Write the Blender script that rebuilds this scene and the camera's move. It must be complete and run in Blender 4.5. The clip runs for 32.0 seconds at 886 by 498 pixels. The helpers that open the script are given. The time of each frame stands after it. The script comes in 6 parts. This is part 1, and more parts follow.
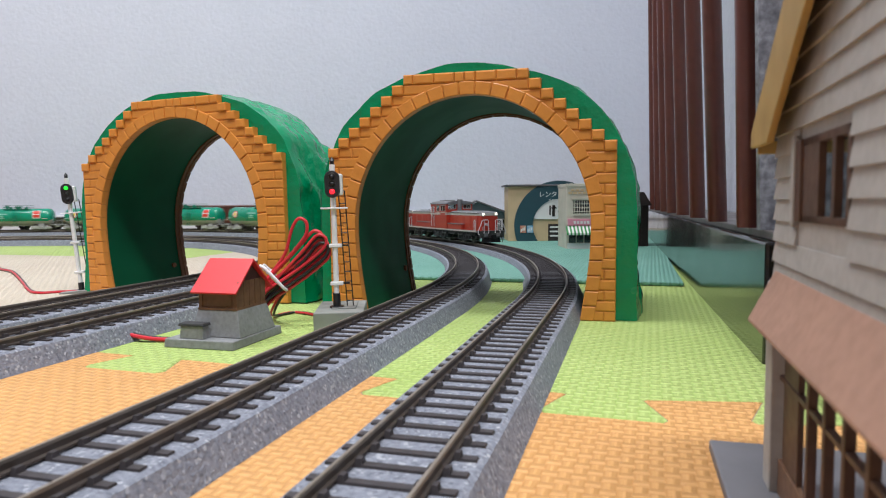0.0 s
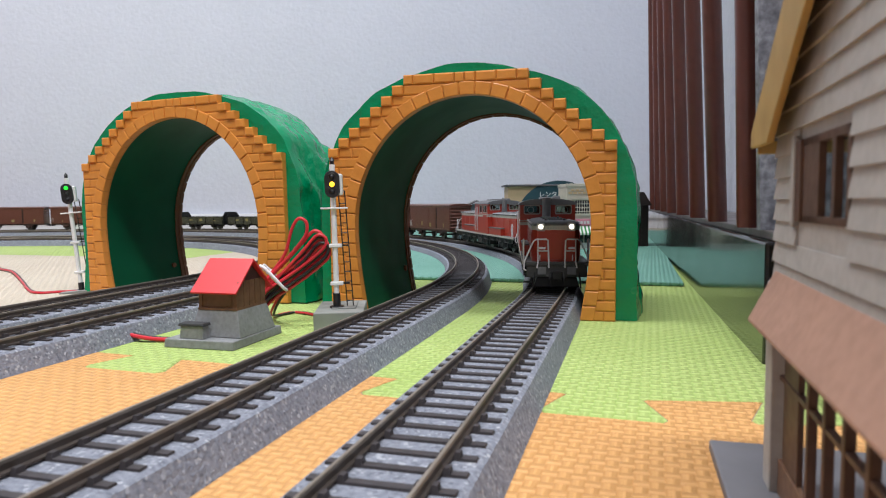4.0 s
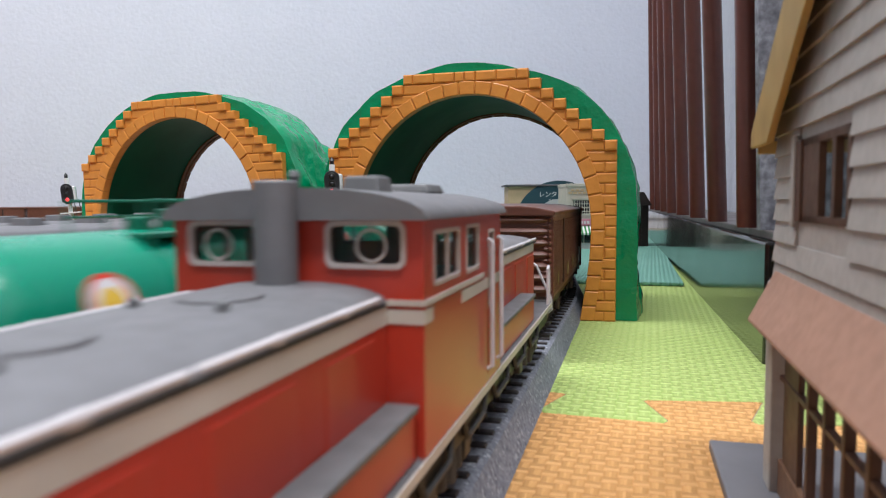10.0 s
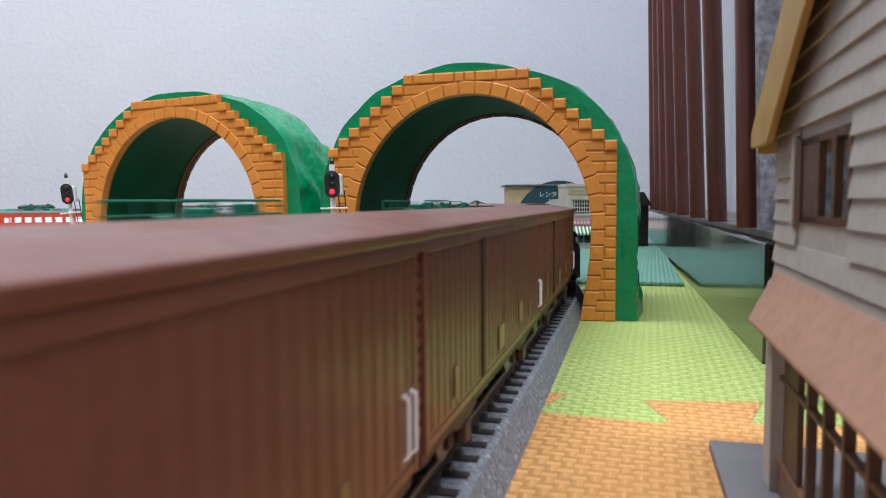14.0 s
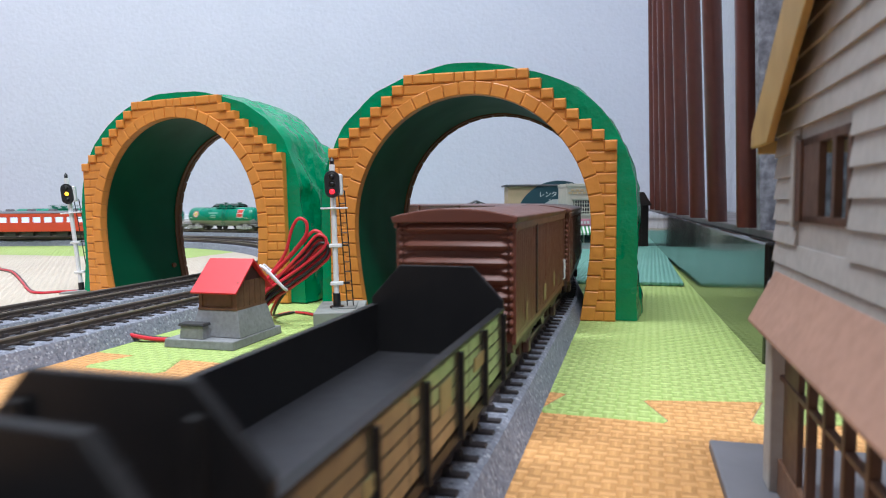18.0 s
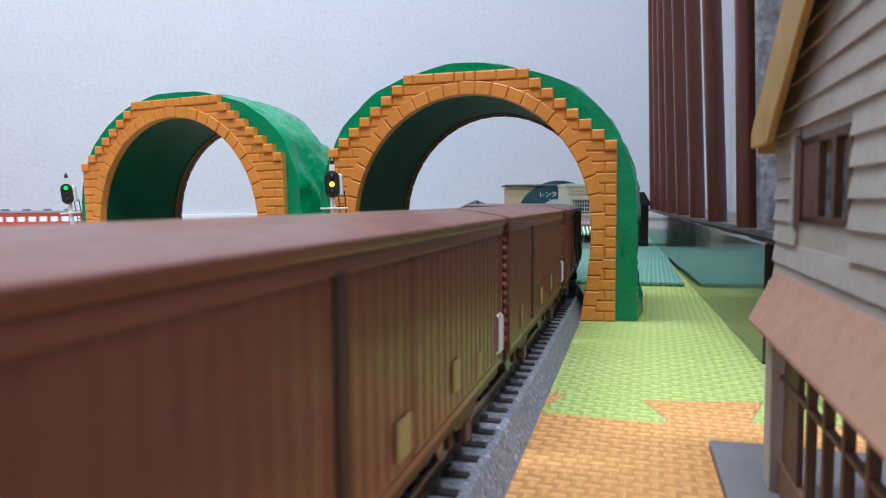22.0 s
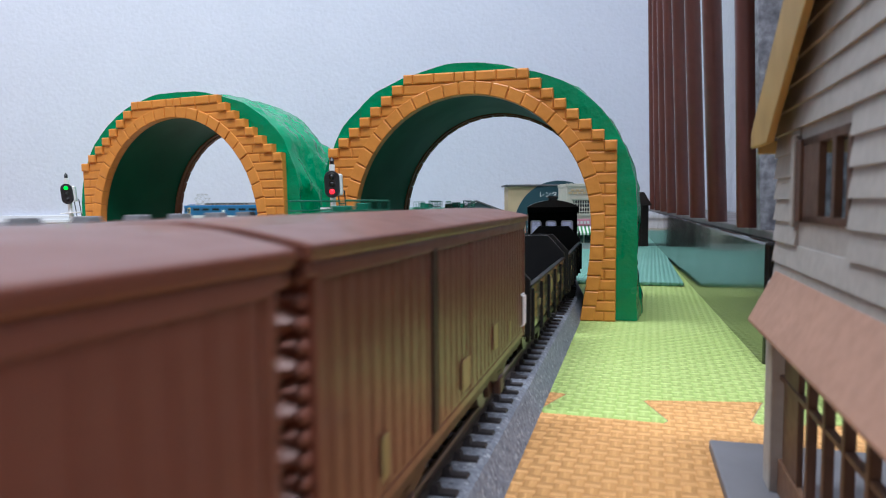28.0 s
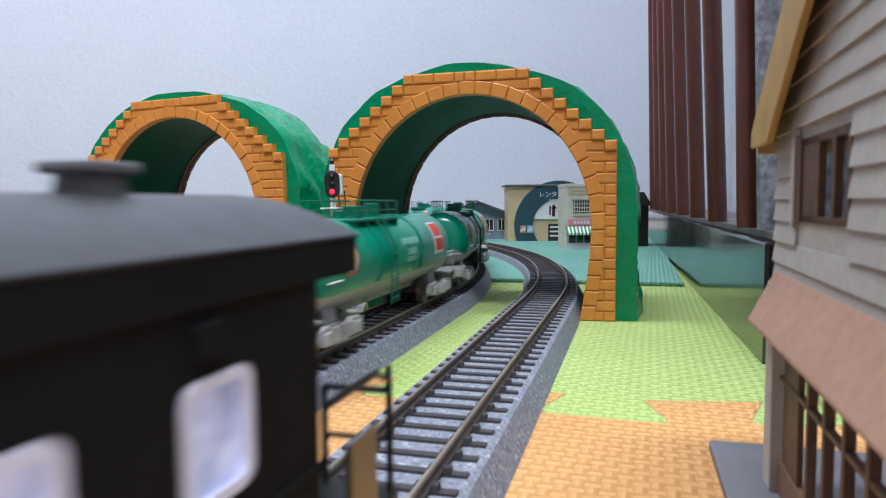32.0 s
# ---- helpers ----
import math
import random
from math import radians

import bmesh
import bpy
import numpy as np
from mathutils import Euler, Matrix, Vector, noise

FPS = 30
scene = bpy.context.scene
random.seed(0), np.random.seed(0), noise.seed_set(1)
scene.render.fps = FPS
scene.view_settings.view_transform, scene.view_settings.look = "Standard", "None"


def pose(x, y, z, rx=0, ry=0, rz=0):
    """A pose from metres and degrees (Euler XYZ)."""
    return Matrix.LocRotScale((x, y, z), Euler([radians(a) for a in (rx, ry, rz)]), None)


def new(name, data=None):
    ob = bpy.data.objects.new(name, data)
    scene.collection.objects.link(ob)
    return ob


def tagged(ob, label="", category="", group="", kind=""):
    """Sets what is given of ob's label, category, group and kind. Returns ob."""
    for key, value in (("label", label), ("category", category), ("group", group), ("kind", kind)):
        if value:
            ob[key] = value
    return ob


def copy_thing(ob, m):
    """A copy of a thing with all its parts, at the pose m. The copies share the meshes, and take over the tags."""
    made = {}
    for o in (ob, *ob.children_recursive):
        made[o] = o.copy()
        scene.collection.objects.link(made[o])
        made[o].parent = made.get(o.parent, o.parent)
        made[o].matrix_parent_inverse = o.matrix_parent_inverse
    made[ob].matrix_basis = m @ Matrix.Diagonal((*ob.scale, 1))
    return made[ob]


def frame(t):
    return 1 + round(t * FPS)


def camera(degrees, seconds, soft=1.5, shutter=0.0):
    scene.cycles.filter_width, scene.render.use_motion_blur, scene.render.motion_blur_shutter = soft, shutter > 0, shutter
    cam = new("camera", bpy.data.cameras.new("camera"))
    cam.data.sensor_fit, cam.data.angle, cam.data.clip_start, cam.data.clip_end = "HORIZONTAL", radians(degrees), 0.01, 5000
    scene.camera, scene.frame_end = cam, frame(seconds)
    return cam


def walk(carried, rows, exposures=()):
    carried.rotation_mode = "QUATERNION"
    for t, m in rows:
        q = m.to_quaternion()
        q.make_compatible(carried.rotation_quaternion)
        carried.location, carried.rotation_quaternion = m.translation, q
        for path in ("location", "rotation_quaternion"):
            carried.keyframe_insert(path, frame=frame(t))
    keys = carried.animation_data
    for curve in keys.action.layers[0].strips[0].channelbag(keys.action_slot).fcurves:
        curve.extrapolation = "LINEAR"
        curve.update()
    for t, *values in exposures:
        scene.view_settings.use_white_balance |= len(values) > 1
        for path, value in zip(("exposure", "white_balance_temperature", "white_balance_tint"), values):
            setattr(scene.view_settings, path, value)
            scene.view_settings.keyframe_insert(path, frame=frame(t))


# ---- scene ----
cam = camera(67.25, 32.0, 1.05, 0.5)
cam.data.dof.use_dof = True
cam.data.dof.focus_distance = 0.46
cam.data.dof.aperture_fstop = 46.0
EYE = pose(0, 0, 0.0575, 90 - 3.99, 0, 0)
EYE = EYE @ pose(0, 0, 0, 0, 0, -0.46)
walk(cam, [(0.0, EYE), (32.0, EYE)], [(0.0, -0.2, 6500, 9), (4.0, -0.18, 6500, 9), (9.0, -0.06, 6450, 9), (14.0, -0.05, 6400, 9),
                                            (17.0, -0.02, 6000, 8), (23.0, 0.0, 6000, 8), (28.0, -0.03, 5950, 8), (32.0, -0.03, 5950, 8)])

# ---- light: a lit room ----
world = bpy.data.worlds.new("world")
world.use_nodes = True
scene.world = world
world.node_tree.nodes["Background"].inputs[0].default_value = (0.75, 0.8, 1.0, 1)
world.node_tree.nodes["Background"].inputs[1].default_value = 0.35


def lamp(name, x, y, z, sx, sy, watts, colour):
    data = bpy.data.lights.new(name, "AREA")
    data.shape, data.size, data.size_y, data.energy, data.color = "RECTANGLE", sx, sy, watts, colour
    ob = new(name, data)
    ob.matrix_world = pose(x, y, z)
    tagged(ob, "white fluorescent tube lamp on the ceiling", "lamp", kind="structure")
    return ob


lamp("ceiling_lamp_1", 0.25, -0.7, 2.28, 1.25, 0.3, 72, (0.955, 0.985, 1.035))
lamp("ceiling_lamp_2", -0.75, 0.35, 2.28, 1.25, 0.3, 52, (0.955, 0.985, 1.035))

# ---- materials ----


def material(name, base, rough=0.5, metal=0.0, grain=0.0, grain_size=0.01, stain=0.0, stain_size=0.08,
             bump=0.0, bump_size=0.002, coat=0.0, second=None, emit=0.0, spec=0.5):
    """A surface with colour variation at two scales and fine relief; sizes in metres."""
    m = bpy.data.materials.new(name)
    m.use_nodes = True
    nt = m.node_tree
    n, link = nt.nodes, nt.links.new
    b = n["Principled BSDF"]
    b.inputs["Roughness"].default_value = rough
    b.inputs["Metallic"].default_value = metal
    b.inputs["Coat Weight"].default_value = coat
    b.inputs["Specular IOR Level"].default_value = spec
    b.inputs["Base Color"].default_value = (*base, 1)
    co = n.new("ShaderNodeTexCoord")
    colour = None
    dark = second or tuple(c * 0.5 for c in base)
    for amount, size, detail in ((stain, stain_size, 3), (grain, grain_size, 5)):
        if amount <= 0:
            continue
        tex = n.new("ShaderNodeTexNoise")
        tex.inputs["Scale"].default_value = 1 / size
        tex.inputs["Detail"].default_value = detail
        link(co.outputs["Object"], tex.inputs["Vector"])
        ramp = n.new("ShaderNodeMapRange")
        ramp.inputs["From Min"].default_value, ramp.inputs["From Max"].default_value = 0.38, 0.68
        ramp.inputs["To Min"].default_value, ramp.inputs["To Max"].default_value = 0.0, amount
        link(tex.outputs["Fac"], ramp.inputs["Value"])
        mix = n.new("ShaderNodeMix")
        mix.data_type = "RGBA"
        link(ramp.outputs["Result"], mix.inputs["Factor"])
        if colour is None:
            mix.inputs["A"].default_value = (*base, 1)
        else:
            link(colour, mix.inputs["A"])
        mix.inputs["B"].default_value = (*dark, 1)
        colour = mix.outputs["Result"]
        rr = n.new("ShaderNodeMapRange")
        rr.inputs["To Min"].default_value, rr.inputs["To Max"].default_value = max(rough - 0.06, 0.02), min(rough + 0.12, 1)
        link(tex.outputs["Fac"], rr.inputs["Value"])
        link(rr.outputs["Result"], b.inputs["Roughness"])
    if colour is not None:
        link(colour, b.inputs["Base Color"])
    if bump > 0:
        tex = n.new("ShaderNodeTexNoise")
        tex.inputs["Scale"].default_value = 1 / bump_size
        tex.inputs["Detail"].default_value = 4
        link(co.outputs["Object"], tex.inputs["Vector"])
        bp = n.new("ShaderNodeBump")
        bp.inputs["Strength"].default_value = min(bump, 1)
        bp.inputs["Distance"].default_value = bump_size * 0.4
        link(tex.outputs["Fac"], bp.inputs["Height"])
        link(bp.outputs["Normal"], b.inputs["Normal"])
    if emit > 0:
        b.inputs["Emission Color"].default_value = (*base, 1)
        b.inputs["Emission Strength"].default_value = emit
    return m


def foam_material(name, base, dark):
    """Foam play mat with a basket-weave relief, one stitch about 3 mm long."""
    m = material(name, base, 0.62, stain=0.4, stain_size=0.12, second=dark, spec=0.3)
    nt = m.node_tree
    n, link = nt.nodes, nt.links.new
    b = n["Principled BSDF"]
    co = n.new("ShaderNodeTexCoord")
    mp = n.new("ShaderNodeMapping")
    mp.inputs["Rotation"].default_value = (0, 0, radians(17.5))
    link(co.outputs["Object"], mp.inputs["Vector"])
    cell = 0.0031
    chk = n.new("ShaderNodeTexChecker")
    chk.inputs["Scale"].default_value = 1 / cell
    link(mp.outputs["Vector"], chk.inputs["Vector"])
    waves = []
    for way in ("X", "Y"):
        w = n.new("ShaderNodeTexWave")
        w.bands_direction, w.wave_profile = way, "SIN"
        w.inputs["Scale"].default_value = math.pi * 2 / cell / 20
        w.inputs["Phase Offset"].default_value = 0.0
        link(mp.outputs["Vector"], w.inputs["Vector"])
        waves.append(w)
    wv = n.new("ShaderNodeMix")
    link(chk.outputs["Fac"], wv.inputs["Factor"])
    link(waves[0].outputs["Fac"], wv.inputs["A"])
    link(waves[1].outputs["Fac"], wv.inputs["B"])
    bp = n.new("ShaderNodeBump")
    bp.inputs["Strength"].default_value = 0.9
    bp.inputs["Distance"].default_value = 0.0009
    link(wv.outputs["Result"], bp.inputs["Height"])
    link(bp.outputs["Normal"], b.inputs["Normal"])
    # groove shade of the weave is mixed into the colour, besides the bump
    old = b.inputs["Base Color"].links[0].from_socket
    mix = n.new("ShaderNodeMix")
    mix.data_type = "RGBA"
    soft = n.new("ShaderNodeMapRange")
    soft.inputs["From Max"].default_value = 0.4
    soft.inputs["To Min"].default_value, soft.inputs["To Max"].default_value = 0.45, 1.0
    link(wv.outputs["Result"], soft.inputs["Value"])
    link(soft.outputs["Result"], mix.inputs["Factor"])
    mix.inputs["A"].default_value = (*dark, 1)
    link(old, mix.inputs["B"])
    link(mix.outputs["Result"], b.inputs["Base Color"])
    return m


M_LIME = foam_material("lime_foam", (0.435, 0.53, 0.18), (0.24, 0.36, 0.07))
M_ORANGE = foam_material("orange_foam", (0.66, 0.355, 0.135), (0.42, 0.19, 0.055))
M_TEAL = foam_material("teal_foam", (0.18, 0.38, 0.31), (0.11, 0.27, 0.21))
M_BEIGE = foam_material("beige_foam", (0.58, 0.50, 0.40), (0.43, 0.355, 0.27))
M_FLOOR = material("floor_boards", (0.40, 0.28, 0.17), 0.45, stain=0.5, stain_size=0.2, grain=0.4, grain_size=0.02)
M_WALL = material("wallpaper", (0.60, 0.615, 0.69), 0.75, stain=0.16, stain_size=0.11, grain=0.22, grain_size=0.012,
                  second=(0.51, 0.525, 0.595), bump=0.3, bump_size=0.008)
# for walls out of view, made dark to cut the light they bounce
M_WALLB = material("unseen_wall_grey", (0.36, 0.36, 0.385), 0.85, stain=0.3, stain_size=0.15, grain=0.2, grain_size=0.01)
M_CEIL = material("ceiling_paint", (0.8, 0.8, 0.79), 0.8, grain=0.1, grain_size=0.05)
M_BASEB = material("baseboard_white", (0.72, 0.73, 0.76), 0.45, stain=0.2, stain_size=0.1)
M_PANEL = material("black_lacquer", (0.010, 0.009, 0.009), 0.12, coat=0.25, stain=0.3, stain_size=0.05, second=(0.02, 0.018, 0.016))
M_SLAT = material("red_brown_lacquer", (0.125, 0.034, 0.023), 0.30, stain=0.5, stain_size=0.05, grain=0.35, grain_size=0.004, second=(0.075, 0.020, 0.014), coat=0.25)
M_ROADBED = material("ballast_plastic", (0.225, 0.235, 0.275), 0.75, stain=0.25, stain_size=0.03, grain=0.9, grain_size=0.0013,
                     second=(0.13, 0.14, 0.175), bump=1.0, bump_size=0.0013)


def speckle(m, size, light, dark):
    """Single light and dark grains strewn over a material."""
    nt = m.node_tree
    n, link = nt.nodes, nt.links.new
    b = n["Principled BSDF"]
    co = n.new("ShaderNodeTexCoord")
    v = n.new("ShaderNodeTexVoronoi")
    v.inputs["Scale"].default_value = 1 / size
    link(co.outputs["Object"], v.inputs["Vector"])
    sep = n.new("ShaderNodeSeparateColor")
    link(v.outputs["Color"], sep.inputs["Color"])
    colour = b.inputs["Base Color"].links[0].from_socket
    for channel, tone in (("Red", light), ("Green", dark)):
        pick = n.new("ShaderNodeMapRange")
        pick.inputs["From Min"].default_value, pick.inputs["From Max"].default_value = 0.86, 0.97
        pick.inputs["To Max"].default_value = 0.6
        link(sep.outputs[channel], pick.inputs["Value"])
        mix = n.new("ShaderNodeMix")
        mix.data_type = "RGBA"
        link(pick.outputs["Result"], mix.inputs["Factor"])
        link(colour, mix.inputs["A"])
        mix.inputs["B"].default_value = (*tone, 1)
        colour = mix.outputs["Result"]
    link(colour, b.inputs["Base Color"])


speckle(M_ROADBED, 0.0008, (0.46, 0.47, 0.50), (0.07, 0.075, 0.10))
M_TIE = material("tie_plastic", (0.042, 0.035, 0.037), 0.55, grain=0.5, grain_size=0.004)
M_RAIL = material("nickel_rail", (0.29, 0.245, 0.20), 0.46, metal=0.5, stain=0.6, stain_size=0.03, second=(0.10, 0.085, 0.07))
M_RAILSIDE = material("rail_side", (0.085, 0.066, 0.055), 0.5, metal=0.3, stain=0.4, stain_size=0.02)
M_GREEN = material("green_plastic", (0.0, 0.245, 0.100), 0.20, spec=0.45, stain=0.3, stain_size=0.05, bump=0.45, bump_size=0.012)
# same plastic as the hill; the shade inside the tunnel is in this colour
M_GREEN_SHADE = material("green_plastic_inside_shade", (0.0, 0.078, 0.031), 0.5, spec=0.18, stain=0.4, stain_size=0.03)
# the portal's orange darkened to brown: shade on the far rim as colour
M_BRICKF = material("far_rim_shaded_plastic", (0.17, 0.065, 0.022), 0.5, stain=0.4, stain_size=0.02)
M_BRICK = material("orange_plastic", (0.70, 0.272, 0.046), 0.36, stain=0.25, stain_size=0.03, grain=0.25, grain_size=0.004,
                   second=(0.50, 0.165, 0.024), bump=0.2, bump_size=0.003)
M_BRICKJ = material("orange_plastic_joint", (0.56, 0.205, 0.032), 0.45, grain=0.3, grain_size=0.004)

# ---- mesh builder: millimetres in, metres out ----


class Geo:
    def __init__(self):
        self.v, self.f = [], []

    def add(self, vs, fs):
        k = len(self.v)
        self.v += [tuple(p) for p in vs]
        self.f += [tuple(i + k for i in q) for q in fs]
        return self

    def box(self, x0, x1, y0, y1, z0, z1, tx=0, ty=0):
        """A box; tx, ty: how far its top is drawn in on each side."""
        vs = [(x0, y0, z0), (x1, y0, z0), (x1, y1, z0), (x0, y1, z0),
              (x0 + tx, y0 + ty, z1), (x1 - tx, y0 + ty, z1), (x1 - tx, y1 - ty, z1), (x0 + tx, y1 - ty, z1)]
        return self.add(vs, [(3, 2, 1, 0), (4, 5, 6, 7), (0, 1, 5, 4), (1, 2, 6, 5), (2, 3, 7, 6), (3, 0, 4, 7)])

    def tube(self, pts, r, n=8, caps=True, r1=None):
        """A round bar along points."""
        P = [Vector(p) for p in pts]
        k, m = len(self.v), len(P)
        side = None
        for i, p in enumerate(P):
            d = (P[min(i + 1, m - 1)] - P[max(i - 1, 0)]).normalized()
            if side is None:
                side = d.orthogonal().normalized()
            side = (side - d * side.dot(d)).normalized()
            up = d.cross(side)
            rr = r if r1 is None else r + (r1 - r) * i / (m - 1)
            for j in range(n):
                a = 2 * math.pi * j / n
                self.v.append(tuple(p + side * (rr * math.cos(a)) + up * (rr * math.sin(a))))
        for i in range(m - 1):
            for j in range(n):
                self.f.append((k + i * n + j, k + i * n + (j + 1) % n, k + (i + 1) * n + (j + 1) % n, k + (i + 1) * n + j))
        if caps:
            self.f.append(tuple(k + j for j in reversed(range(n))))
            self.f.append(tuple(k + (m - 1) * n + j for j in range(n)))
        return self

    def prism(self, prof, axis, a, b):
        """A closed profile drawn along an axis from a to b. Profile counter-clockwise seen from +axis."""
        n = len(prof)
        put = {"x": lambda p, t: (t, p[0], p[1]), "y": lambda p, t: (p[0], t, p[1]), "z": lambda p, t: (p[0], p[1], t)}[axis]
        vs = [put(p, a) for p in prof] + [put(p, b) for p in prof]
        fs = [tuple(reversed(range(n))), tuple(range(n, 2 * n))]
        fs += [(i, (i + 1) % n, n + (i + 1) % n, n + i) for i in range(n)]
        if axis == "y":
            fs = [tuple(reversed(q)) for q in fs]
        return self.add(vs, fs)

    def ball(self, x, y, z, rx, ry=None, rz=None, n=10):
        ry, rz = ry or rx, rz or rx
        vs = [(x, y, z - rz)]
        m = max(n // 2, 3)
        for i in range(1, m):
            a = math.pi * i / m
            for j in range(n):
                c = 2 * math.pi * j / n
                vs.append((x + rx * math.sin(a) * math.cos(c), y + ry * math.sin(a) * math.sin(c), z - rz * math.cos(a)))
        vs.append((x, y, z + rz))
        t = len(vs) - 1
        fs = [(0, 1 + (j + 1) % n, 1 + j) for j in range(n)]
        for i in range(m - 2):
            fs += [(1 + i * n + j, 1 + i * n + (j + 1) % n, 1 + (i + 1) * n + (j + 1) % n, 1 + (i + 1) * n + j) for j in range(n)]
        fs += [(1 + (m - 2) * n + j, 1 + (m - 2) * n + (j + 1) % n, t) for j in range(n)]
        return self.add(vs, fs)

    def disc(self, x, y, z, r, depth, axis="y", n=20):
        d = {"y": (0, depth, 0), "x": (depth, 0, 0), "z": (0, 0, depth)}[axis]
        return self.tube([(x, y, z), (x + d[0], y + d[1], z + d[2])], r, n)

    def mesh(self, name):
        me = bpy.data.meshes.new(name)
        me.from_pydata([(a * 0.001, b * 0.001, c * 0.001) for a, b, c in self.v], [], self.f)
        me.update()
        return me


def thing(name, label, category, group="", geo=None, mat=None, kind="", bevel=0.0, smooth=False):
    """A top-level thing: an Empty, or a mesh where geo is given."""
    ob = new(name, geo.mesh(name) if geo else None)
    if geo:
        finish(ob, mat, bevel, smooth)
    return tagged(ob, label, category, group, kind)


def finish(ob, mat, bevel=0.0, smooth=False):
    if mat:
        ob.data.materials.append(mat)
    if bevel > 0:
        md = ob.modifiers.new("edge", "BEVEL")
        md.width, md.segments, md.limit_method, md.angle_limit = bevel * 0.001, 2, "ANGLE", radians(35)
    if smooth:
        for p in ob.data.polygons:
            p.use_smooth = True
        ob.data.set_sharp_from_angle(angle=radians(42))


def part(name, geo, mat, parent, label="", bevel=0.0, smooth=False):
    ob = new(name, geo.mesh(name))
    finish(ob, mat, bevel, smooth)
    ob.parent = parent
    if label:
        tagged(ob, label)
    return ob


def put(ob, x, y, z=0.0, rz=0.0):
    """Stand a thing at a place in millimetres, turned by rz degrees about the upright."""
    ob.matrix_basis = pose(x * 0.001, y * 0.001, z * 0.001, 0, 0, rz)
    return ob


# ---- the tracks' plan (millimetres): a straight side, a half circle to the left, a straight, a half circle ----
HEAD = radians(15.84)
DX, DY = math.sin(HEAD), math.cos(HEAD)
NX, NY = DY, -DX
ORIGIN = (-10.3, 117.9)
TIE_Z, RAIL_Z = 8.4, 11.2
TURN = radians(118.0)


def oval(off, start, radius, closing, length):
    """A closed track as runs (length, radius or 0): off from the outer track, where its bend starts, the radius of the bend
    and of its last part, the whole length."""
    runs = [(radius * TURN, radius), (closing * (math.pi - TURN), closing)]
    o, q, a = off, start, 0.0
    for n, r in runs:
        o, q, a = advance(o, q, a, n, r)
    back = (off - o) / 2
    far = (length - sum(n for n, _ in runs) - math.pi * back - start + q) / 2
    runs += [(far, 0.0), (math.pi * back, back), (start - q + far, 0.0)]
    return off, start, runs


def advance(o, q, a, n, r):
    """Go n along a run of radius r from a place and angle in the straight track's axes."""
    if r == 0.0:
        return o - n * math.sin(a), q + n * math.cos(a), a
    b = a + n / r
    return o + r * (math.cos(b) - math.cos(a)), q + r * (math.sin(b) - math.sin(a)), b


TRACKS = {1: oval(-230.0, 260.6, 425.0, 425.0, 3214.4), 2: oval(-178.0, 260.6, 482.0, 482.0, 4238.5),
          3: oval(-59.8, 218.0, 716.6, 400.0, 4779.0), 4: oval(0.0, 215.7, 776.4, 460.0, 5160.0)}


def perimeter(k):
    return sum(n for n, _ in TRACKS[k][2])


def track_point(k, s, side=0.0):
    """Place and heading (radians to the right of +y) at s along track k; side: millimetres to the right."""
    off, start, runs = TRACKS[k]
    s = (s - start) % perimeter(k)
    o, q, a = off, start, 0.0
    for n, r in runs:
        if s <= n:
            break
        o, q, a = advance(o, q, a, n, r)
        s -= n
    o, q, a = advance(o, q, a, min(s, n), r)
    o, q = o + side * math.cos(a), q + side * math.sin(a)
    return ORIGIN[0] + DX * q + NX * o, ORIGIN[1] + DY * q + NY * o, HEAD - a


def axes(o, q):
    """From the straight track's axes (right, along) to the plan."""
    return ORIGIN[0] + DX * q + NX * o, ORIGIN[1] + DY * q + NY * o


# ---- the room ----
def room():
    def slab(name, x0, x1, y0, y1, z0, z1, mat):
        return thing(name, "", "", "", Geo().box(x0, x1, y0, y1, z0, z1), mat, "structure")
    slab("floor", -2700, 1600, -2200, 1560, -60, -0.4, M_FLOOR)
    slab("ceiling", -2700, 1600, -2200, 1560, 2330, 2400, M_CEIL)
    tagged(slab("wall_north", -2700, 700, 1430, 1550, -10, 2330, M_WALL), "pale blue-grey textured wallpaper wall behind the railway", "wall")
    # unseen walls added to close the room, darker than the wallpaper
    slab("wall_west", -2800, -2700, -2200, 1560, -10, 2330, M_WALLB)
    slab("wall_south", -2700, 1600, -2300, -2200, -10, 2330, M_WALLB)
    # the near side wall, behind the slatted screen
    g = Geo()
    g.add([(1500, -2200, -10), (1500, 60, -10), (160, 60, -10), (472, 1430, -10), (1600, 1430, -10), (1600, -2200, -10),
           (1500, -2200, 2330), (1500, 60, 2330), (160, 60, 2330), (472, 1430, 2330), (1600, 1430, 2330), (1600, -2200, 2330)],
          [(0, 1, 7, 6), (1, 2, 8, 7), (2, 3, 9, 8), (3, 4, 10, 9), (4, 5, 11, 10), (5, 0, 6, 11), (5, 4, 3, 2, 1, 0), (6, 7, 8, 9, 10, 11)])
    thing("wall_east", "grey textured wallpaper wall behind the brown slatted screen", "wall", "", g, M_WALL, "structure")
    g = Geo().box(-2700, 450, 1420, 1430, -10, 37).box(-2700, 450, 1416, 1420, 21, 28.5)
    thing("baseboard", "white painted baseboard along the wall", "baseboard", "", g, M_BASEB, "structure", 1.0)


room()


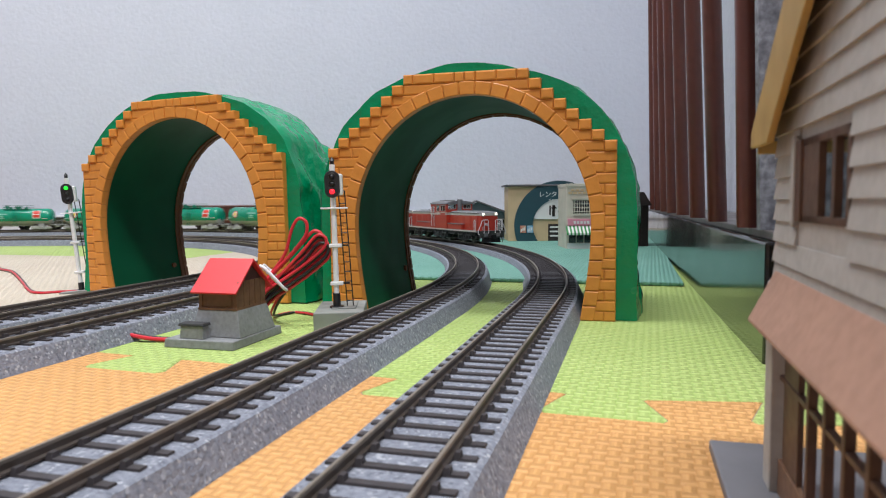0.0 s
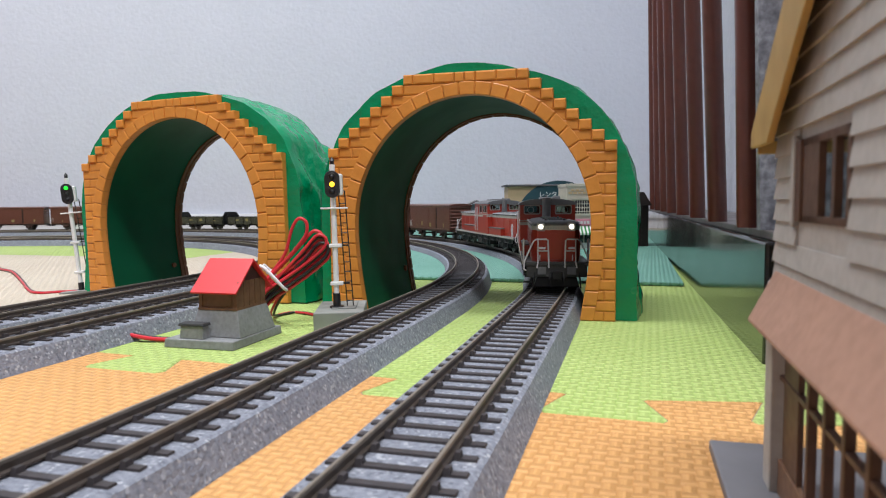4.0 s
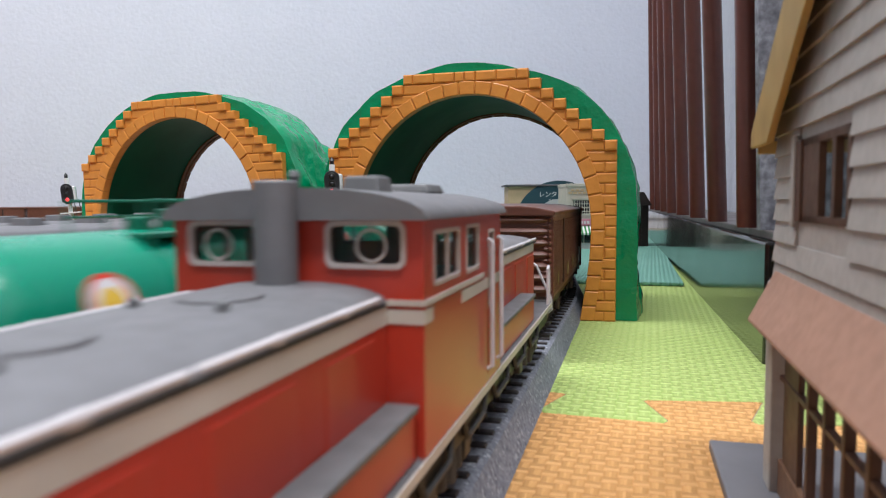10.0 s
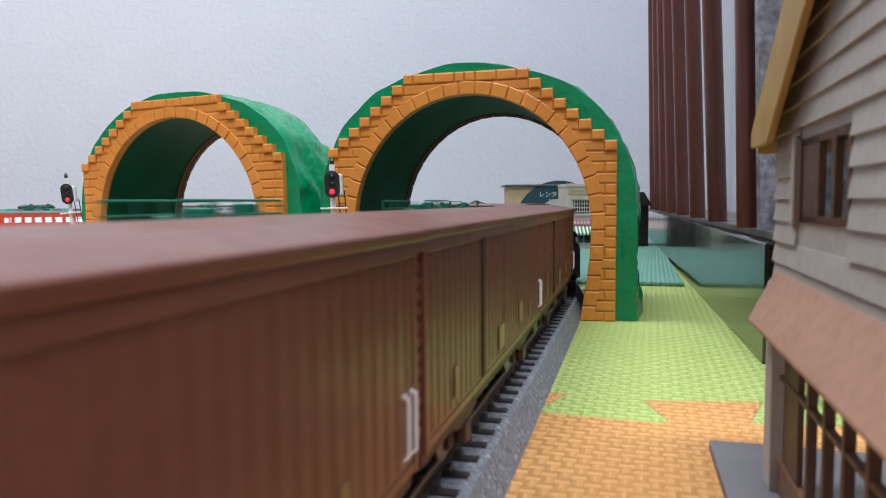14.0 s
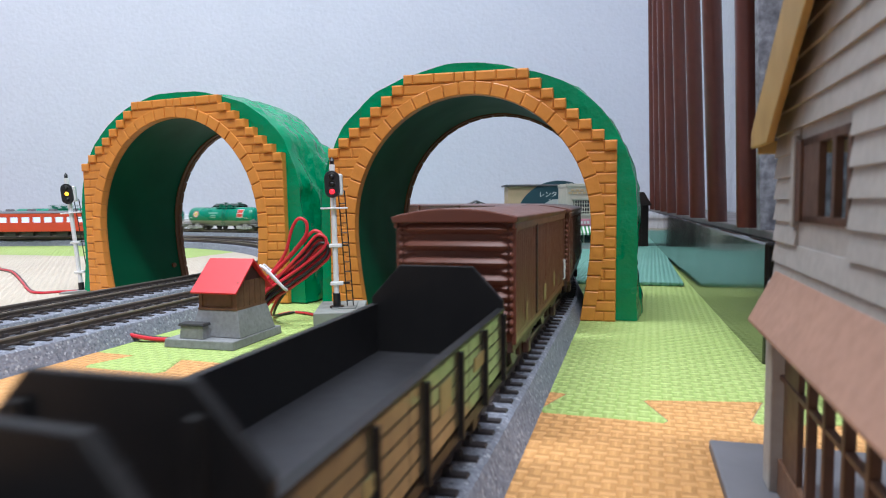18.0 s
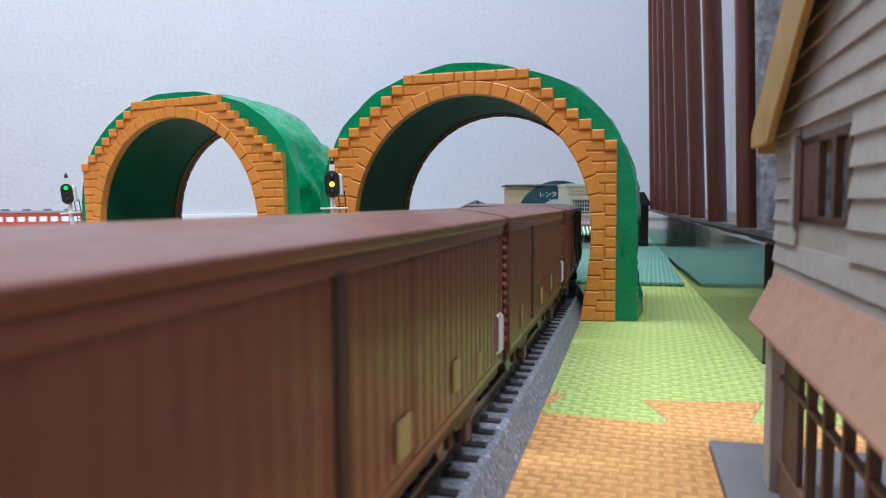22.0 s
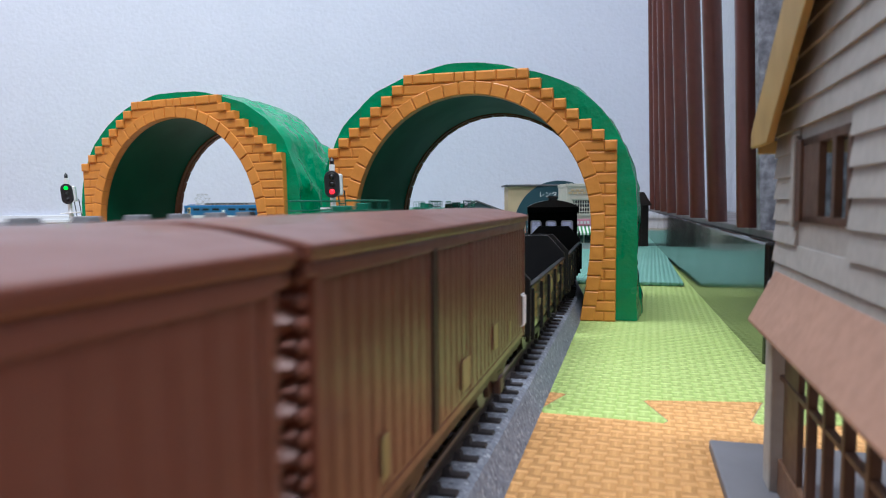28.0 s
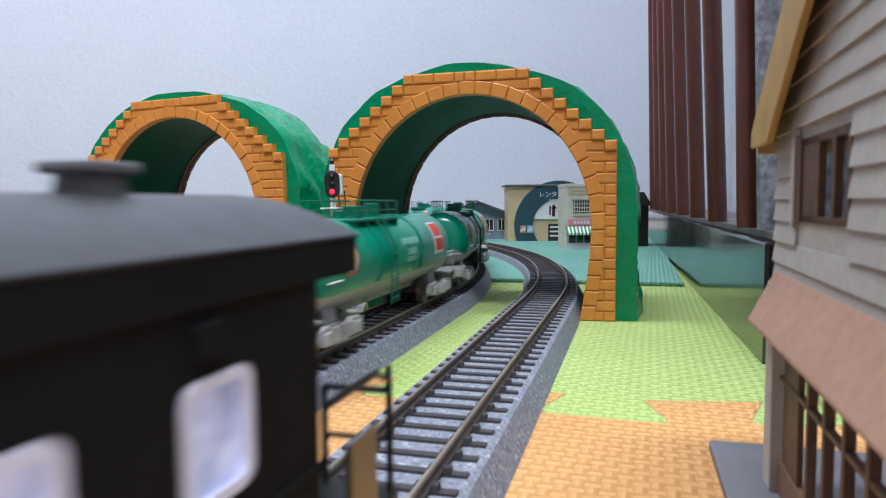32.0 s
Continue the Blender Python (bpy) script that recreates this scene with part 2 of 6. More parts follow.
def mat_outline(o0, o1, q0, q1, low=False, high=False):
    """Corners of a play mat in the track's axes; low, high: puzzle tabs on that edge."""
    pts = [(o0, q0)]
    edge = lambda o: q0 + (0.17 if o > 42 else -0.066) * (o - 42)
    if low:
        pts = [(o0, edge(o0))]
        k = math.floor((o0 - 34.8) / 55) + 1
        while 34.8 + 55 * k + 18 < o1:
            c = 34.8 + 55 * k
            if c - 18 > o0:
                b = edge(c)
                for do, dq in ((-11, 0), (-12.5, -4), (-17, -17.5), (-15.5, -20.2), (15.6, -19.2), (17.2, -16.8), (12.5, -4), (11, 0)):
                    pts.append((c + do, b + dq + (0.17 if c > 42 else -0.066) * do))
            k += 1
        pts.append((o1, edge(o1)))
    else:
        pts.append((o1, q0))
    if high:
        row = mat_outline(o0, o1, q1, q1 + 500, low=True)[:-2]
        pts += list(reversed(row))
    else:
        pts += [(o1, q1), (o0, q1)]
    return pts


def play_mat(label, mat, o0, o1, q0, q1, z=0.0, low=False, high=False, thick=10.0):
    pts = [axes(*p) for p in mat_outline(o0, o1, q0, q1, low, high)]
    g = Geo().prism(pts, "z", z - thick, z)
    ob = thing("play_mat", label, "play mat", "foam play mats on the floor", g, mat, bevel=0.8)
    return ob


play_mat("orange foam puzzle play mat with a woven relief", M_ORANGE, -320, 116, -420, 88, high=True)
play_mat("lime green foam puzzle play mat with a woven relief", M_LIME, -252, 116, 88, 640, low=True, thick=9.0)
play_mat("teal green foam play mat lying over the lime mat", M_TEAL, -246, 76, 358, 900, z=3.0, thick=2.6)
play_mat("teal green foam play mat at the far end", M_TEAL, -560, 110, 901, 1190, z=3.0, thick=2.6)
play_mat("beige foam play mat with a woven relief", M_BEIGE, -800, -254, 120, 505)
play_mat("lime green foam play mat beside the far tracks", M_LIME, -1100, -420, 507, 900)
play_mat("beige foam play mat under the far tracks", M_BEIGE, -418, -254, 507, 632)
play_mat("lime green foam play mat under the far curve", M_LIME, -418, -254, 634, 900)
play_mat("lime green foam play mat at the far wall", M_LIME, -1100, -562, 902, 1040)


# ---- tracks ----
def build_track(k, s_from, s_to, near):
    """One track: moulded ballast roadbed, ties and rails; near: the stretch in which ties are pieces of their own."""
    root = thing("railway_track", "grey moulded ballast track with black ties and metal rails", "railway track", "parallel model tracks")
    step = 12.0
    n = int((s_to - s_from) / step)
    S = [s_from + (s_to - s_from) * i / n for i in range(n + 1)]

    def sweep(section):
        g = Geo()
        m = len(section)
        for s in S:
            for side, z in section:
                x, y, _ = track_point(k, s, side)
                g.v.append((x, y, z))
        for i in range(n):
            for j in range(m):
                a, b = i * m + j, i * m + (j + 1) % m
                g.f.append((a, b, b + m, a + m))
        g.f.append(tuple(range(m - 1, -1, -1)))
        g.f.append(tuple(n * m + j for j in range(m)))
        return g
    bed = [(18.8, 0.05), (18.4, 0.8), (16.1, TIE_Z - 2.6), (15.5, TIE_Z - 1.3), (14.4, TIE_Z - 0.7), (-14.4, TIE_Z - 0.7), (-15.5, TIE_Z - 1.3), (-16.1, TIE_Z - 2.6), (-18.4, 0.8), (-18.8, 0.05)]
    part("roadbed", sweep(bed), M_ROADBED, root, "grey-blue speckled ballast roadbed")
    for c in (-8.65, 8.65):
        part("rail", sweep([(c + 0.8, TIE_Z - 0.2), (c + 0.8, TIE_Z + 0.35), (c + 0.3, TIE_Z + 0.7), (c + 0.3, RAIL_Z - 0.8), (c - 0.3, RAIL_Z - 0.8),
                            (c - 0.3, TIE_Z + 0.7), (c - 0.8, TIE_Z + 0.35), (c - 0.8, TIE_Z - 0.2)]), M_RAILSIDE, root, "dull brown rail web")
        part("rail_head", sweep([(c + 0.42, RAIL_Z - 0.8), (c + 0.42, RAIL_Z - 0.15), (c + 0.3, RAIL_Z), (c - 0.3, RAIL_Z), (c - 0.42, RAIL_Z - 0.15), (c - 0.42, RAIL_Z - 0.8)]),
             M_RAIL, root, "worn nickel rail head")
    tie = Geo().box(-14.2, 14.2, -1.25, 1.25, -1.2, -0.15, 0.25, 0.2)
    for c in (-8.65, 8.65):
        for e in (-1.5, 1.5):
            tie.box(c + e - 0.75, c + e + 0.75, -1.1, 1.1, -0.2, 0.95, 0.2, 0.25)
    me = tie.mesh("tie")
    me.materials.append(M_TIE)
    rest = Geo()
    pitch = 7.81
    count = 0
    s = s_from + 4
    while s < s_to:
        x, y, hd = track_point(k, s)
        if near[0] < s < near[1]:
            ob = new("tie", me)
            ob.parent = root
            ob.matrix_basis = pose(x * 0.001, y * 0.001, TIE_Z * 0.001, 0, 0, -math.degrees(hd))
            count += 1
        else:
            c, d = math.cos(-hd), math.sin(-hd)
            rest.add([(x + a * c - b * d, y + a * d + b * c, TIE_Z + z) for a, b, z in tie.v], tie.f)
        s += pitch
    ob = part("far_ties", rest, M_TIE, root, "black plastic ties")
    ob["kind"] = "stuff"
    return root


build_track(4, -250, -250 + perimeter(4), (-60, 700))
build_track(3, -200, -200 + perimeter(3), (-40, 520))
build_track(2, -100, -100 + perimeter(2), (20, 330))
build_track(1, -60, -60 + perimeter(1), (20, 330))


# ---- toy tunnels ----
def tunnel(label, DEPTH, half, shift, seed):
    """half: half width of the opening; shift: how far its middle lies right of the portal's."""
    root = thing("toy_tunnel", label, "toy tunnel", "toy tunnels over the tracks")
    H, BASE, RISE, RING = 5.09, 46.0, 64.6, 6.5
    STEPS = [31.7 + 5.96 * k for k in range(8)]
    TOP = 121.9

    def inner(a, grow=0.0):
        """The opening's edge, a from 0 (right foot) to 1 (left foot)."""
        sgn = 1 if a < 0.5 else -1
        L = a * 2 if a < 0.5 else (1 - a) * 2
        if L < 0.34:
            u = L / 0.34
            return shift + sgn * (half - 5.0 * (1 - math.sin(u * math.pi / 2)) + grow), BASE * u
        w = (L - 0.34) / 0.66 * math.pi / 2
        return shift + sgn * (half + grow) * math.cos(w), BASE + (RISE + grow) * math.sin(w)
    ring = [inner(i / 72) for i in range(73)]

    def reach(z, sgn):
        """How far out the ring of wedge blocks comes at height z."""
        if z < BASE:
            return abs(shift + sgn * (half + RING - 5.0 * (1 - math.sin(z / BASE * math.pi / 2))))
        q = (z - BASE) / (RISE + RING)
        return abs(shift + sgn * (half + RING) * math.sqrt(max(1 - q * q, 0))) if q < 1 else 0.0

    # the portal's back plate: one stepped sheet
    y, face = 0.0, -1
    prof = list(ring)
    prof += [(-STEPS[-1] + 0.15, 0.0)]
    for k in range(7, -1, -1):
        prof += [(-STEPS[k] + 0.15, TOP - (k + 1) * H if k < 7 else 0.1), (-STEPS[k] + 0.15, TOP - k * H - 0.15)]
    prof += [(-p[0], p[1]) for p in reversed(prof[len(ring) + 1:])]
    prof += [(STEPS[-1] - 0.15, 0.0)]
    body = part("portal", Geo().prism(prof, "y", 4.2, -0.12), M_BRICKJ, root, "orange plastic portal moulded as brickwork")
    N = 37
    for i in range(N):
        a0, a1 = i / N + 0.0007, (i + 1) / N - 0.0007
        p = [inner(a0, -0.05), inner((a0 + a1) / 2, -0.05), inner(a1, -0.05)]
        w = [inner(a1, RING), inner((a0 + a1) / 2, RING), inner(a0, RING)]
        pts = p + w
        cx, cz = sum(c[0] for c in pts) / 6, sum(c[1] for c in pts) / 6
        g = Geo()
        proud = random.uniform(0.95, 1.2)
        mid = [(cx + (c[0] - cx) * 0.965, cz + (c[1] - cz) * 0.965) for c in pts]
        small = [(cx + (c[0] - cx) * 0.86, cz + (c[1] - cz) * 0.86) for c in pts]
        g.v = [(c[0], 3.0, c[1]) for c in pts] + [(c[0], -proud * 0.45, c[1]) for c in pts] + [(c[0], -proud * 0.82, c[1]) for c in mid] + [(c[0], -proud, c[1]) for c in small]
        for k in (0, 6, 12):
            g.f += [(k + j, k + (j + 1) % 6, k + 6 + (j + 1) % 6, k + 6 + j) for j in range(6)]
        g.f.append((18, 19, 20, 21, 22, 23))
        part("brick", g, M_BRICK, body)
    rows = 24
    for r in range(rows):
        z1 = TOP - r * H
        z0 = max(z1 - H, 0.0)
        if z1 < 1.0:
            break
        for sgn in (1, -1):
            xo = STEPS[min(r, 7)]
            xi = reach(z1, sgn) - 1.2
            low = reach(z0, sgn)
            xi = 0.0 if z1 > BASE + RISE + RING - 0.5 else max(min(xi, low), 0.0)
            if xo - low < 0.8:
                continue
            if r == 0:
                cuts = [0.0, 5.5, 16.0, 26.0, xo] if sgn > 0 else [0.0, 5.0, 15.5, 26.5, xo]
            elif r < 8:
                cuts = [xi, xo - 5.9, xo]
                if cuts[1] - max(xi, low - 3) > 12:
                    cuts.insert(1, (xi + cuts[1]) / 2)
                if cuts[1] <= xi + 0.6:
                    cuts = [xi, xo]
            else:
                cuts = [xi, xo] if r % 2 == 0 or xo - low < 5 else [xi, xo - 5.6, xo]
                if cuts[1] <= xi + 0.6:
                    cuts = [xi, xo]
            for a, b in zip(cuts, cuts[1:]):
                knob = b == xo and r < 8 and r > 0
                proud = 1.75 if knob else (1.2 if r == 0 else random.uniform(0.5, 0.75))
                x0, x1 = (a + 0.12, b - 0.1) if sgn > 0 else (-b + 0.1, -a - 0.12)
                zl, zh = z0 + 0.12, z1 - 0.1
                g = Geo()
                for yy, e in ((3.0, 0.0), (-proud + 0.75, 0.0), (-proud + 0.2, 0.22), (-proud, 0.75)):
                    g.v += [(x0 + e, yy, zl + e), (x1 - e, yy, zl + e), (x1 - e, yy, zh - e), (x0 + e, yy, zh - e)]
                for k in (0, 4, 8):
                    g.f += [(k + j, k + (j + 1) % 4, k + 4 + (j + 1) % 4, k + 4 + j) for j in range(4)]
                g.f.append((12, 13, 14, 15))
                part("brick", g, M_BRICK, body)
    # the hill: one sheet of green plastic, smooth inside and rugged outside
    g = Geo()
    NA, NB = 128, 30
    for layer in (0, 1):
        for j in range(NB + 1):
            v = j / NB
            yy = 3.2 + (DEPTH - 5.0) * v
            for i in range(NA + 1):
                if layer == 0:
                    x, z = inner(i / NA, 1.4)
                else:
                    a = i / NA
                    sgn = 1 if a < 0.5 else -1
                    L = a * 2 if a < 0.5 else (1 - a) * 2
                    wide = 83.0 if sgn > 0 else 80.0
                    high = 78.6
                    w = max(L - 0.3, 0.0) / 0.7 * math.pi / 2
                    ex = 2 / 2.4
                    dip = 1.0 - 0.045 * max(0.0, v - 0.55) / 0.45
                    x = sgn * wide * dip * math.cos(w) ** ex
                    z = (L / 0.3) * BASE if L < 0.3 else BASE + high * dip * math.sin(w) ** ex
                    nx, nz = x / wide, max(z - BASE, 0.0) / high
                    d = math.hypot(nx, nz) + 1e-6
                    edge = min(v * 8, 1.0)
                    n1 = noise.noise((i * 0.085, v * 1.5, seed)) * 3.6
                    n2 = noise.noise((i * 0.05, v * 11.0, seed + 4.2)) * 1.5
                    n3 = -abs(noise.noise((i * 0.11, v * 5.0, seed + 8.8))) * 4.2 - abs(noise.noise((i * 0.24, v * 8.0, seed + 2.1))) * 2.2 + 1.6
                    off = (n1 + n2 + n3) * (0.35 + 0.65 * edge) + (1.6 * math.exp(-((i - NA / 2) / 6) ** 2) if v < 0.3 else 0)
                    x += nx / d * off
                    z += nz / d * off
                    if z < 40:
                        x += sgn * 2.5 * v * (1 - z / 40)
                g.v.append((x, yy, max(z, 0.15)))
    w = NA + 1
    count = w * (NB + 1)
    for j in range(NB):
        for i in range(NA):
            a = j * w + i
            g.f.append((a, a + w, a + w + 1, a + 1))
            g.f.append((count + a, count + a + 1, count + a + w + 1, count + a + w))
    for i in range(NA):
        g.f.append((i, i + 1, count + i + 1, count + i))
        a = NB * w + i
        g.f.append((a + 1, a, count + a, count + a + 1))
    for j in range(NB):
        for i in (0, NA):
            a = j * w + i
            g.f.append((a, count + a, count + a + w, a + w) if i == 0 else (a + w, count + a + w, count + a, a))
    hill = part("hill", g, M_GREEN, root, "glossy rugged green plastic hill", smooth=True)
    # inner faces get the darker green that stands for shade
    hill.data.materials.append(M_GREEN_SHADE)
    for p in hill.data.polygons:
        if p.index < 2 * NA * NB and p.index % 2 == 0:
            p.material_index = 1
    # the far portal: a rim of blocks, brown in place of orange in shade
    rim = part("far_portal", Geo().prism([inner(i / 72, 0.6) for i in range(73)] + [inner(1 - i / 72, 8.0) for i in range(73)], "y", DEPTH + 1.2, DEPTH - 4.5), M_BRICKF, root, "far portal rim of plastic brickwork, its shade coloured brown")
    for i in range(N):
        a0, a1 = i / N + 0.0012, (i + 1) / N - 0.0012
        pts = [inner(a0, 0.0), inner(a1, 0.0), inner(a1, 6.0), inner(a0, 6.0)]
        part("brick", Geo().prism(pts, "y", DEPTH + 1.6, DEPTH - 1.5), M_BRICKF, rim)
    for sgn in (-1, 1):
        x = inner(0.06 if sgn > 0 else 0.94)[0]
        part("peg_boss", Geo().disc(x + sgn * 1.6, DEPTH - 11, 16, 1.7, -sgn * 1.6, "x", 12), M_BRICKF, root, "small round moulded boss")
    return root


t_right = tunnel("green plastic toy tunnel with orange brick portal over two tracks", 88.0, 60.3, 1.3, 3.1)
put(t_right, 11.3, 334.1, 0, -15.1)
t_left = tunnel("green plastic toy tunnel with an orange brick portal", 72.0, 58.2, -2.6, 17.7)
t_left.matrix_basis = pose(-0.1582, 0.4031, -0.0009, 0, -1.06, -18.94)

# ---- things beside the tracks ----
M_POST = material("signal_white", (0.78, 0.78, 0.78), 0.4, stain=0.2, stain_size=0.01)
M_SIGBLK = material("signal_black", (0.012, 0.012, 0.014), 0.4, grain=0.3, grain_size=0.003)
M_SIGBASE = material("signal_base_grey", (0.23, 0.235, 0.22), 0.6, stain=0.3, stain_size=0.01)
M_GLOW_R = material("red_signal_light", (1.0, 0.015, 0.03), 0.3, emit=2.2)
M_GLOW_Y = material("yellow_signal_light", (1.0, 0.50, 0.03), 0.3, emit=2.6)
M_GLOW_G = material("green_signal_light", (0.02, 1.0, 0.04), 0.3, emit=1.8)
M_STONE = material("grey_concrete", (0.235, 0.24, 0.245), 0.7, stain=0.4, stain_size=0.012, grain=0.4, grain_size=0.0015, bump=0.3, bump_size=0.001)
M_HUTWOOD = material("brown_hut_boards", (0.155, 0.072, 0.035), 0.55, stain=0.5, stain_size=0.006, grain=0.4, grain_size=0.002, second=(0.07, 0.03, 0.016))
M_HUTROOF = material("bright_red_roof", (0.60, 0.014, 0.022), 0.42, stain=0.15, stain_size=0.015)
M_HUTDARK = material("dark_gable", (0.06, 0.02, 0.018), 0.6, grain=0.3, grain_size=0.003)
M_WIRER = material("red_wire", (0.55, 0.022, 0.035), 0.35)
M_WIREB = material("black_wire", (0.02, 0.016, 0.018), 0.4)
M_CLIP = material("white_wire_tie", (0.72, 0.72, 0.74), 0.45)
M_SIDING = material("weathered_grey_siding", (0.435, 0.41, 0.38), 0.65, stain=0.4, stain_size=0.012, grain=0.4, grain_size=0.002, second=(0.31, 0.285, 0.255))
M_BARGE = material("ochre_barge_board", (0.42, 0.27, 0.075), 0.55, stain=0.35, stain_size=0.01)
M_AWNING = material("salmon_awning", (0.45, 0.258, 0.182), 0.6, stain=0.25, stain_size=0.015, grain=0.2, grain_size=0.002)
M_POSTW = material("brown_shopfront_wood", (0.10, 0.045, 0.025), 0.5, stain=0.5, stain_size=0.006, grain=0.4, grain_size=0.002)
# shopfront brown made paler: light falling on the plank, put into the colour
M_STALL = material("lit_brown_stall_board", (0.20, 0.105, 0.06), 0.55, stain=0.5, stain_size=0.006, grain=0.4, grain_size=0.002, second=(0.12, 0.06, 0.035))
M_SLABG = material("grey_plinth", (0.17, 0.165, 0.18), 0.6, stain=0.3, stain_size=0.02)
M_CREAMW = material("cream_facade", (0.60, 0.44, 0.26), 0.6, stain=0.25, stain_size=0.02)
M_CREAM2 = material("pale_cream_facade", (0.58, 0.53, 0.44), 0.6, stain=0.3, stain_size=0.015)
M_ARCH = material("dark_teal_sign", (0.018, 0.065, 0.085), 0.45, stain=0.2, stain_size=0.02)
M_SIGNW = material("white_sign", (0.72, 0.71, 0.69), 0.5, stain=0.15, stain_size=0.02)
M_PINK = material("pink_sign", (0.66, 0.26, 0.34), 0.5, stain=0.2, stain_size=0.01)
M_AWNG = material("green_awning", (0.03, 0.22, 0.055), 0.5, stain=0.2, stain_size=0.01)
M_ROOFG = material("grey_roof_tiles", (0.13, 0.125, 0.13), 0.6, stain=0.4, stain_size=0.01, grain=0.3, grain_size=0.003)
M_BLUEW = material("blue_grey_wall", (0.20, 0.25, 0.31), 0.6, stain=0.3, stain_size=0.01)
M_DKBROWN = material("dark_brown_boards", (0.022, 0.014, 0.012), 0.5, stain=0.3, stain_size=0.01)
M_PANE = material("model_window_glass", (0.02, 0.022, 0.025), 0.08, coat=0.6)


def screen():
    """Low black lacquered chest front with a leaning row of brown slats over it."""
    root = thing("cabinet", "glossy black lacquered low cabinet with a grey ledge", "cabinet")
    # face line from the near end to the far end
    face = lambda y: 52.7 + 0.2565 * y
    g = Geo()
    y0, y1 = 230.0, 1270.0
    g.prism([(face(y0), y0), (face(y0) + 70, y0 - 18), (face(y1) + 70, y1), (face(y1), y1)], "z", -10, 43.0)
    part("front_panel", g, M_PANEL, root, "glossy black lacquered panel", bevel=1.2)
    g = Geo()
    g.prism([(face(165) + 9, 165), (face(165) + 40, 165), (face(y0) + 60, y0), (face(y0) + 9, y0 + 4)], "z", -10, 43.0)
    part("recessed_panel", g, M_PANEL, root, "set-back black panel", bevel=0.8)
    g = Geo()
    g.prism([(face(165) + 4, 165), (face(165) + 60, 165), (face(y1) + 60, y1), (face(y1) + 1.5, y1)], "z", 43.0, 46.2)
    part("ledge", g, M_DKLEDGE, root, "dusty grey-brown ledge", bevel=0.6)
    fence = thing("slatted_screen", "tall reddish-brown lacquered slats standing on the ledge", "screen")
    ys = [276, 357, 438, 526, 615, 697, 785, 877]
    for y in ys:
        x = 54 + 0.25 * y + 4.0
        w = 5.0
        s = Geo()
        top = 430.0
        lean = -0.032 if y < 300 else -0.048 + 0.03 * (y - 357) / 600
        rows = 8
        prof = [(w * math.cos(math.pi * k / 8), 4.2 * math.sin(math.pi * k / 8)) for k in range(16)]
        n = len(prof)
        for i in range(rows + 1):
            z = 46.2 + (top - 46.2) * i / rows
            s.v += [(x + a + lean * (z - 46.2), y + b, z) for a, b in prof]
        for i in range(rows):
            s.f += [(i * n + j, i * n + (j + 1) % n, (i + 1) * n + (j + 1) % n, (i + 1) * n + j) for j in range(n)]
        s.f += [tuple(reversed(range(n))), tuple(rows * n + j for j in range(n))]
        part("slat", s, M_SLAT, fence, smooth=True)
    # added board, standing in for the mottled grey background beyond the nearest slat
    board = Geo().box(119.3, 158.0, 250.0, 253.0, 46.2, 430.0)
    board.v = [(a - 0.034 * (z - 46.2), b, z) for a, b, z in board.v]
    thing("mottled_board", "mottled grey board added on the ledge behind the slats", "metal sheet", "", board, M_MOTTLED)
    part("top_rail", Geo().prism([(54 + 60 - 34, 235), (54 + 70 - 34, 235), (54 + 246 - 24, 965), (54 + 236 - 24, 965)], "z", 430, 445), M_SLAT, fence)


M_MOTTLED = material("mottled_grey_board", (0.34, 0.355, 0.40), 0.45, metal=0.3, stain=0.95, stain_size=0.006, grain=0.6, grain_size=0.0025, second=(0.10, 0.10, 0.12))
M_DKLEDGE = material("dusty_ledge", (0.12, 0.105, 0.105), 0.4, stain=0.6, stain_size=0.02, second=(0.045, 0.035, 0.035))
screen()


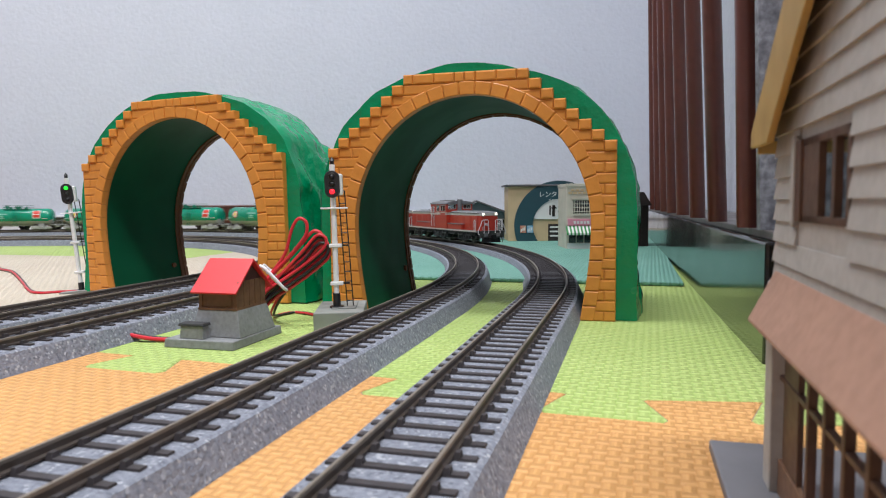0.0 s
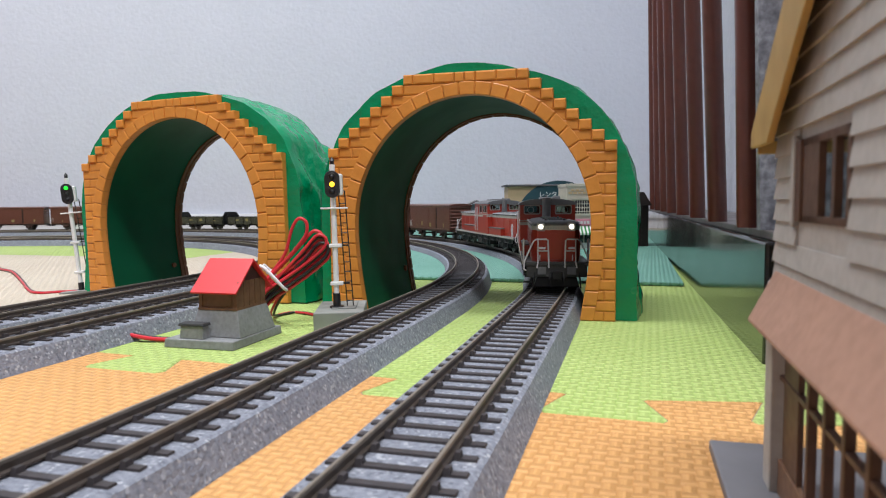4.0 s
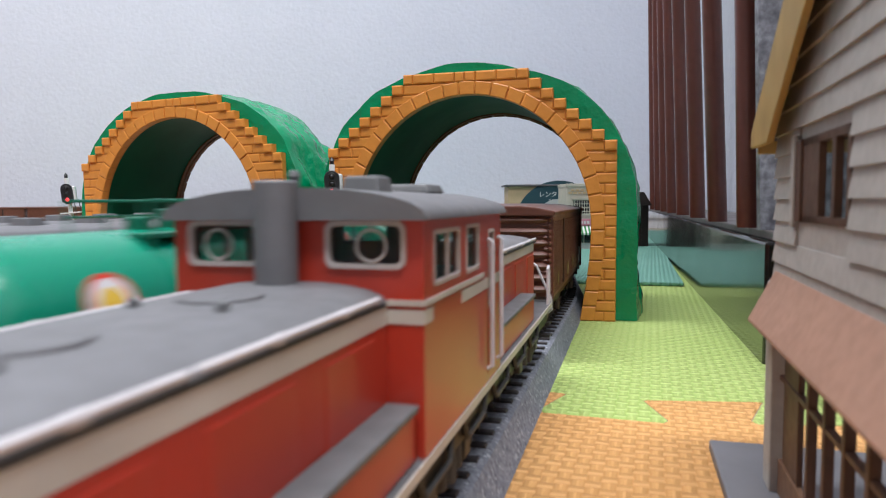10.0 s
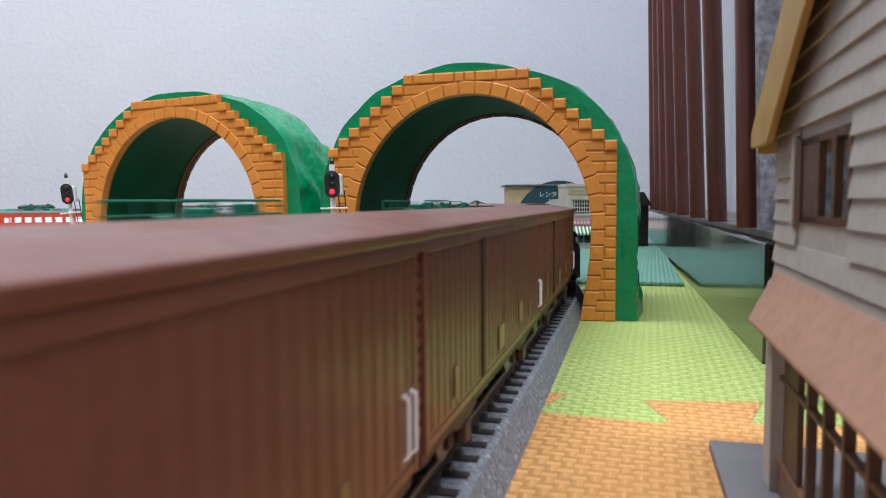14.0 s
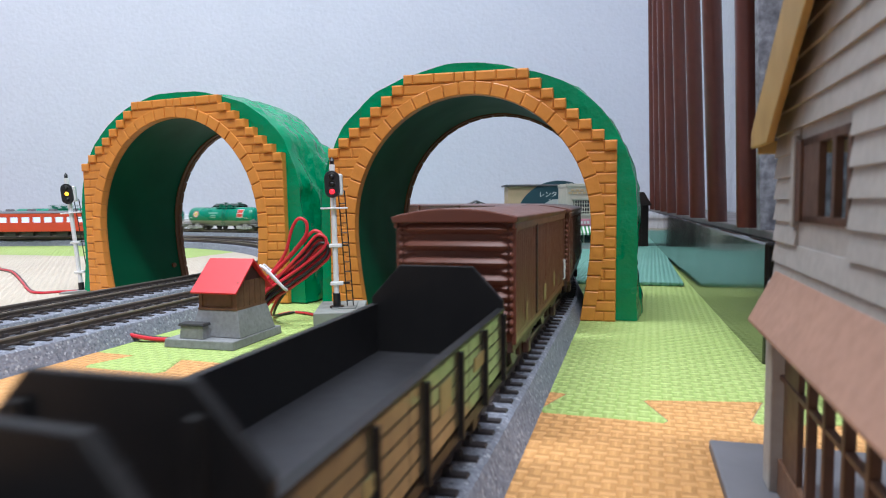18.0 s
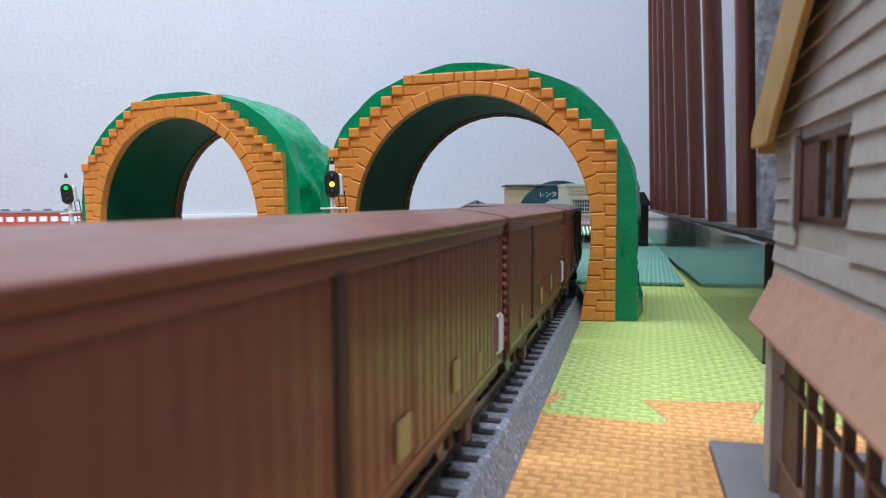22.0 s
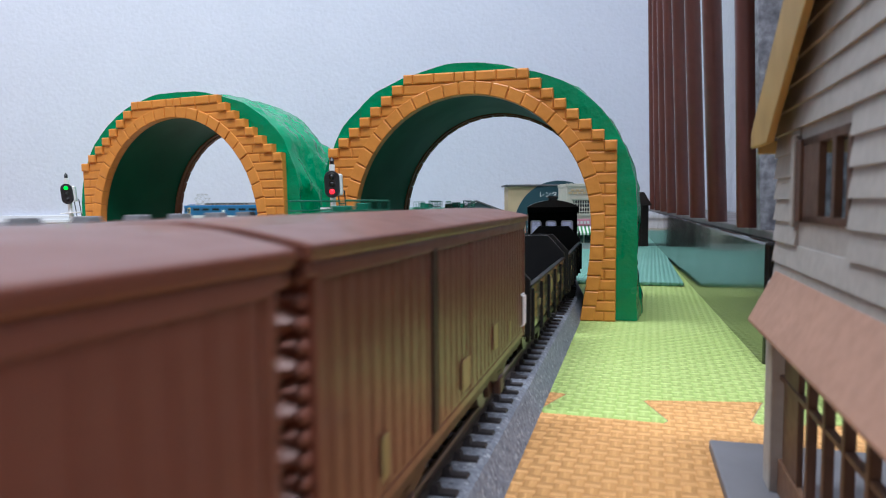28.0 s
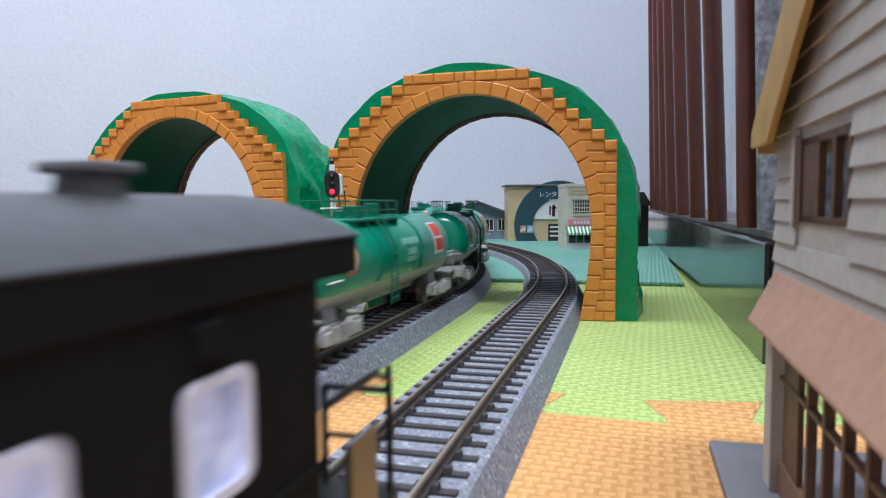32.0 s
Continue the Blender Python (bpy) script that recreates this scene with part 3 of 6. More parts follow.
def shop_house():
    """Weathered shop house; y along the tracks (away), x outwards from the street wall."""
    root = thing("model_house", "weathered grey clapboard model shop house with a salmon awning", "model house")
    D = 34.0
    s0, s1 = -92.0, 30.0
    mid, eave, slope = -31.0, 70.0, 0.67
    part("plinth", Geo().box(-8.5, D + 8, s0 - 10, s1 + 21, 0, 2.4), M_SLABG, root, "grey plinth", bevel=0.4)
    # street wall of clapboards above the shopfront, with a window opening
    win = (-15.6, 12.4, 53.9, 67.2)
    g = Geo()
    for a, b, z0, z1 in ((s0, win[0], 42, 67), (win[1], s1, 42, 67), (win[0], win[1], 42, win[2])):
        g.box(0.6, 1.4, a, b, z0, z1)
    part("street_wall", g, M_SIDING, root)
    H = 3.9
    k = 0
    z = 42.0
    top = eave + slope * (s1 - mid)
    while z < top - 2:
        a, b = s0, s1
        if z > eave:
            cut = (z - eave) / slope
            a, b = s0 + cut, s1 - cut
        spans = [(a, b)]
        if win[2] - 1.0 < z + H and z < win[3]:
            spans = [(a, win[0]), (win[1], b)]
        for p, q in spans:
            if q - p < 1:
                continue
            cl = Geo()
            cl.prism([(-0.1, z), (0.7, z), (0.7, z + H), (0.45, z + H)], "y", q, p)
            part("clapboard", cl, M_SIDING, root)
        z += H
    # gable backing and far side wall
    part("gable", Geo().prism([(s0, 67.0), (s1, 67.0), (s1, 69.6), (mid, top - 0.4), (s0, 69.6)], "x", 0.75, 1.4), M_SIDING, root)
    far = Geo().box(1.4, D, s1 - 1.2, s1, 42, 53).box(27, D, s1 - 1.2, s1, 53, 67)
    part("end_wall", far, M_SIDING, root)
    part("near_end_wall", Geo().box(1.4, D, s0, s0 + 1.2, 2.4, 67), M_SIDING, root)
    part("rear_wall", Geo().box(D, D + 1.2, s0, s1, 42, 52), M_SIDING, root)
    # window
    w = part("window", Geo().box(1.3, 1.5, win[0], win[1], win[2], win[3]), M_CLEAR, root, "dark-framed upper window")
    for y0, y1, z0, z1 in ((win[0], win[0] + 1.6, win[2], win[3]), (-0.6, win[1] - 3.4, win[2], win[3]), (win[0], win[1], win[2], win[2] + 1.1), (win[0], win[1], win[3] - 1.2, win[3]), (-8.9, -7.3, win[2], win[3])):
        part("window_frame", Geo().box(0.2, 1.2, y0, y1, z0, z1), M_POSTW, w)
    part("window_jamb", Geo().box(-0.2, 1.3, win[1] - 3.4, win[1], win[2], win[3]), M_POSTW, w, "brown weathered window jamb", bevel=0.2)
    part("window_casing", Geo().box(-0.5, 0.9, win[1], win[1] + 2.2, win[2] - 1, win[3] + 1), M_SIDING, w, bevel=0.2)
    # roof: two slopes with ochre barge boards on the street side
    for sgn in (1, -1):
        m = lambda pts: [(mid + sgn * (p - mid), z) for p, z in pts]
        flip = (lambda pts: list(reversed(pts))) if sgn > 0 else (lambda pts: pts)
        r = Geo().prism(flip(m([(36, 68.6), (mid, 113.6), (mid, 115.6), (36, 70.6)])), "x", -2.2, D + 5)
        part("roof", r, M_ROOFG, root, "grey roof slope")
        b = Geo().prism(flip(m([(36, 67.8), (20, 67.6), (mid, 102.0), (mid, 116.0), (36, 71.0)])), "x", -3.4, -2.2)
        part("barge_board", b, M_BARGE, root, "ochre yellow barge board", bevel=0.2)
        part("eave_board", Geo().box(-2.2, D + 5, *sorted((mid + sgn * (36 - mid), mid + sgn * (34.8 - mid))), 66.6, 69.0), M_BARGE, root, bevel=0.2)
    # shopfront
    for y in (s1 - 2.4, s0 + 2.4):
        part("corner_post", Geo().box(-0.8, 3.2, y - 3.6, y + 2.4, 2.4, 42), M_SIDING, root, "grey corner post", bevel=0.3)
    part("lintel", Geo().box(0, 2, s0, s1, 38.5, 42), M_SIDING, root, bevel=0.3)
    part("shopfront_panel", Geo().box(1.0, 2.0, 11.0, 22.0, 9.0, 38.5), M_POSTW, root, "dark brown shopfront panel", bevel=0.2)
    for k in range(10):
        y = 3.6 - k * 9.2
        part("shopfront_post", Geo().box(0.6, 2.0, y - 0.75, y + 0.75, 2.4, 38.5), M_POSTW, root, "brown shopfront mullion", bevel=0.15)
    part("shopfront_rail", Geo().box(0.7, 1.9, s0 + 5, s1 - 5, 2.4, 9.0), M_STALL, root, "brown shopfront stall board", bevel=0.2)
    part("shopfront_rail", Geo().box(0.7, 1.9, s0 + 5, s1 - 5, 24, 25), M_POSTW, root, bevel=0.2)
    a = Geo()
    prof = [(0.2, 44.2), (-4.4, 34.9), (-4.4, 34.2), (-3.8, 34.2), (0.2, 42.8)]
    a.prism(prof, "y", s0 - 2, s1 - 2)
    part("awning", a, M_AWNING, root, "salmon-coloured sloping awning", bevel=0.2)
    x, y = axes(68.3, 0)
    put(root, x, y, 0, -math.degrees(HEAD))


def glass(name):
    m = bpy.data.materials.new(name)
    m.use_nodes = True
    nt = m.node_tree
    b = nt.nodes["Principled BSDF"]
    out = nt.nodes["Material Output"]
    b.inputs["Roughness"].default_value = 0.05
    b.inputs["Base Color"].default_value = (0.05, 0.06, 0.06, 1)
    b.inputs["Coat Weight"].default_value = 0.5
    tr = nt.nodes.new("ShaderNodeBsdfTransparent")
    tr.inputs["Color"].default_value = (0.82, 0.87, 0.86, 1)
    mix = nt.nodes.new("ShaderNodeMixShader")
    mix.inputs["Fac"].default_value = 0.16
    nt.links.new(tr.outputs["BSDF"], mix.inputs[1])
    nt.links.new(b.outputs["BSDF"], mix.inputs[2])
    nt.links.new(mix.outputs["Shader"], out.inputs["Surface"])
    return m


M_CLEAR = glass("clear_window_glass")
shop_house()


def hut():
    """Little signal hut on a concrete foot; x right, y along the tracks."""
    root = thing("model_hut", "small brown model hut with a red roof on grey foot", "model hut")
    part("foot_slab", Geo().box(-16, 16, -19, 19, 0, 3.6, 0.3, 0.3), M_STONE, root, "grey concrete foot", bevel=0.4)
    part("pedestal", Geo().box(-8.6, 15.2, -12.5, 15, 3.6, 14.6, 2.6, 2.4), M_STONE, root, "tapered grey pedestal", bevel=0.4)
    part("wall", Geo().box(-5.2, 12.2, -9.5, 12, 14.6, 25.0), M_HUTWOOD, root, "brown boarded walls", bevel=0.2)
    for x in (-4.6, 11.6):
        part("corner_post", Geo().box(x - 0.8, x + 0.8, -10.1, -8.5, 14.6, 24.6), M_HUTWOOD, root, bevel=0.15)
    part("sill", Geo().box(-5.6, 12.6, -10.4, 12.4, 14.4, 15.4), M_HUTWOOD, root, bevel=0.15)
    part("door", Geo().box(-1.6, 9.6, -9.9, -9.4, 16.0, 23.0), M_HUTWOOD, root, "recessed brown boarding", bevel=0.2)
    for k in range(5):
        part("board", Geo().box(12.2, 12.45, -9 + k * 4.2, -5.1 + k * 4.2, 15.4, 26), M_HUTWOOD, root)
    part("gable", Geo().prism([(-9.5, 24.5), (12, 24.5), (1.25, 32.8)], "x", -5.0, 11.8), M_HUTDARK, root, "dark gable end")
    for sgn in (-1, 1):
        g = Geo()
        if sgn < 0:
            prof = [(-12.4, 21.2), (1.25, 33.6), (1.25, 34.8), (-12.9, 21.9)]
            prof = list(reversed(prof))
        else:
            prof = [(14.9, 21.2), (1.25, 33.6), (1.25, 34.8), (15.4, 21.9)]
        g.prism(prof, "x", -7.4, 13.8)
        part("roof", g, M_HUTROOF, root, "bright red roof slope", bevel=0.15)
    box = part("box", Geo().box(-9.5, 1.5, -17.6, -12.8, 3.6, 8.8, 0.4, 0.2), M_STONE, root, "grey concrete box", bevel=0.3)
    part("lid", Geo().box(-10, 2, -18.0, -12.5, 8.8, 10.0, 0.5, 0.3), M_BLACKLID, box, "black ribbed lid", bevel=0.3)
    x, y = axes(-123.5, 133.5)
    return put(root, x, y, 0, -math.degrees(HEAD))


M_BLACKLID = material("black_lid", (0.03, 0.03, 0.032), 0.6, grain=0.5, grain_size=0.002)
hut()

SIGNAL_LAMPS = []


def signal(label, x, y, z0, lean, ladder_side, face):
    """Three-light colour signal on a white post; looks along -y."""
    root = thing("signal", label, "railway signal", "three-light colour signals")
    q = 1.0 if z0 > 0 else 1.11
    T = (69.0 - z0 * 0.1) * q
    if z0 > 0:
        part("base", Geo().box(-9.5, 13, -15, 22, -z0 + 0.1, 0), M_SIGBASE, root, "grey signal base", bevel=0.4)
        part("base_groove", Geo().box(-2, 9, -5, 18, 0, 0.5), M_SIGBASE, root, bevel=0.1)
    else:
        part("base", Geo().box(-12, 9, -6, 8, 0.05, 2.0), M_SIGBASE, root, "grey signal base", bevel=0.3)
    part("socket", Geo().tube([(0, 0, 0), (0, 0, 0.9)], 3.4, 14).tube([(0, 0, 0.5), (0, 0, 7)], 1.75, 14), M_SIGBLK, root, "black post socket", bevel=0.2)
    part("post", Geo().tube([(0, 0, 6.5), (0, 0, T - 1)], 1.32, 14), M_POST, root, "white round post", smooth=True)
    part("cap", Geo().tube([(0, 0, T - 1), (0, 0, T + 0.6)], 1.0, 10).tube([(0, 0, T + 0.6), (0, 0, T + 2.4)], 1.3, 10, True, 0.25), M_SIGBLK, root, "black finial")
    hz = T - 10.2 * q
    head = Geo()
    n = 24
    pr = []
    for i in range(n):
        a = 2 * math.pi * i / n
        pr.append((3.5 * math.cos(a), hz + (2.8 if math.sin(a) > 0 else -2.8) * q + 3.5 * math.sin(a)))
    head.prism(pr, "y", -1.6, -3.4)
    h = part("head", head, M_SIGBLK, root, "black rounded signal head", bevel=0.3)
    part("back_box", Geo().box(0.5, 4.6, -1.6, 2.6, hz - 5.2, hz + 4.8), M_POST, h, "white lamp housing", bevel=0.7)
    for k, (dz, mat) in enumerate(((3.4 * q, M_GLOW_G), (0.0, M_GLOW_Y), (-3.4 * q, M_GLOW_R))):
        part("lens_hood", Geo().tube([(1.6 * math.cos(a * math.pi / 10), -3.6, hz + dz + 1.6 * math.sin(a * math.pi / 10)) for a in range(11)], 0.32, 6), M_SIGBLK, h, "black lens hood")
        b = Geo().ball(0, 0, 0, 1.35, 1.35, 1.35, 16)
        ob = part("lamp", b, M_SIGBLK, root, "signal lamp, one half glowing")
        ob.data.materials.append(mat)
        for poly in ob.data.polygons:
            poly.material_index = 1 if poly.center.y < -0.0002 else 0
            poly.use_smooth = True
        SIGNAL_LAMPS.append((ob, (0.0, -2.9, hz + dz), face, k))
    zp = T - 21.7 * q
    part("platform", Geo().box(-5.8, 6.6, -2.6, 3.2, zp, zp + 0.8), M_POST, root, "white service platform", bevel=0.2)
    for dz in (-17.1 * q, -34.9 * q):
        part("clamp", Geo().box(-2.6, 3.4, -1.9, 1.9, zp + dz - 0.8, zp + dz + 0.8), M_POST, root, "white post clamp", bevel=0.3)
        part("stay", Geo().box(3.0, 6.4, -0.3, 0.4, zp + dz - 0.35, zp + dz + 0.45), M_SIGBLK, root)
    lad = Geo()
    for dx, up in ((2.3, 8.5), (5.2, 8.5)):
        lad.tube([(dx + 2.4, 2.0, 0.3), (dx + 0.4, 2.0, zp), (dx, 2.0, zp + up)], 0.3, 5)
    lad.tube([(2.3, 2.0, zp + 8.5), (5.2, 2.0, zp + 8.5)], 0.3, 5)
    part("ladder", lad, M_SIGBLK, root, "thin black ladder")
    for k in range(11):
        z = 3 + k * 4.6
        f = 2.4 - 2.0 * min(z / zp, 1)
        part("rung", Geo().tube([(2.3 + f, 2.0, z), (5.2 + f, 2.0, z)], 0.25, 5), M_SIGBLK, root)
    root.matrix_basis = pose(x * 0.001, y * 0.001, z0 * 0.001, 0, -lean, face)
    return root


signal("white-posted colour light signal on a grey base beside the tunnel", -50.2, 312.0, 8.4, 1.0, 1, 4)
signal("leaning white-posted colour light signal on the beige mat", -238.5, 437.0, 0.0, 4.9, 1, 12)


def wire(name, label, pts, r, mat):
    """A smooth cable through points."""
    P = [Vector(p) for p in pts]
    out = []
    for i in range(len(P) - 1):
        p0, p1, p2, p3 = P[max(i - 1, 0)], P[i], P[i + 1], P[min(i + 2, len(P) - 1)]
        for k in range(6):
            t = k / 6
            out.append(0.5 * ((2 * p1) + (p2 - p0) * t + (2 * p0 - 5 * p1 + 4 * p2 - p3) * t * t + (3 * p1 - p0 - 3 * p2 + p3) * t ** 3))
    out.append(P[-1])
    return Geo().tube(out, r, 8)


def cables():
    coil = thing("wire_coil", "coil of thin red and black wire tied with a white clip", "cable")
    loop_a = [(-92, 308, 8), (-85.9, 311, 18.8), (-79.6, 312, 26.5), (-74, 312, 34.7), (-71.2, 312, 44.5), (-68.7, 312, 49.5), (-66.3, 312, 50.6), (-63.7, 312, 48.2), (-64.6, 312, 42.4), (-71.4, 312, 33.9), (-79.6, 311, 25.4), (-85.1, 310, 18.5), (-91, 308, 9)]
    loop_b = [(-91, 306, 8), (-84.3, 309, 18.3), (-75.1, 310, 27.5), (-66.4, 310, 36.7), (-62.1, 310, 41.7), (-59.4, 310, 43.7), (-56.8, 310, 42.9), (-55.8, 310, 40.8), (-57.4, 310, 37.1), (-65.8, 310, 30.1), (-75.2, 309, 23.5), (-83.8, 308, 17.7), (-92, 306, 7)]
    for i, (dx, dz, mat) in enumerate(((0, 0, M_WIRER), (1.2, -0.8, M_WIRER), (-0.9, 1.0, M_WIRER))):
        src = loop_a if i == 0 else loop_b
        part("wire_loop", wire("", "", [(x + dx, y + i * 1.3, z + dz) for x, y, z in src], 0.78, mat), mat, coil, "red wire loop", smooth=True)
    for i, (dx, dy, dz) in enumerate(((1.6, 2.2, -2.2), (2.8, 3.4, -3.2), (3.6, 1.4, -4.6), (4.4, 2.4, -6.0))):
        part("wire_loop", wire("", "", [(x + dx * 0.6, y + dy, z + dz) for x, y, z in loop_b], 0.7, M_WIREB), M_WIREB if i % 2 == 0 else M_WIRER, coil, "dark wire loop" if i % 2 == 0 else "red wire loop", smooth=True)
    for k in range(3):
        d = k * 1.5
        part("tie_clip", wire("", "", [(-84.5 + d, 306.5, 29 - d), (-81.5 + d, 304.8, 27.5 - d), (-77.5 + d, 305.3, 22.5 - d), (-76 + d, 308, 20.5 - d), (-78 + d, 313, 20.5 - d), (-81 + d, 314.5, 25 - d), (-84.5 + d, 312, 29 - d)], 0.75, M_CLIP), M_CLIP, coil, "white twisted tie", smooth=True)
    for i, mat in enumerate((M_WIRER, M_WIREB)):
        o = i * 1.5
        thing("cable", "red lead wire hanging from the coil to the signal" if i == 0 else "black lead wire hanging from the coil to the signal", "cable", "", wire("", "", [(-56.2 + o, 314, 36.5 - o), (-64.9 + o, 314, 29.1 - o), (-73.1 + o, 314, 20.6 - o), (-79 + o, 316, 12.6), (-84 + o, 322, 5), (-86 + o, 335, 1.0), (-80 + o, 345, 0.9), (-73 + o, 343, 0.9), (-66 + o, 337, 0.9), (-58, 332 + o, 1.2)], 0.62, mat), mat, smooth=True)
        thing("cable", "red lead wire lying over the beige mat" if i == 0 else "black lead wire lying over the beige mat", "cable", "", wire("", "", [(-430, 640 + o, 0.8), (-399, 597 + o, 1.2), (-368, 566 + o, 1.6), (-318.6, 500 + o, 1.4), (-277, 443 + o, 0.9), (-263, 432 + o, 0.8), (-254, 436 + o, 0.8), (-241, 436 + o, 1.2)], 0.85, mat), mat, smooth=True)
    o = [axes(-141, 116 + k) for k in (0, 1.6)]
    for (x, y), mat, lab in zip(o, (M_WIRER, M_WIREB), ("red", "black")):
        thing("cable", lab + " wire running from the roadbed past the hut", "cable", "", wire("", "", [(x - 22, y + 12, 3.4), (x - 14, y + 9, 2.2), (x - 6, y + 8, 1.3), (x + 4, y + 8, 1.0), (x + 12, y + 9, 1.0)], 0.9, mat), mat, smooth=True)


cables()


def lettering(text, size, x, y, z, mat, parent, rz=0):
    """Raised letters on a facade that faces -y; x is the left edge, z the baseline, millimetres."""
    cu = bpy.data.curves.new("lettering", "FONT")
    cu.body, cu.size, cu.extrude = text, size * 0.001, 0.0001
    tmp = bpy.data.objects.new("lettering", cu)
    scene.collection.objects.link(tmp)
    me = bpy.data.meshes.new_from_object(tmp.evaluated_get(bpy.context.evaluated_depsgraph_get()))
    bpy.data.objects.remove(tmp)
    ob = new("lettering", me)
    me.materials.clear()
    me.materials.append(mat)
    ob.parent = parent
    ob.matrix_basis = pose(x * 0.001, y * 0.001, z * 0.001, 90, 0, rz)
    return ob


def arch_face(cx, cz, r0, r1, y0, y1, z_min, n=40):
    """A flat arch band between two radii, cut off at z_min."""
    g = Geo()
    pts = []
    a0 = math.asin(min(1, max(-1, (z_min - cz) / r1)))
    for i in range(n + 1):
        a = a0 + (math.pi - 2 * a0) * i / n
        p = (cx + r1 * math.cos(a), cz + r1 * math.sin(a))
        b0 = math.asin(min(1, max(-1, (z_min - cz) / r0)))
        b = b0 + (math.pi - 2 * b0) * i / n
        q = (cx + r0 * math.cos(b), cz + r0 * math.sin(b))
        pts.append((p, q))
    for p, q in pts:
        g.v += [(p[0], y0, p[1]), (q[0], y0, q[1]), (p[0], y1, p[1]), (q[0], y1, q[1])]
    for i in range(n):
        k = 4 * i
        g.f += [(k, k + 4, k + 5, k + 1), (k + 2, k + 3, k + 7, k + 6), (k, k + 2, k + 6, k + 4), (k + 1, k + 5, k + 7, k + 3)]
    return g


def town():
    # rental shop
    shop = thing("model_shop", "cream model shop building with a big dark teal arch sign", "model building")
    part("wall", Geo().box(91, 205, 928, 985, 3, 79), M_CREAMW, shop, "cream walls", bevel=0.3)
    part("roof_slab", Geo().box(87, 208, 924, 988, 79, 81.5), M_ROOFG, shop, "grey flat roof with a brown edge", bevel=0.3)
    part("arch_sign", arch_face(161.5, 24.6, 36.5, 62, 925.5, 928, 3.1), M_ARCH, shop, "dark teal arch")
    part("arch_field", arch_face(161.5, 24.6, 9.5, 36.4, 926.3, 928, 33.3), M_SIGNW, shop, "white field inside the arch")
    part("arch_back", arch_face(161.5, 24.6, 58, 62, 928, 931, 78), M_ARCH, shop)
    # no opening is cut: a dark panel gives the doorway's darkness
    part("doorway", Geo().box(146.7, 166, 927.4, 928.2, 3.1, 26.4), M_DKBROWN, shop, "dark panel standing for the unlit shop doorway")
    for z in (9, 15, 21):
        part("door_shelf", Geo().box(149, 164, 926.8, 927.5, z, z + 2.2), M_SIGNW, shop)
    part("poster", Geo().box(107.5, 115.5, 925.0, 925.5, 14.6, 24.6), M_PLATEP, shop, "small red and white poster")
    part("poster", Geo().box(117, 125.5, 925.0, 925.5, 14.6, 24.6), M_POSTERB, shop, "small blue poster")
    for x0, z0 in ((108.5, 16), (118, 16)):
        for k in range(3):
            part("poster_bar", Geo().box(x0 + k * 2.2, x0 + 1.4 + k * 2.2, 924.7, 925.0, z0 + k, z0 + 4 + k), M_SIGNW, shop)
    lettering("レンタル", 8.6, 133.0, 925.2, 64.6, M_SIGNW, shop)
    lettering("RECO", 6.4, 147.0, 925.2, 56.5, M_SIGNW, shop)
    for x0, x1, z0, z1 in ((148, 150, 39, 52), (152, 156, 37, 53), (151, 158, 48, 50), (161, 163, 37, 53), (160, 168, 49, 51), (160, 168, 43, 45)):
        part("lettering_bar", Geo().box(x0, x1, 925.8, 926.3, z0, z1), M_DKBROWN, shop)
    # two-storey cream shop with a striped awning
    s2 = thing("model_shop", "pale cream two-storey model shop with a striped green awning", "model building")
    X0, X1, Y = 142.5, 194.0, 768.0
    part("wall", Geo().box(X0, X1, Y, Y + 55, 3, 76), M_CREAM2, s2, "pale cream walls", bevel=0.3)
    part("parapet", Geo().box(X0 - 0.6, X1 + 0.6, Y - 0.8, Y + 56, 74.5, 78), M_CREAM2, s2, bevel=0.3)
    for r in range(2):
        for k in range(9):
            part("frieze_block", Geo().box(X0 + 2 + k * 5.6 + r * 2.8, X0 + 6 + k * 5.6 + r * 2.8, Y - 0.7, Y, 66.2 + r * 3, 68.4 + r * 3), M_CREAMW, s2)
    wn = part("window", Geo().box(150.5, 169.5, Y - 0.3, Y + 0.2, 42, 59), M_PANE, s2, "dark upper window behind a cream lattice")
    for k in range(7):
        x = 151.5 + k * 2.8
        part("lattice_bar", Geo().box(x, x + 0.8, Y - 1.0, Y - 0.3, 41, 59), M_CREAM2, wn)
    for z in (41.0, 45.5, 50.0, 54.3, 58.6):
        part("lattice_bar", Geo().box(150, 170, Y - 1.1, Y - 0.3, z, z + (2.6 if z < 42 else 0.9)), M_CREAM2, wn)
    part("sill", Geo().box(148.5, 171.5, Y - 2.2, Y, 59.6, 61.4), M_CREAM2, wn)
    part("sign", Geo().box(X0 + 1.5, X0 + 37, Y - 1.4, Y, 29.8, 37.4), M_PINK, s2, "pink sign board", bevel=0.3)
    for k in range(5):
        part("lettering_bar", Geo().box(X0 + 8 + k * 3.9, X0 + 10.6 + k * 3.9, Y - 1.6, Y - 1.4, 31.8, 35), M_SIGNW, s2)
    for k in range(18):
        a, b = X0 - 1 + k * 2.1, X0 - 1 + (k + 1) * 2.1
        g = Geo().prism([(Y, 29.6), (Y - 9, 21.5), (Y - 9, 19.2), (Y - 8.4, 19.2), (Y - 8.4, 21.2), (Y, 28.8)], "x", a, b)
        part("awning_stripe", g, M_AWNG if k % 2 == 0 else M_SIGNW, s2)
    for k in range(4):
        x = X0 + 3 + k * 8.9
        part("shop_window", Geo().box(x, x + 7.6, Y - 0.4, Y + 0.2, 10, 22), M_PANE, s2, "dark shop window")
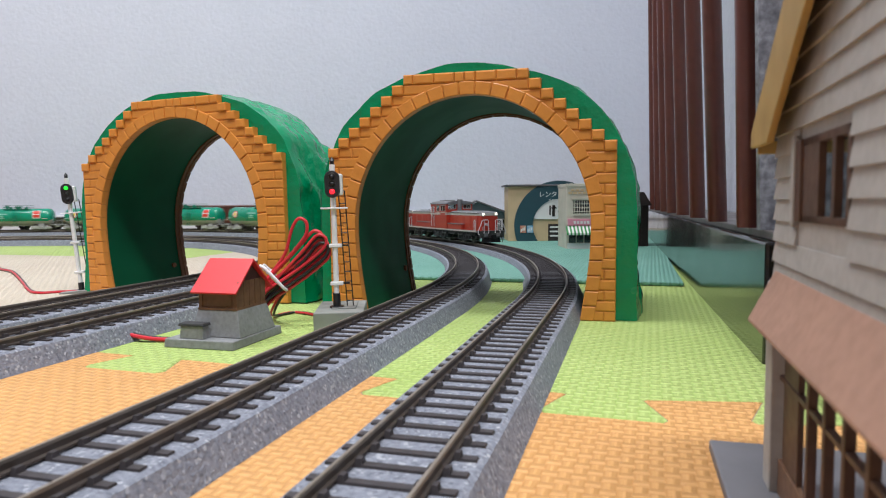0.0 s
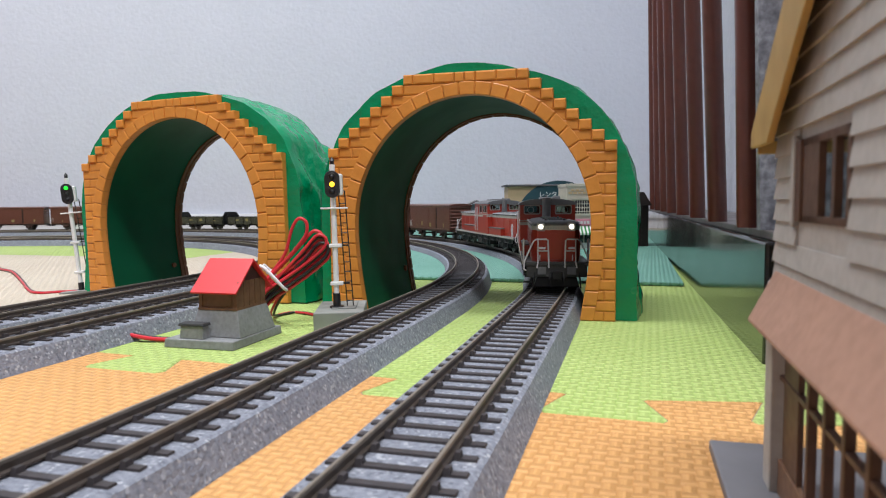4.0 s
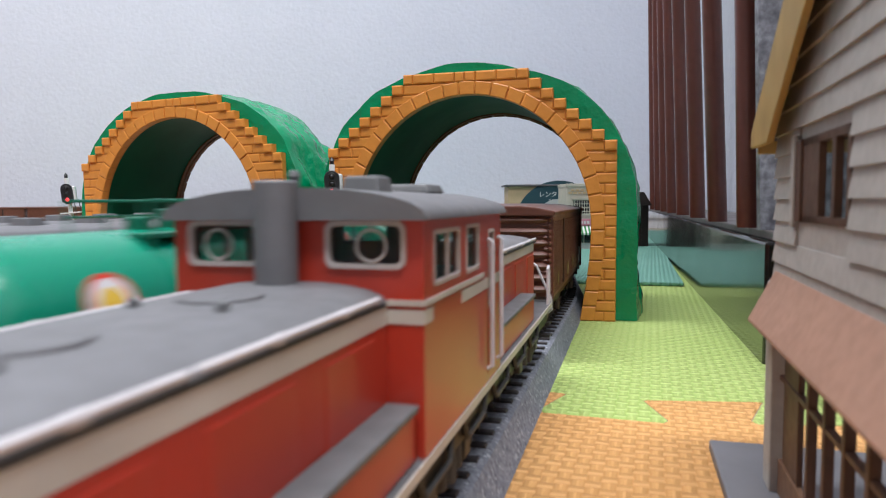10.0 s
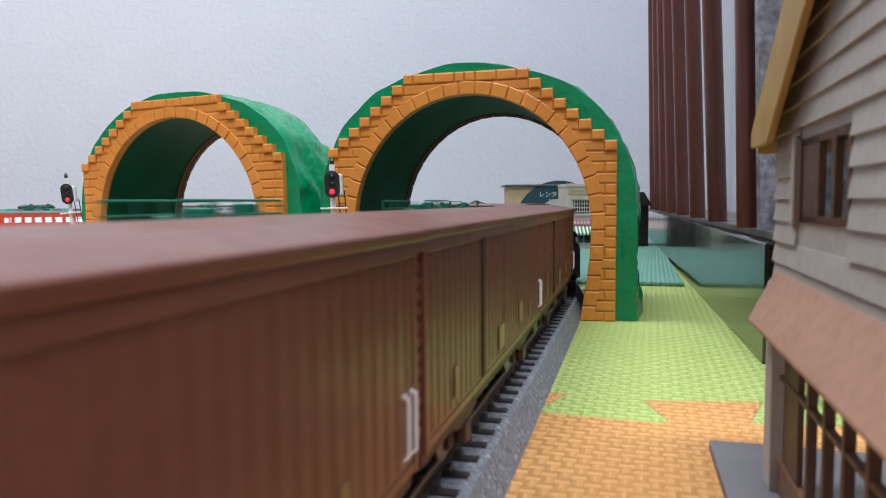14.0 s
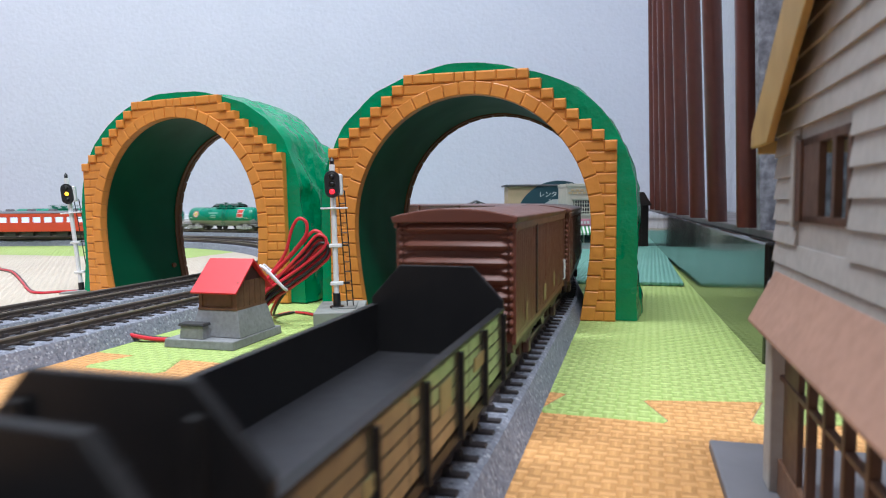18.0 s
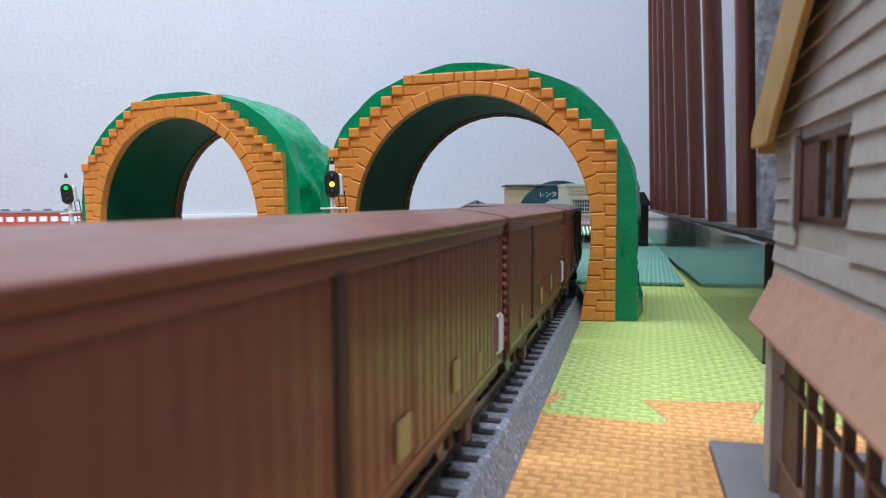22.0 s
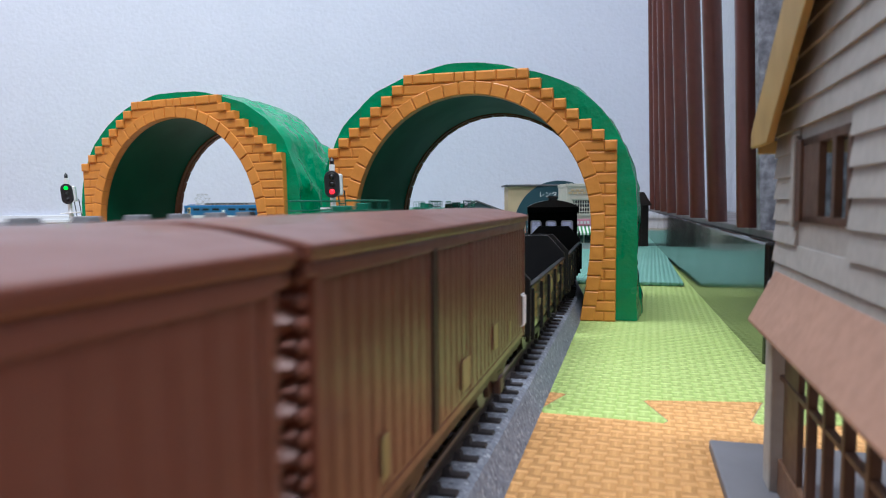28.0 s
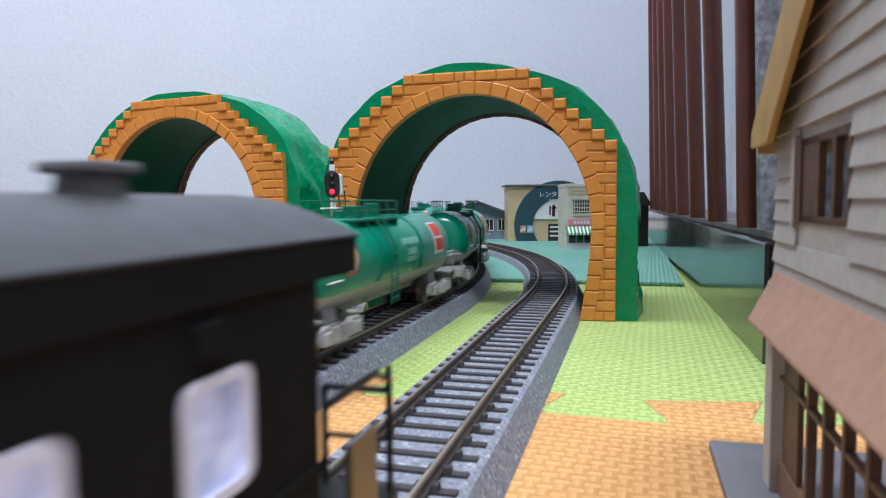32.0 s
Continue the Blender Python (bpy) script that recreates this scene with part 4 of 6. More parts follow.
    part("stall_board", Geo().box(X0 + 1, X1 - 1, Y - 0.9, Y, 3, 9.4), M_SIGNW, s2)
    # grey-roofed blue house behind the curve
    h = thing("model_house", "blue-grey model house with a wide grey roof", "model house")
    part("wall", Geo().box(14, 97, 985, 1040, 0.1, 42), M_BLUEW, h, "blue-grey walls", bevel=0.3)
    part("gable", Geo().prism([(14, 42), (97, 42), (52, 57)], "y", 1040, 985), M_BLUEW, h)
    for a, b in (((4, 39.6), (50, 60.5)), ((106, 39.0), (50, 60.5))):
        pts = [a, b, (b[0], b[1] - 2.2), (a[0], a[1] - 2.2)]
        part("roof", Geo().prism(pts if a[0] > b[0] else list(reversed(pts)), "y", 1052, 974), M_ROOFG, h, "grey tiled roof slope")
    for x in (26, 45, 64, 82):
        w = part("window", Geo().box(x, x + 10, 984.4, 985.2, 16, 32), M_PANE, h, "white-framed window")
        for a, b, c, d in ((x - 1, x, 15, 33), (x + 10, x + 11, 15, 33), (x, x + 10, 15, 16), (x, x + 10, 32, 33), (x + 4.6, x + 5.4, 16, 32)):
            part("window_frame", Geo().box(a, b, 983.8, 984.8, c, d), M_SIGNW, w)
    b = thing("model_house", "dark brown boarded model house beside the black cabinet", "model house")
    part("wall", Geo().box(205, 247, 800, 850, 0.1, 52), M_DKBROWN, b, "dark brown walls", bevel=0.3)
    part("roof", Geo().prism([(200, 52), (250, 52), (240, 68), (205, 70)], "y", 855, 795), M_DKBROWN, b, "dark brown roof", bevel=0.4)
    for k in range(5):
        part("board", Geo().box(207 + k * 8, 208 + k * 8, 799.2, 800, 2, 50), M_DKBROWN, b)


M_PLATEP = material("poster_red", (0.5, 0.16, 0.10), 0.5, stain=0.5, stain_size=0.003, second=(0.6, 0.55, 0.4))
M_POSTERB = material("poster_blue", (0.15, 0.36, 0.55), 0.5, stain=0.5, stain_size=0.003, second=(0.6, 0.62, 0.6))
town()


# ---- rolling stock: y forward, x right, z up from the rail head, millimetres ----
M_BLACK = material("black_plastic", (0.008, 0.008, 0.009), 0.42, stain=0.4, stain_size=0.02, grain=0.3, grain_size=0.003, second=(0.015, 0.014, 0.014), spec=0.22)
M_DARKFRAME = material("dark_grey_frame", (0.03, 0.03, 0.031), 0.5, grain=0.5, grain_size=0.004, second=(0.06, 0.055, 0.05))
M_BROWN = material("oxide_brown_paint", (0.125, 0.041, 0.026), 0.34, stain=0.3, stain_size=0.03, grain=0.3, grain_size=0.003, second=(0.092, 0.030, 0.020), coat=0.12)
M_BROWNE = material("oxide_brown_moulding", (0.145, 0.050, 0.033), 0.48, stain=0.3, stain_size=0.01, second=(0.085, 0.032, 0.022))
M_VOID = material("black_gap_darkness", (0.003, 0.0026, 0.0022), 0.95, grain=0.2, grain_size=0.004, spec=0.05)
M_BROWND = material("shaded_door_gap", (0.022, 0.009, 0.007), 0.5, grain=0.3, grain_size=0.004)
M_BROWNU = material("oxide_brown_underframe", (0.055, 0.026, 0.02), 0.5, grain=0.4, grain_size=0.004)
M_RED = material("vermilion_paint", (0.40, 0.034, 0.018), 0.33, stain=0.25, stain_size=0.03, second=(0.29, 0.022, 0.012), coat=0.1)
M_GREY = material("locomotive_grey", (0.150, 0.148, 0.158), 0.5, stain=0.35, stain_size=0.02, grain=0.3, grain_size=0.003, second=(0.095, 0.092, 0.096))
M_LGREY = material("pale_grey_surround", (0.40, 0.385, 0.375), 0.45, stain=0.3, stain_size=0.006)
M_GREEND = material("cab_grey_green", (0.22, 0.25, 0.23), 0.5, stain=0.3, stain_size=0.01)
M_GREYD = material("deck_grey", (0.13, 0.13, 0.135), 0.55, grain=0.4, grain_size=0.003)
M_WHITE = material("white_paint", (0.68, 0.67, 0.68), 0.4, stain=0.2, stain_size=0.01)
M_CREAM = material("cream_stripe", (0.50, 0.465, 0.42), 0.4, stain=0.25, stain_size=0.01)
M_GLASSD = material("dark_window", (0.015, 0.02, 0.022), 0.06, coat=0.8)
M_GLASSG = material("grey_window", (0.10, 0.12, 0.12), 0.08, coat=0.8, stain=0.6, stain_size=0.006, second=(0.03, 0.04, 0.04))
M_LAMP = material("warm_headlight", (1.0, 0.92, 0.76), 0.3, emit=2.6)
# worn lettering and the lime mat's reflection, painted in one yellowish colour
M_MARK = material("faded_marking_and_reflection", (0.30, 0.24, 0.10), 0.5, stain=0.4, stain_size=0.006)
M_LAMPW = material("white_headlight", (0.86, 0.82, 1.0), 0.3, emit=5.0)
M_LIT = material("lit_window", (0.60, 0.68, 0.86), 0.3, emit=0.55)
M_LITB = material("bright_lit_window", (0.66, 0.70, 0.95), 0.2, emit=0.23, stain=0.95, stain_size=0.004, second=(0.10, 0.12, 0.30))
# frames are no lamps: a faint glow is added for the window light
M_FRAMEL = material("faint_glow_frame", (0.62, 0.62, 0.74), 0.35, emit=0.08)
M_ROOFB = material("black_roof", (0.014, 0.014, 0.015), 0.30, stain=0.4, stain_size=0.02, grain=0.3, grain_size=0.003, second=(0.026, 0.025, 0.024))
M_WINFRAME = material("window_frame_grey", (0.48, 0.41, 0.39), 0.5, stain=0.4, stain_size=0.006)
M_RAILW = material("handrail_white", (0.56, 0.53, 0.55), 0.4, stain=0.3, stain_size=0.006)
M_BLUE = material("locomotive_blue", (0.014, 0.125, 0.30), 0.30, stain=0.2, stain_size=0.03, coat=0.15)
M_BLUEL = material("roof_edge_blue", (0.012, 0.19, 0.52), 0.32, stain=0.2, stain_size=0.03)
M_PALE = material("pale_grey_white_paint", (0.64, 0.69, 0.73), 0.34, stain=0.2, stain_size=0.03, coat=0.1)
M_TLET = material("worn_white_lettering", (0.20, 0.42, 0.34), 0.4, stain=0.5, stain_size=0.004, second=(0.06, 0.28, 0.19))
M_YELLOW = material("yellow_door_paint", (0.66, 0.46, 0.12), 0.4, stain=0.2, stain_size=0.01)
M_TANK = material("tank_green_paint", (0.0, 0.225, 0.135), 0.24, stain=0.2, stain_size=0.04, second=(0.0, 0.17, 0.10), coat=0.2)
M_TANKD = material("walkway_green", (0.0, 0.13, 0.075), 0.4, stain=0.3, stain_size=0.01)
M_TANKG = material("tank_grey_paint", (0.36, 0.355, 0.34), 0.4, stain=0.4, stain_size=0.03, second=(0.25, 0.24, 0.22))
M_BOGIE = material("weathered_grey_bogie", (0.40, 0.39, 0.375), 0.55, stain=0.6, stain_size=0.01, second=(0.12, 0.11, 0.10))
M_WHEEL = material("metal_wheel", (0.22, 0.20, 0.18), 0.35, metal=0.8, stain=0.5, stain_size=0.006)
M_PLATER = material("red_plate", (0.62, 0.05, 0.03), 0.4, stain=0.2, stain_size=0.01)
M_PLATEY = material("yellow_badge", (0.75, 0.50, 0.06), 0.4, stain=0.2, stain_size=0.01)
M_DMU = material("railcar_red_paint", (0.58, 0.062, 0.026), 0.34, stain=0.2, stain_size=0.03, coat=0.1)
M_SILVER = material("pantograph_metal", (0.40, 0.40, 0.40), 0.35, metal=0.5, stain=0.3, stain_size=0.01)
M_DECKG = material("dull_wagon_floor", (0.014, 0.0137, 0.016), 0.42, stain=0.4, stain_size=0.02, grain=0.3, grain_size=0.004, second=(0.009, 0.0088, 0.0105))
M_WOODB = material("weathered_planks", (0.066, 0.060, 0.036), 0.28, coat=0.45, stain=0.6, stain_size=0.012, grain=0.5, grain_size=0.003, second=(0.03, 0.028, 0.022))


def holed(axis, at, t, lo, hi, z0, z1, holes):
    """One sheet of thickness t with its outer face at at, in one piece round its openings (a0, a1, z0, z1)."""
    us = sorted({lo, hi, *[v for h in holes for v in h[:2]]})
    zs = sorted({z0, z1, *[v for h in holes for v in h[2:]]})
    inner = at - math.copysign(t, at)
    spot = (lambda u, w, z: (w, u, z)) if axis == "x" else (lambda u, w, z: (u, w, z))
    nu, nz = len(us), len(zs)
    vs = [spot(u, w, z) for w in (at, inner) for z in zs for u in us]
    def solid(i, j):
        if not (0 <= i < nu - 1 and 0 <= j < nz - 1):
            return False
        u, z = (us[i] + us[i + 1]) / 2, (zs[j] + zs[j + 1]) / 2
        return not any(h[0] < u < h[1] and h[2] < z < h[3] for h in holes)
    fs = []
    q = nu * nz
    for i in range(nu - 1):
        for j in range(nz - 1):
            if not solid(i, j):
                continue
            a, b, c, d = j * nu + i, j * nu + i + 1, (j + 1) * nu + i + 1, (j + 1) * nu + i
            fs += [(a, b, c, d), (d + q, c + q, b + q, a + q)]
            for (di, dj), (m, n) in (((-1, 0), (d, a)), ((1, 0), (b, c)), ((0, -1), (a, b)), ((0, 1), (c, d))):
                if not solid(i + di, j + dj):
                    fs.append((n, m, m + q, n + q))
    if (axis == "x") != (at > 0):
        fs = [tuple(reversed(f)) for f in fs]
    return Geo().add(vs, fs)


def rounded(a0, a1, z0, z1, r, n=4):
    pts = []
    for cx, cz, q in ((a1 - r, z1 - r, 0), (a0 + r, z1 - r, 1), (a0 + r, z0 + r, 2), (a1 - r, z0 + r, 3)):
        for i in range(n + 1):
            c = math.pi / 2 * (q + i / n)
            pts.append((cx + r * math.cos(c), cz + r * math.sin(c)))
    return pts


def window_ring(axis, w0, w1, a0, a1, z0, z1, wide, r):
    """A frame with rounded corners, from depth w0 to w1."""
    outer, inner = rounded(a0, a1, z0, z1, r), rounded(a0 + wide, a1 - wide, z0 + wide, z1 - wide, max(r - wide * 0.6, 0.2))
    spot = (lambda u, w, z: (w, u, z)) if axis == "x" else (lambda u, w, z: (u, w, z))
    n = len(outer)
    vs = [spot(u, w, z) for w, ring in ((w0, outer), (w1, outer), (w1, inner), (w0, inner)) for u, z in ring]
    fs = []
    for k in range(4):
        for i in range(n):
            j = (i + 1) % n
            fs.append((k * n + i, k * n + j, (k + 1) % 4 * n + j, (k + 1) % 4 * n + i))
    return Geo().add(vs, fs)


def wheels(parent, ys, mat=None, r=5.6):
    for y in ys:
        g = Geo()
        for s in (-1, 1):
            g.tube([(s * 7.2, y, r), (s * 7.9, y, r)], r + 0.6, 20)
            g.tube([(s * 7.9, y, r), (s * 10.0, y, r)], r, 20)
            g.tube([(s * 10.0, y, r), (s * 10.3, y, r)], r * 0.45, 12)
        g.tube([(-10, y, r), (10, y, r)], 1.1, 8)
        part("wheelset", g, mat or M_WHEEL, parent, "metal wheels on an axle", smooth=True)


def coupler(parent, y, way, z=8.5, mat=None):
    g = Geo().box(-1.3, 1.3, min(y, y + way * 5), max(y, y + way * 5), z - 1.3, z + 1.3)
    g.box(-2.4, 2.6, min(y + way * 4.2, y + way * 7), max(y + way * 4.2, y + way * 7), z - 2.3, z + 2.3)
    part("coupler", g, mat or M_BLACK, parent, "black knuckle coupler", bevel=0.4)


def bogie(parent, y, half, mat, width=15.0, r=5.6):
    """A two-axle bogie: side frames, springs and axle boxes round its wheelsets."""
    g = Geo()
    for s in (-1, 1):
        x0, x1 = sorted((s * (width - 2.4), s * width))
        g.prism([(y - half - 6, 5.0), (y - half - 5, 4.0), (y - half + 4, 4.0), (y - 5, 2.6), (y + 5, 2.6), (y + half - 4, 4.0), (y + half + 5, 4.0), (y + half + 6, 5.0),
                 (y + half + 5, 8.6), (y + half - 3, 9.4), (y + 6, 8.0), (y - 6, 8.0), (y - half + 3, 9.4), (y - half - 5, 8.6)], "x", x0, x1)
        for e in (-1, 1):
            a, b = sorted((s * (width - 0.2), s * (width + 1.5)))
            g.box(a, b, y + e * half - 2.2, y + e * half + 2.2, 3.8, 7.8, 0, 0.5)
            g.tube([(s * (width + 0.6), y + e * half * 0.45, 4.0), (s * (width + 0.6), y + e * half * 0.45, 8.6)], 1.3, 8)
        g.tube([(s * (width + 0.6), y, 3.4), (s * (width + 0.6), y, 8.8)], 1.6, 8)
    g.box(-width + 2.4, width - 2.4, y - 4, y + 4, 4.5, 8.5)
    b = part("bogie", g, mat, parent, "", bevel=0.3)
    wheels(b, (y - half, y + half), r=r)
    return b


def bars_on_side(parent, x, items, mat, name="lettering"):
    """Unreadable lettering as bars on a side: items of (y0, y1, z0, z1)."""
    sgn = 1 if x > 0 else -1
    for y0, y1, z0, z1 in items:
        part(name, Geo().box(min(x, x + sgn * 0.15), max(x, x + sgn * 0.15), y0, y1, z0, z1), mat, parent)


def boxcar():
    car = thing("boxcar", "brown covered goods wagon with ribbed ends and plain sliding doors", "freight car", "wagons of the goods train")
    L, W, Z0, Z1 = 60.2, 15.1, 12.0, 41.9
    body = part("body", Geo().box(-W + 0.5, W - 0.5, -L + 0.8, L - 0.8, Z0, Z1), M_BROWN, car, bevel=0.4)
    roof = Geo().prism([(-W - 0.7, Z1 - 0.6), (W + 0.7, Z1 - 0.6), (W + 1.0, Z1 + 0.9), (W - 0.4, Z1 + 1.3), (9, Z1 + 2.4), (4, Z1 + 2.9), (-4, Z1 + 2.9), (-9, Z1 + 2.4), (-W + 0.4, Z1 + 1.3), (-W - 1.0, Z1 + 0.9)], "y", L + 1.3, -L - 1.3)
    part("roof", roof, M_BROWN, car, "brown low-pitched roof", bevel=0.35)
    for s in (-1, 1):
        part("eave", Geo().box(*sorted((s * (W - 0.6), s * (W + 0.35))), -L - 0.9, L + 0.9, Z1 - 2.0, Z1 - 0.55), M_BROWN, car, bevel=0.25)
    for e in (-1, 1):
        for k in range(7):
            z = Z0 + 2.9 + k * 4.15
            g = Geo()
            shape = [(L - 1.0, -1.45), (L + 0.25, -0.8), (L + 0.75, 0.0), (L + 0.25, 0.8), (L - 1.0, 1.45)]
            stations = [(-W + 1.9, 0.45), (-W + 3.6, 1.0), (W - 3.6, 1.0), (W - 1.9, 0.45)]
            for x, k2 in stations:
                g.v += [(x, e * (L - 1.0 + (a - L + 1.0) * k2), z + b * k2) for a, b in shape]
            for i in range(3):
                g.f += [(i * 5 + j, i * 5 + j + 1, i * 5 + j + 6, i * 5 + j + 5) if e < 0 else (i * 5 + j + 5, i * 5 + j + 6, i * 5 + j + 1, i * 5 + j) for j in range(4)]
            g.f += [(0, 1, 2, 3, 4), (19, 18, 17, 16, 15)]
            part("end_rib", g, M_BROWNE, car, smooth=True)
            for sx in (-1, 1):
                if k < 6:
                    h = Geo()
                    for x, k2 in ((sx * (W - 1.9), 0.4), (sx * (W - 2.6), 0.5), (sx * (W - 5.4), 0.12)):
                        h.v += [(x, e * (L - 1.0 + (a - L + 1.0) * k2), z + 2.08 + b * k2) for a, b in shape]
                    for i in range(2):
                        h.f += [(i * 5 + j, i * 5 + j + 1, i * 5 + j + 6, i * 5 + j + 5) if e * sx > 0 else (i * 5 + j + 5, i * 5 + j + 6, i * 5 + j + 1, i * 5 + j) for j in range(4)]
                    part("stub_rib", h, M_BROWNE, car, smooth=True)
                    part("end_knuckle", Geo().ball(sx * (W - 1.1), e * (L - 0.7), z + 2.08, 0.75, 0.9, 0.8, 8), M_BROWNE, car, smooth=True)
                part("end_knuckle", Geo().ball(sx * (W - 1.1), e * (L - 0.7), z, 0.8, 1.0, 0.85, 8), M_BROWNE, car, smooth=True)
    for s in (-1, 1):
        x = s * (W - 0.5)
        def plate(y0, y1, z0, z1, out, name, mat=M_BROWN, bevel=0.15):
            part(name, Geo().box(min(x - s * 0.4, x + s * out), max(x - s * 0.4, x + s * out), y0, y1, z0, z1), mat, car, bevel=bevel)
        for y0, y1 in ((24.0, 57.6), (1.4, 21.6), (-57.8, 0.5)):
            plate(y0, y1, Z0 + 1.2, Z1 - 1.6, 0.55, "sliding_door")
            n = int((y1 - y0) / 3.3)
            for k in range(n):
                y = y0 + (y1 - y0) * (k + 0.5) / n
                plate(y - 0.45, y + 0.45, Z0 + 1.8, Z1 - 2.6, 0.68, "side_rib", bevel=0)
        for a in (-1, 1):
            plate(*sorted((a * 58.1, a * 59.6)), Z0 - 0.5, Z1 - 0.8, 0.75, "corner_post")
        plate(-59.2, 59.2, Z1 - 2.4, Z1 - 0.9, 0.9, "door_rail")
        plate(-59.2, 59.2, Z0 - 0.3, Z0 + 1.1, 0.6, "sill")
        # raised dark strip: the gap's shade is put in as colour
        part("door_gap_strip", Geo().box(min(x, x + s * 0.95), max(x, x + s * 0.95), 21.7, 23.9, Z0 + 1.5, Z1 - 2), M_BROWND, car, "dark raised strip standing for the shaded gap between the doors")
        # white grab irons; unreadable markings, with the mat's reflection painted in
        yb = -54.7
        for dy in (0, -2.6):
            part("grab_iron", Geo().tube([(x + s * 0.3, yb + dy, 14.5), (x + s * 1.2, yb + dy, 15), (x + s * 1.2, yb + dy, 22.3), (x + s * 0.3, yb + dy, 22.8)], 0.27, 6), M_WHITE, car, "white grab iron")
        bars_on_side(car, s * (W + 0.35), [(2.6, 7.8, 15, 20), (-22.5, -18.2, 16.3, 21.3), (-37.2, -36.2, 14.5, 19)], M_MARK)
        bars_on_side(car, s * (W + 0.35), [(42.3, 44.4, 15, 20)], M_MARK)
        for y in (-32, 32):
            part("axle_guard", Geo().box(*sorted((s * 11.4, s * 12.6)), y - 6, y + 6, 4, 12), M_BROWNU, car, bevel=0.3)
            part("spring", Geo().prism([(y - 8.5, 8.4), (y, 6.4), (y + 8.5, 8.4), (y + 8.5, 9.3), (y, 8.6), (y - 8.5, 9.3)], "x", *sorted((s * 12.7, s * 14.0))), M_BROWNU, car)
            part("axle_box", Geo().box(*sorted((s * 12.6, s * 14.6)), y - 2, y + 2, 3.8, 7.6), M_BROWNU, car, bevel=0.4)
    part("underframe", Geo().box(-12, 12, -L + 1, L - 1, 9.0, 12.2).box(-14.4, -13.0, -L + 1, L - 1, 9.4, 12.0).box(13.0, 14.4, -L + 1, L - 1, 9.4, 12.0), M_BROWNU, car, "dark brown underframe")
    wheels(car, (-32, 32))
    for e in (-1, 1):
        coupler(car, e * (L - 1), e)
    return car


def gondola():
    car = thing("open_wagon", "black open goods wagon with plank sides and peaked end walls", "freight car", "wagons of the goods train")
    L, W, Z0, Z1 = 49.2, 15.3, 9.8, 22.6
    part("deck", Geo().box(-W + 1, W - 1, -L + 1, L - 1, Z0 + 0.9, Z0 + 2.4), M_DECKG, car, "dull dark grey floor")
    for e in (-1, 1):
        y0, y1 = sorted((e * L, e * (L - 1.2)))
        part("end_wall", Geo().prism([(-W, Z0 - 1), (W, Z0 - 1), (W, Z1 + 2.2), (W - 6.8, Z1 + 9.6), (-W + 6.8, Z1 + 9.6), (-W, Z1 + 2.2)], "y", y1, y0), M_BLACK, car, "black end wall with cut corners", bevel=0.2)
        for x in (-9, 9):
            part("end_post", Geo().box(x - 0.8, x + 0.8, min(e * L, e * (L + 1.1)), max(e * L, e * (L + 1.1)), Z0 - 1, Z1 + 7.0), M_BLACK, car, bevel=0.2)
        coupler(car, e * (L - 0.5), e)
    for s in (-1, 1):
        part("side_lining", Geo().box(*sorted((s * (W - 1.3), s * (W - 0.75))), -L + 1, L - 1, Z0, Z1), M_BLACK, car)
        for r in range(5):
            z = Z0 + 0.2 + r * 2.52
            for a in range(3):
                y0 = -L + 1.2 + a * (2 * L - 2.4) / 3
                y1 = y0 + (2 * L - 2.4) / 3 - 0.3
                part("plank", Geo().box(*sorted((s * (W - 0.75), s * W)), y0, y1, z, z + 2.3), M_WOODB, car, bevel=0.12)
        for k in range(6):
            y = -L + 2.5 + k * (2 * L - 5) / 5
            part("stake", Geo().box(*sorted((s * (W - 0.2), s * (W + 0.9))), y - 0.42, y + 0.42, Z0 - 2.2, Z1 - 0.4, 0, 0.1), M_BLACK, car, bevel=0.15)
        part("top_rail", Geo().box(*sorted((s * (W - 1.3), s * (W + 0.25))), -L + 0.5, L - 0.5, Z1, Z1 + 0.6), M_BLACK, car)
        bars_on_side(car, s * (W + 0.05), [(-4, 2, 15, 19.5), (-28, -20, 16, 18.5), (26, 31, 15, 17)], M_MARK)
        part("sill", Geo().box(*sorted((s * (W - 1.5), s * (W - 0.3))), -L + 1, L - 1, 7.2, Z0 - 0.8), M_BLACK, car)
        for y in (-25, 25):
            part("axle_guard", Geo().box(*sorted((s * 11.4, s * 12.6)), y - 6, y + 6, 4, 10), M_BLACK, car, bevel=0.3)
            part("spring", Geo().prism([(y - 8, 8.2), (y, 6.2), (y + 8, 8.2), (y + 8, 9), (y, 8.4), (y - 8, 9)], "x", *sorted((s * 12.7, s * 14.0))), M_BLACK, car)
            part("axle_box", Geo().box(*sorted((s * 12.6, s * 14.4)), y - 2, y + 2, 3.8, 7.4), M_BLACK, car, bevel=0.4)
    wheels(car, (-25, 25))
    return car


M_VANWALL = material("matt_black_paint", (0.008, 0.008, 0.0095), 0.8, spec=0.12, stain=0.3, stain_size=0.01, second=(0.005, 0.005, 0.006))


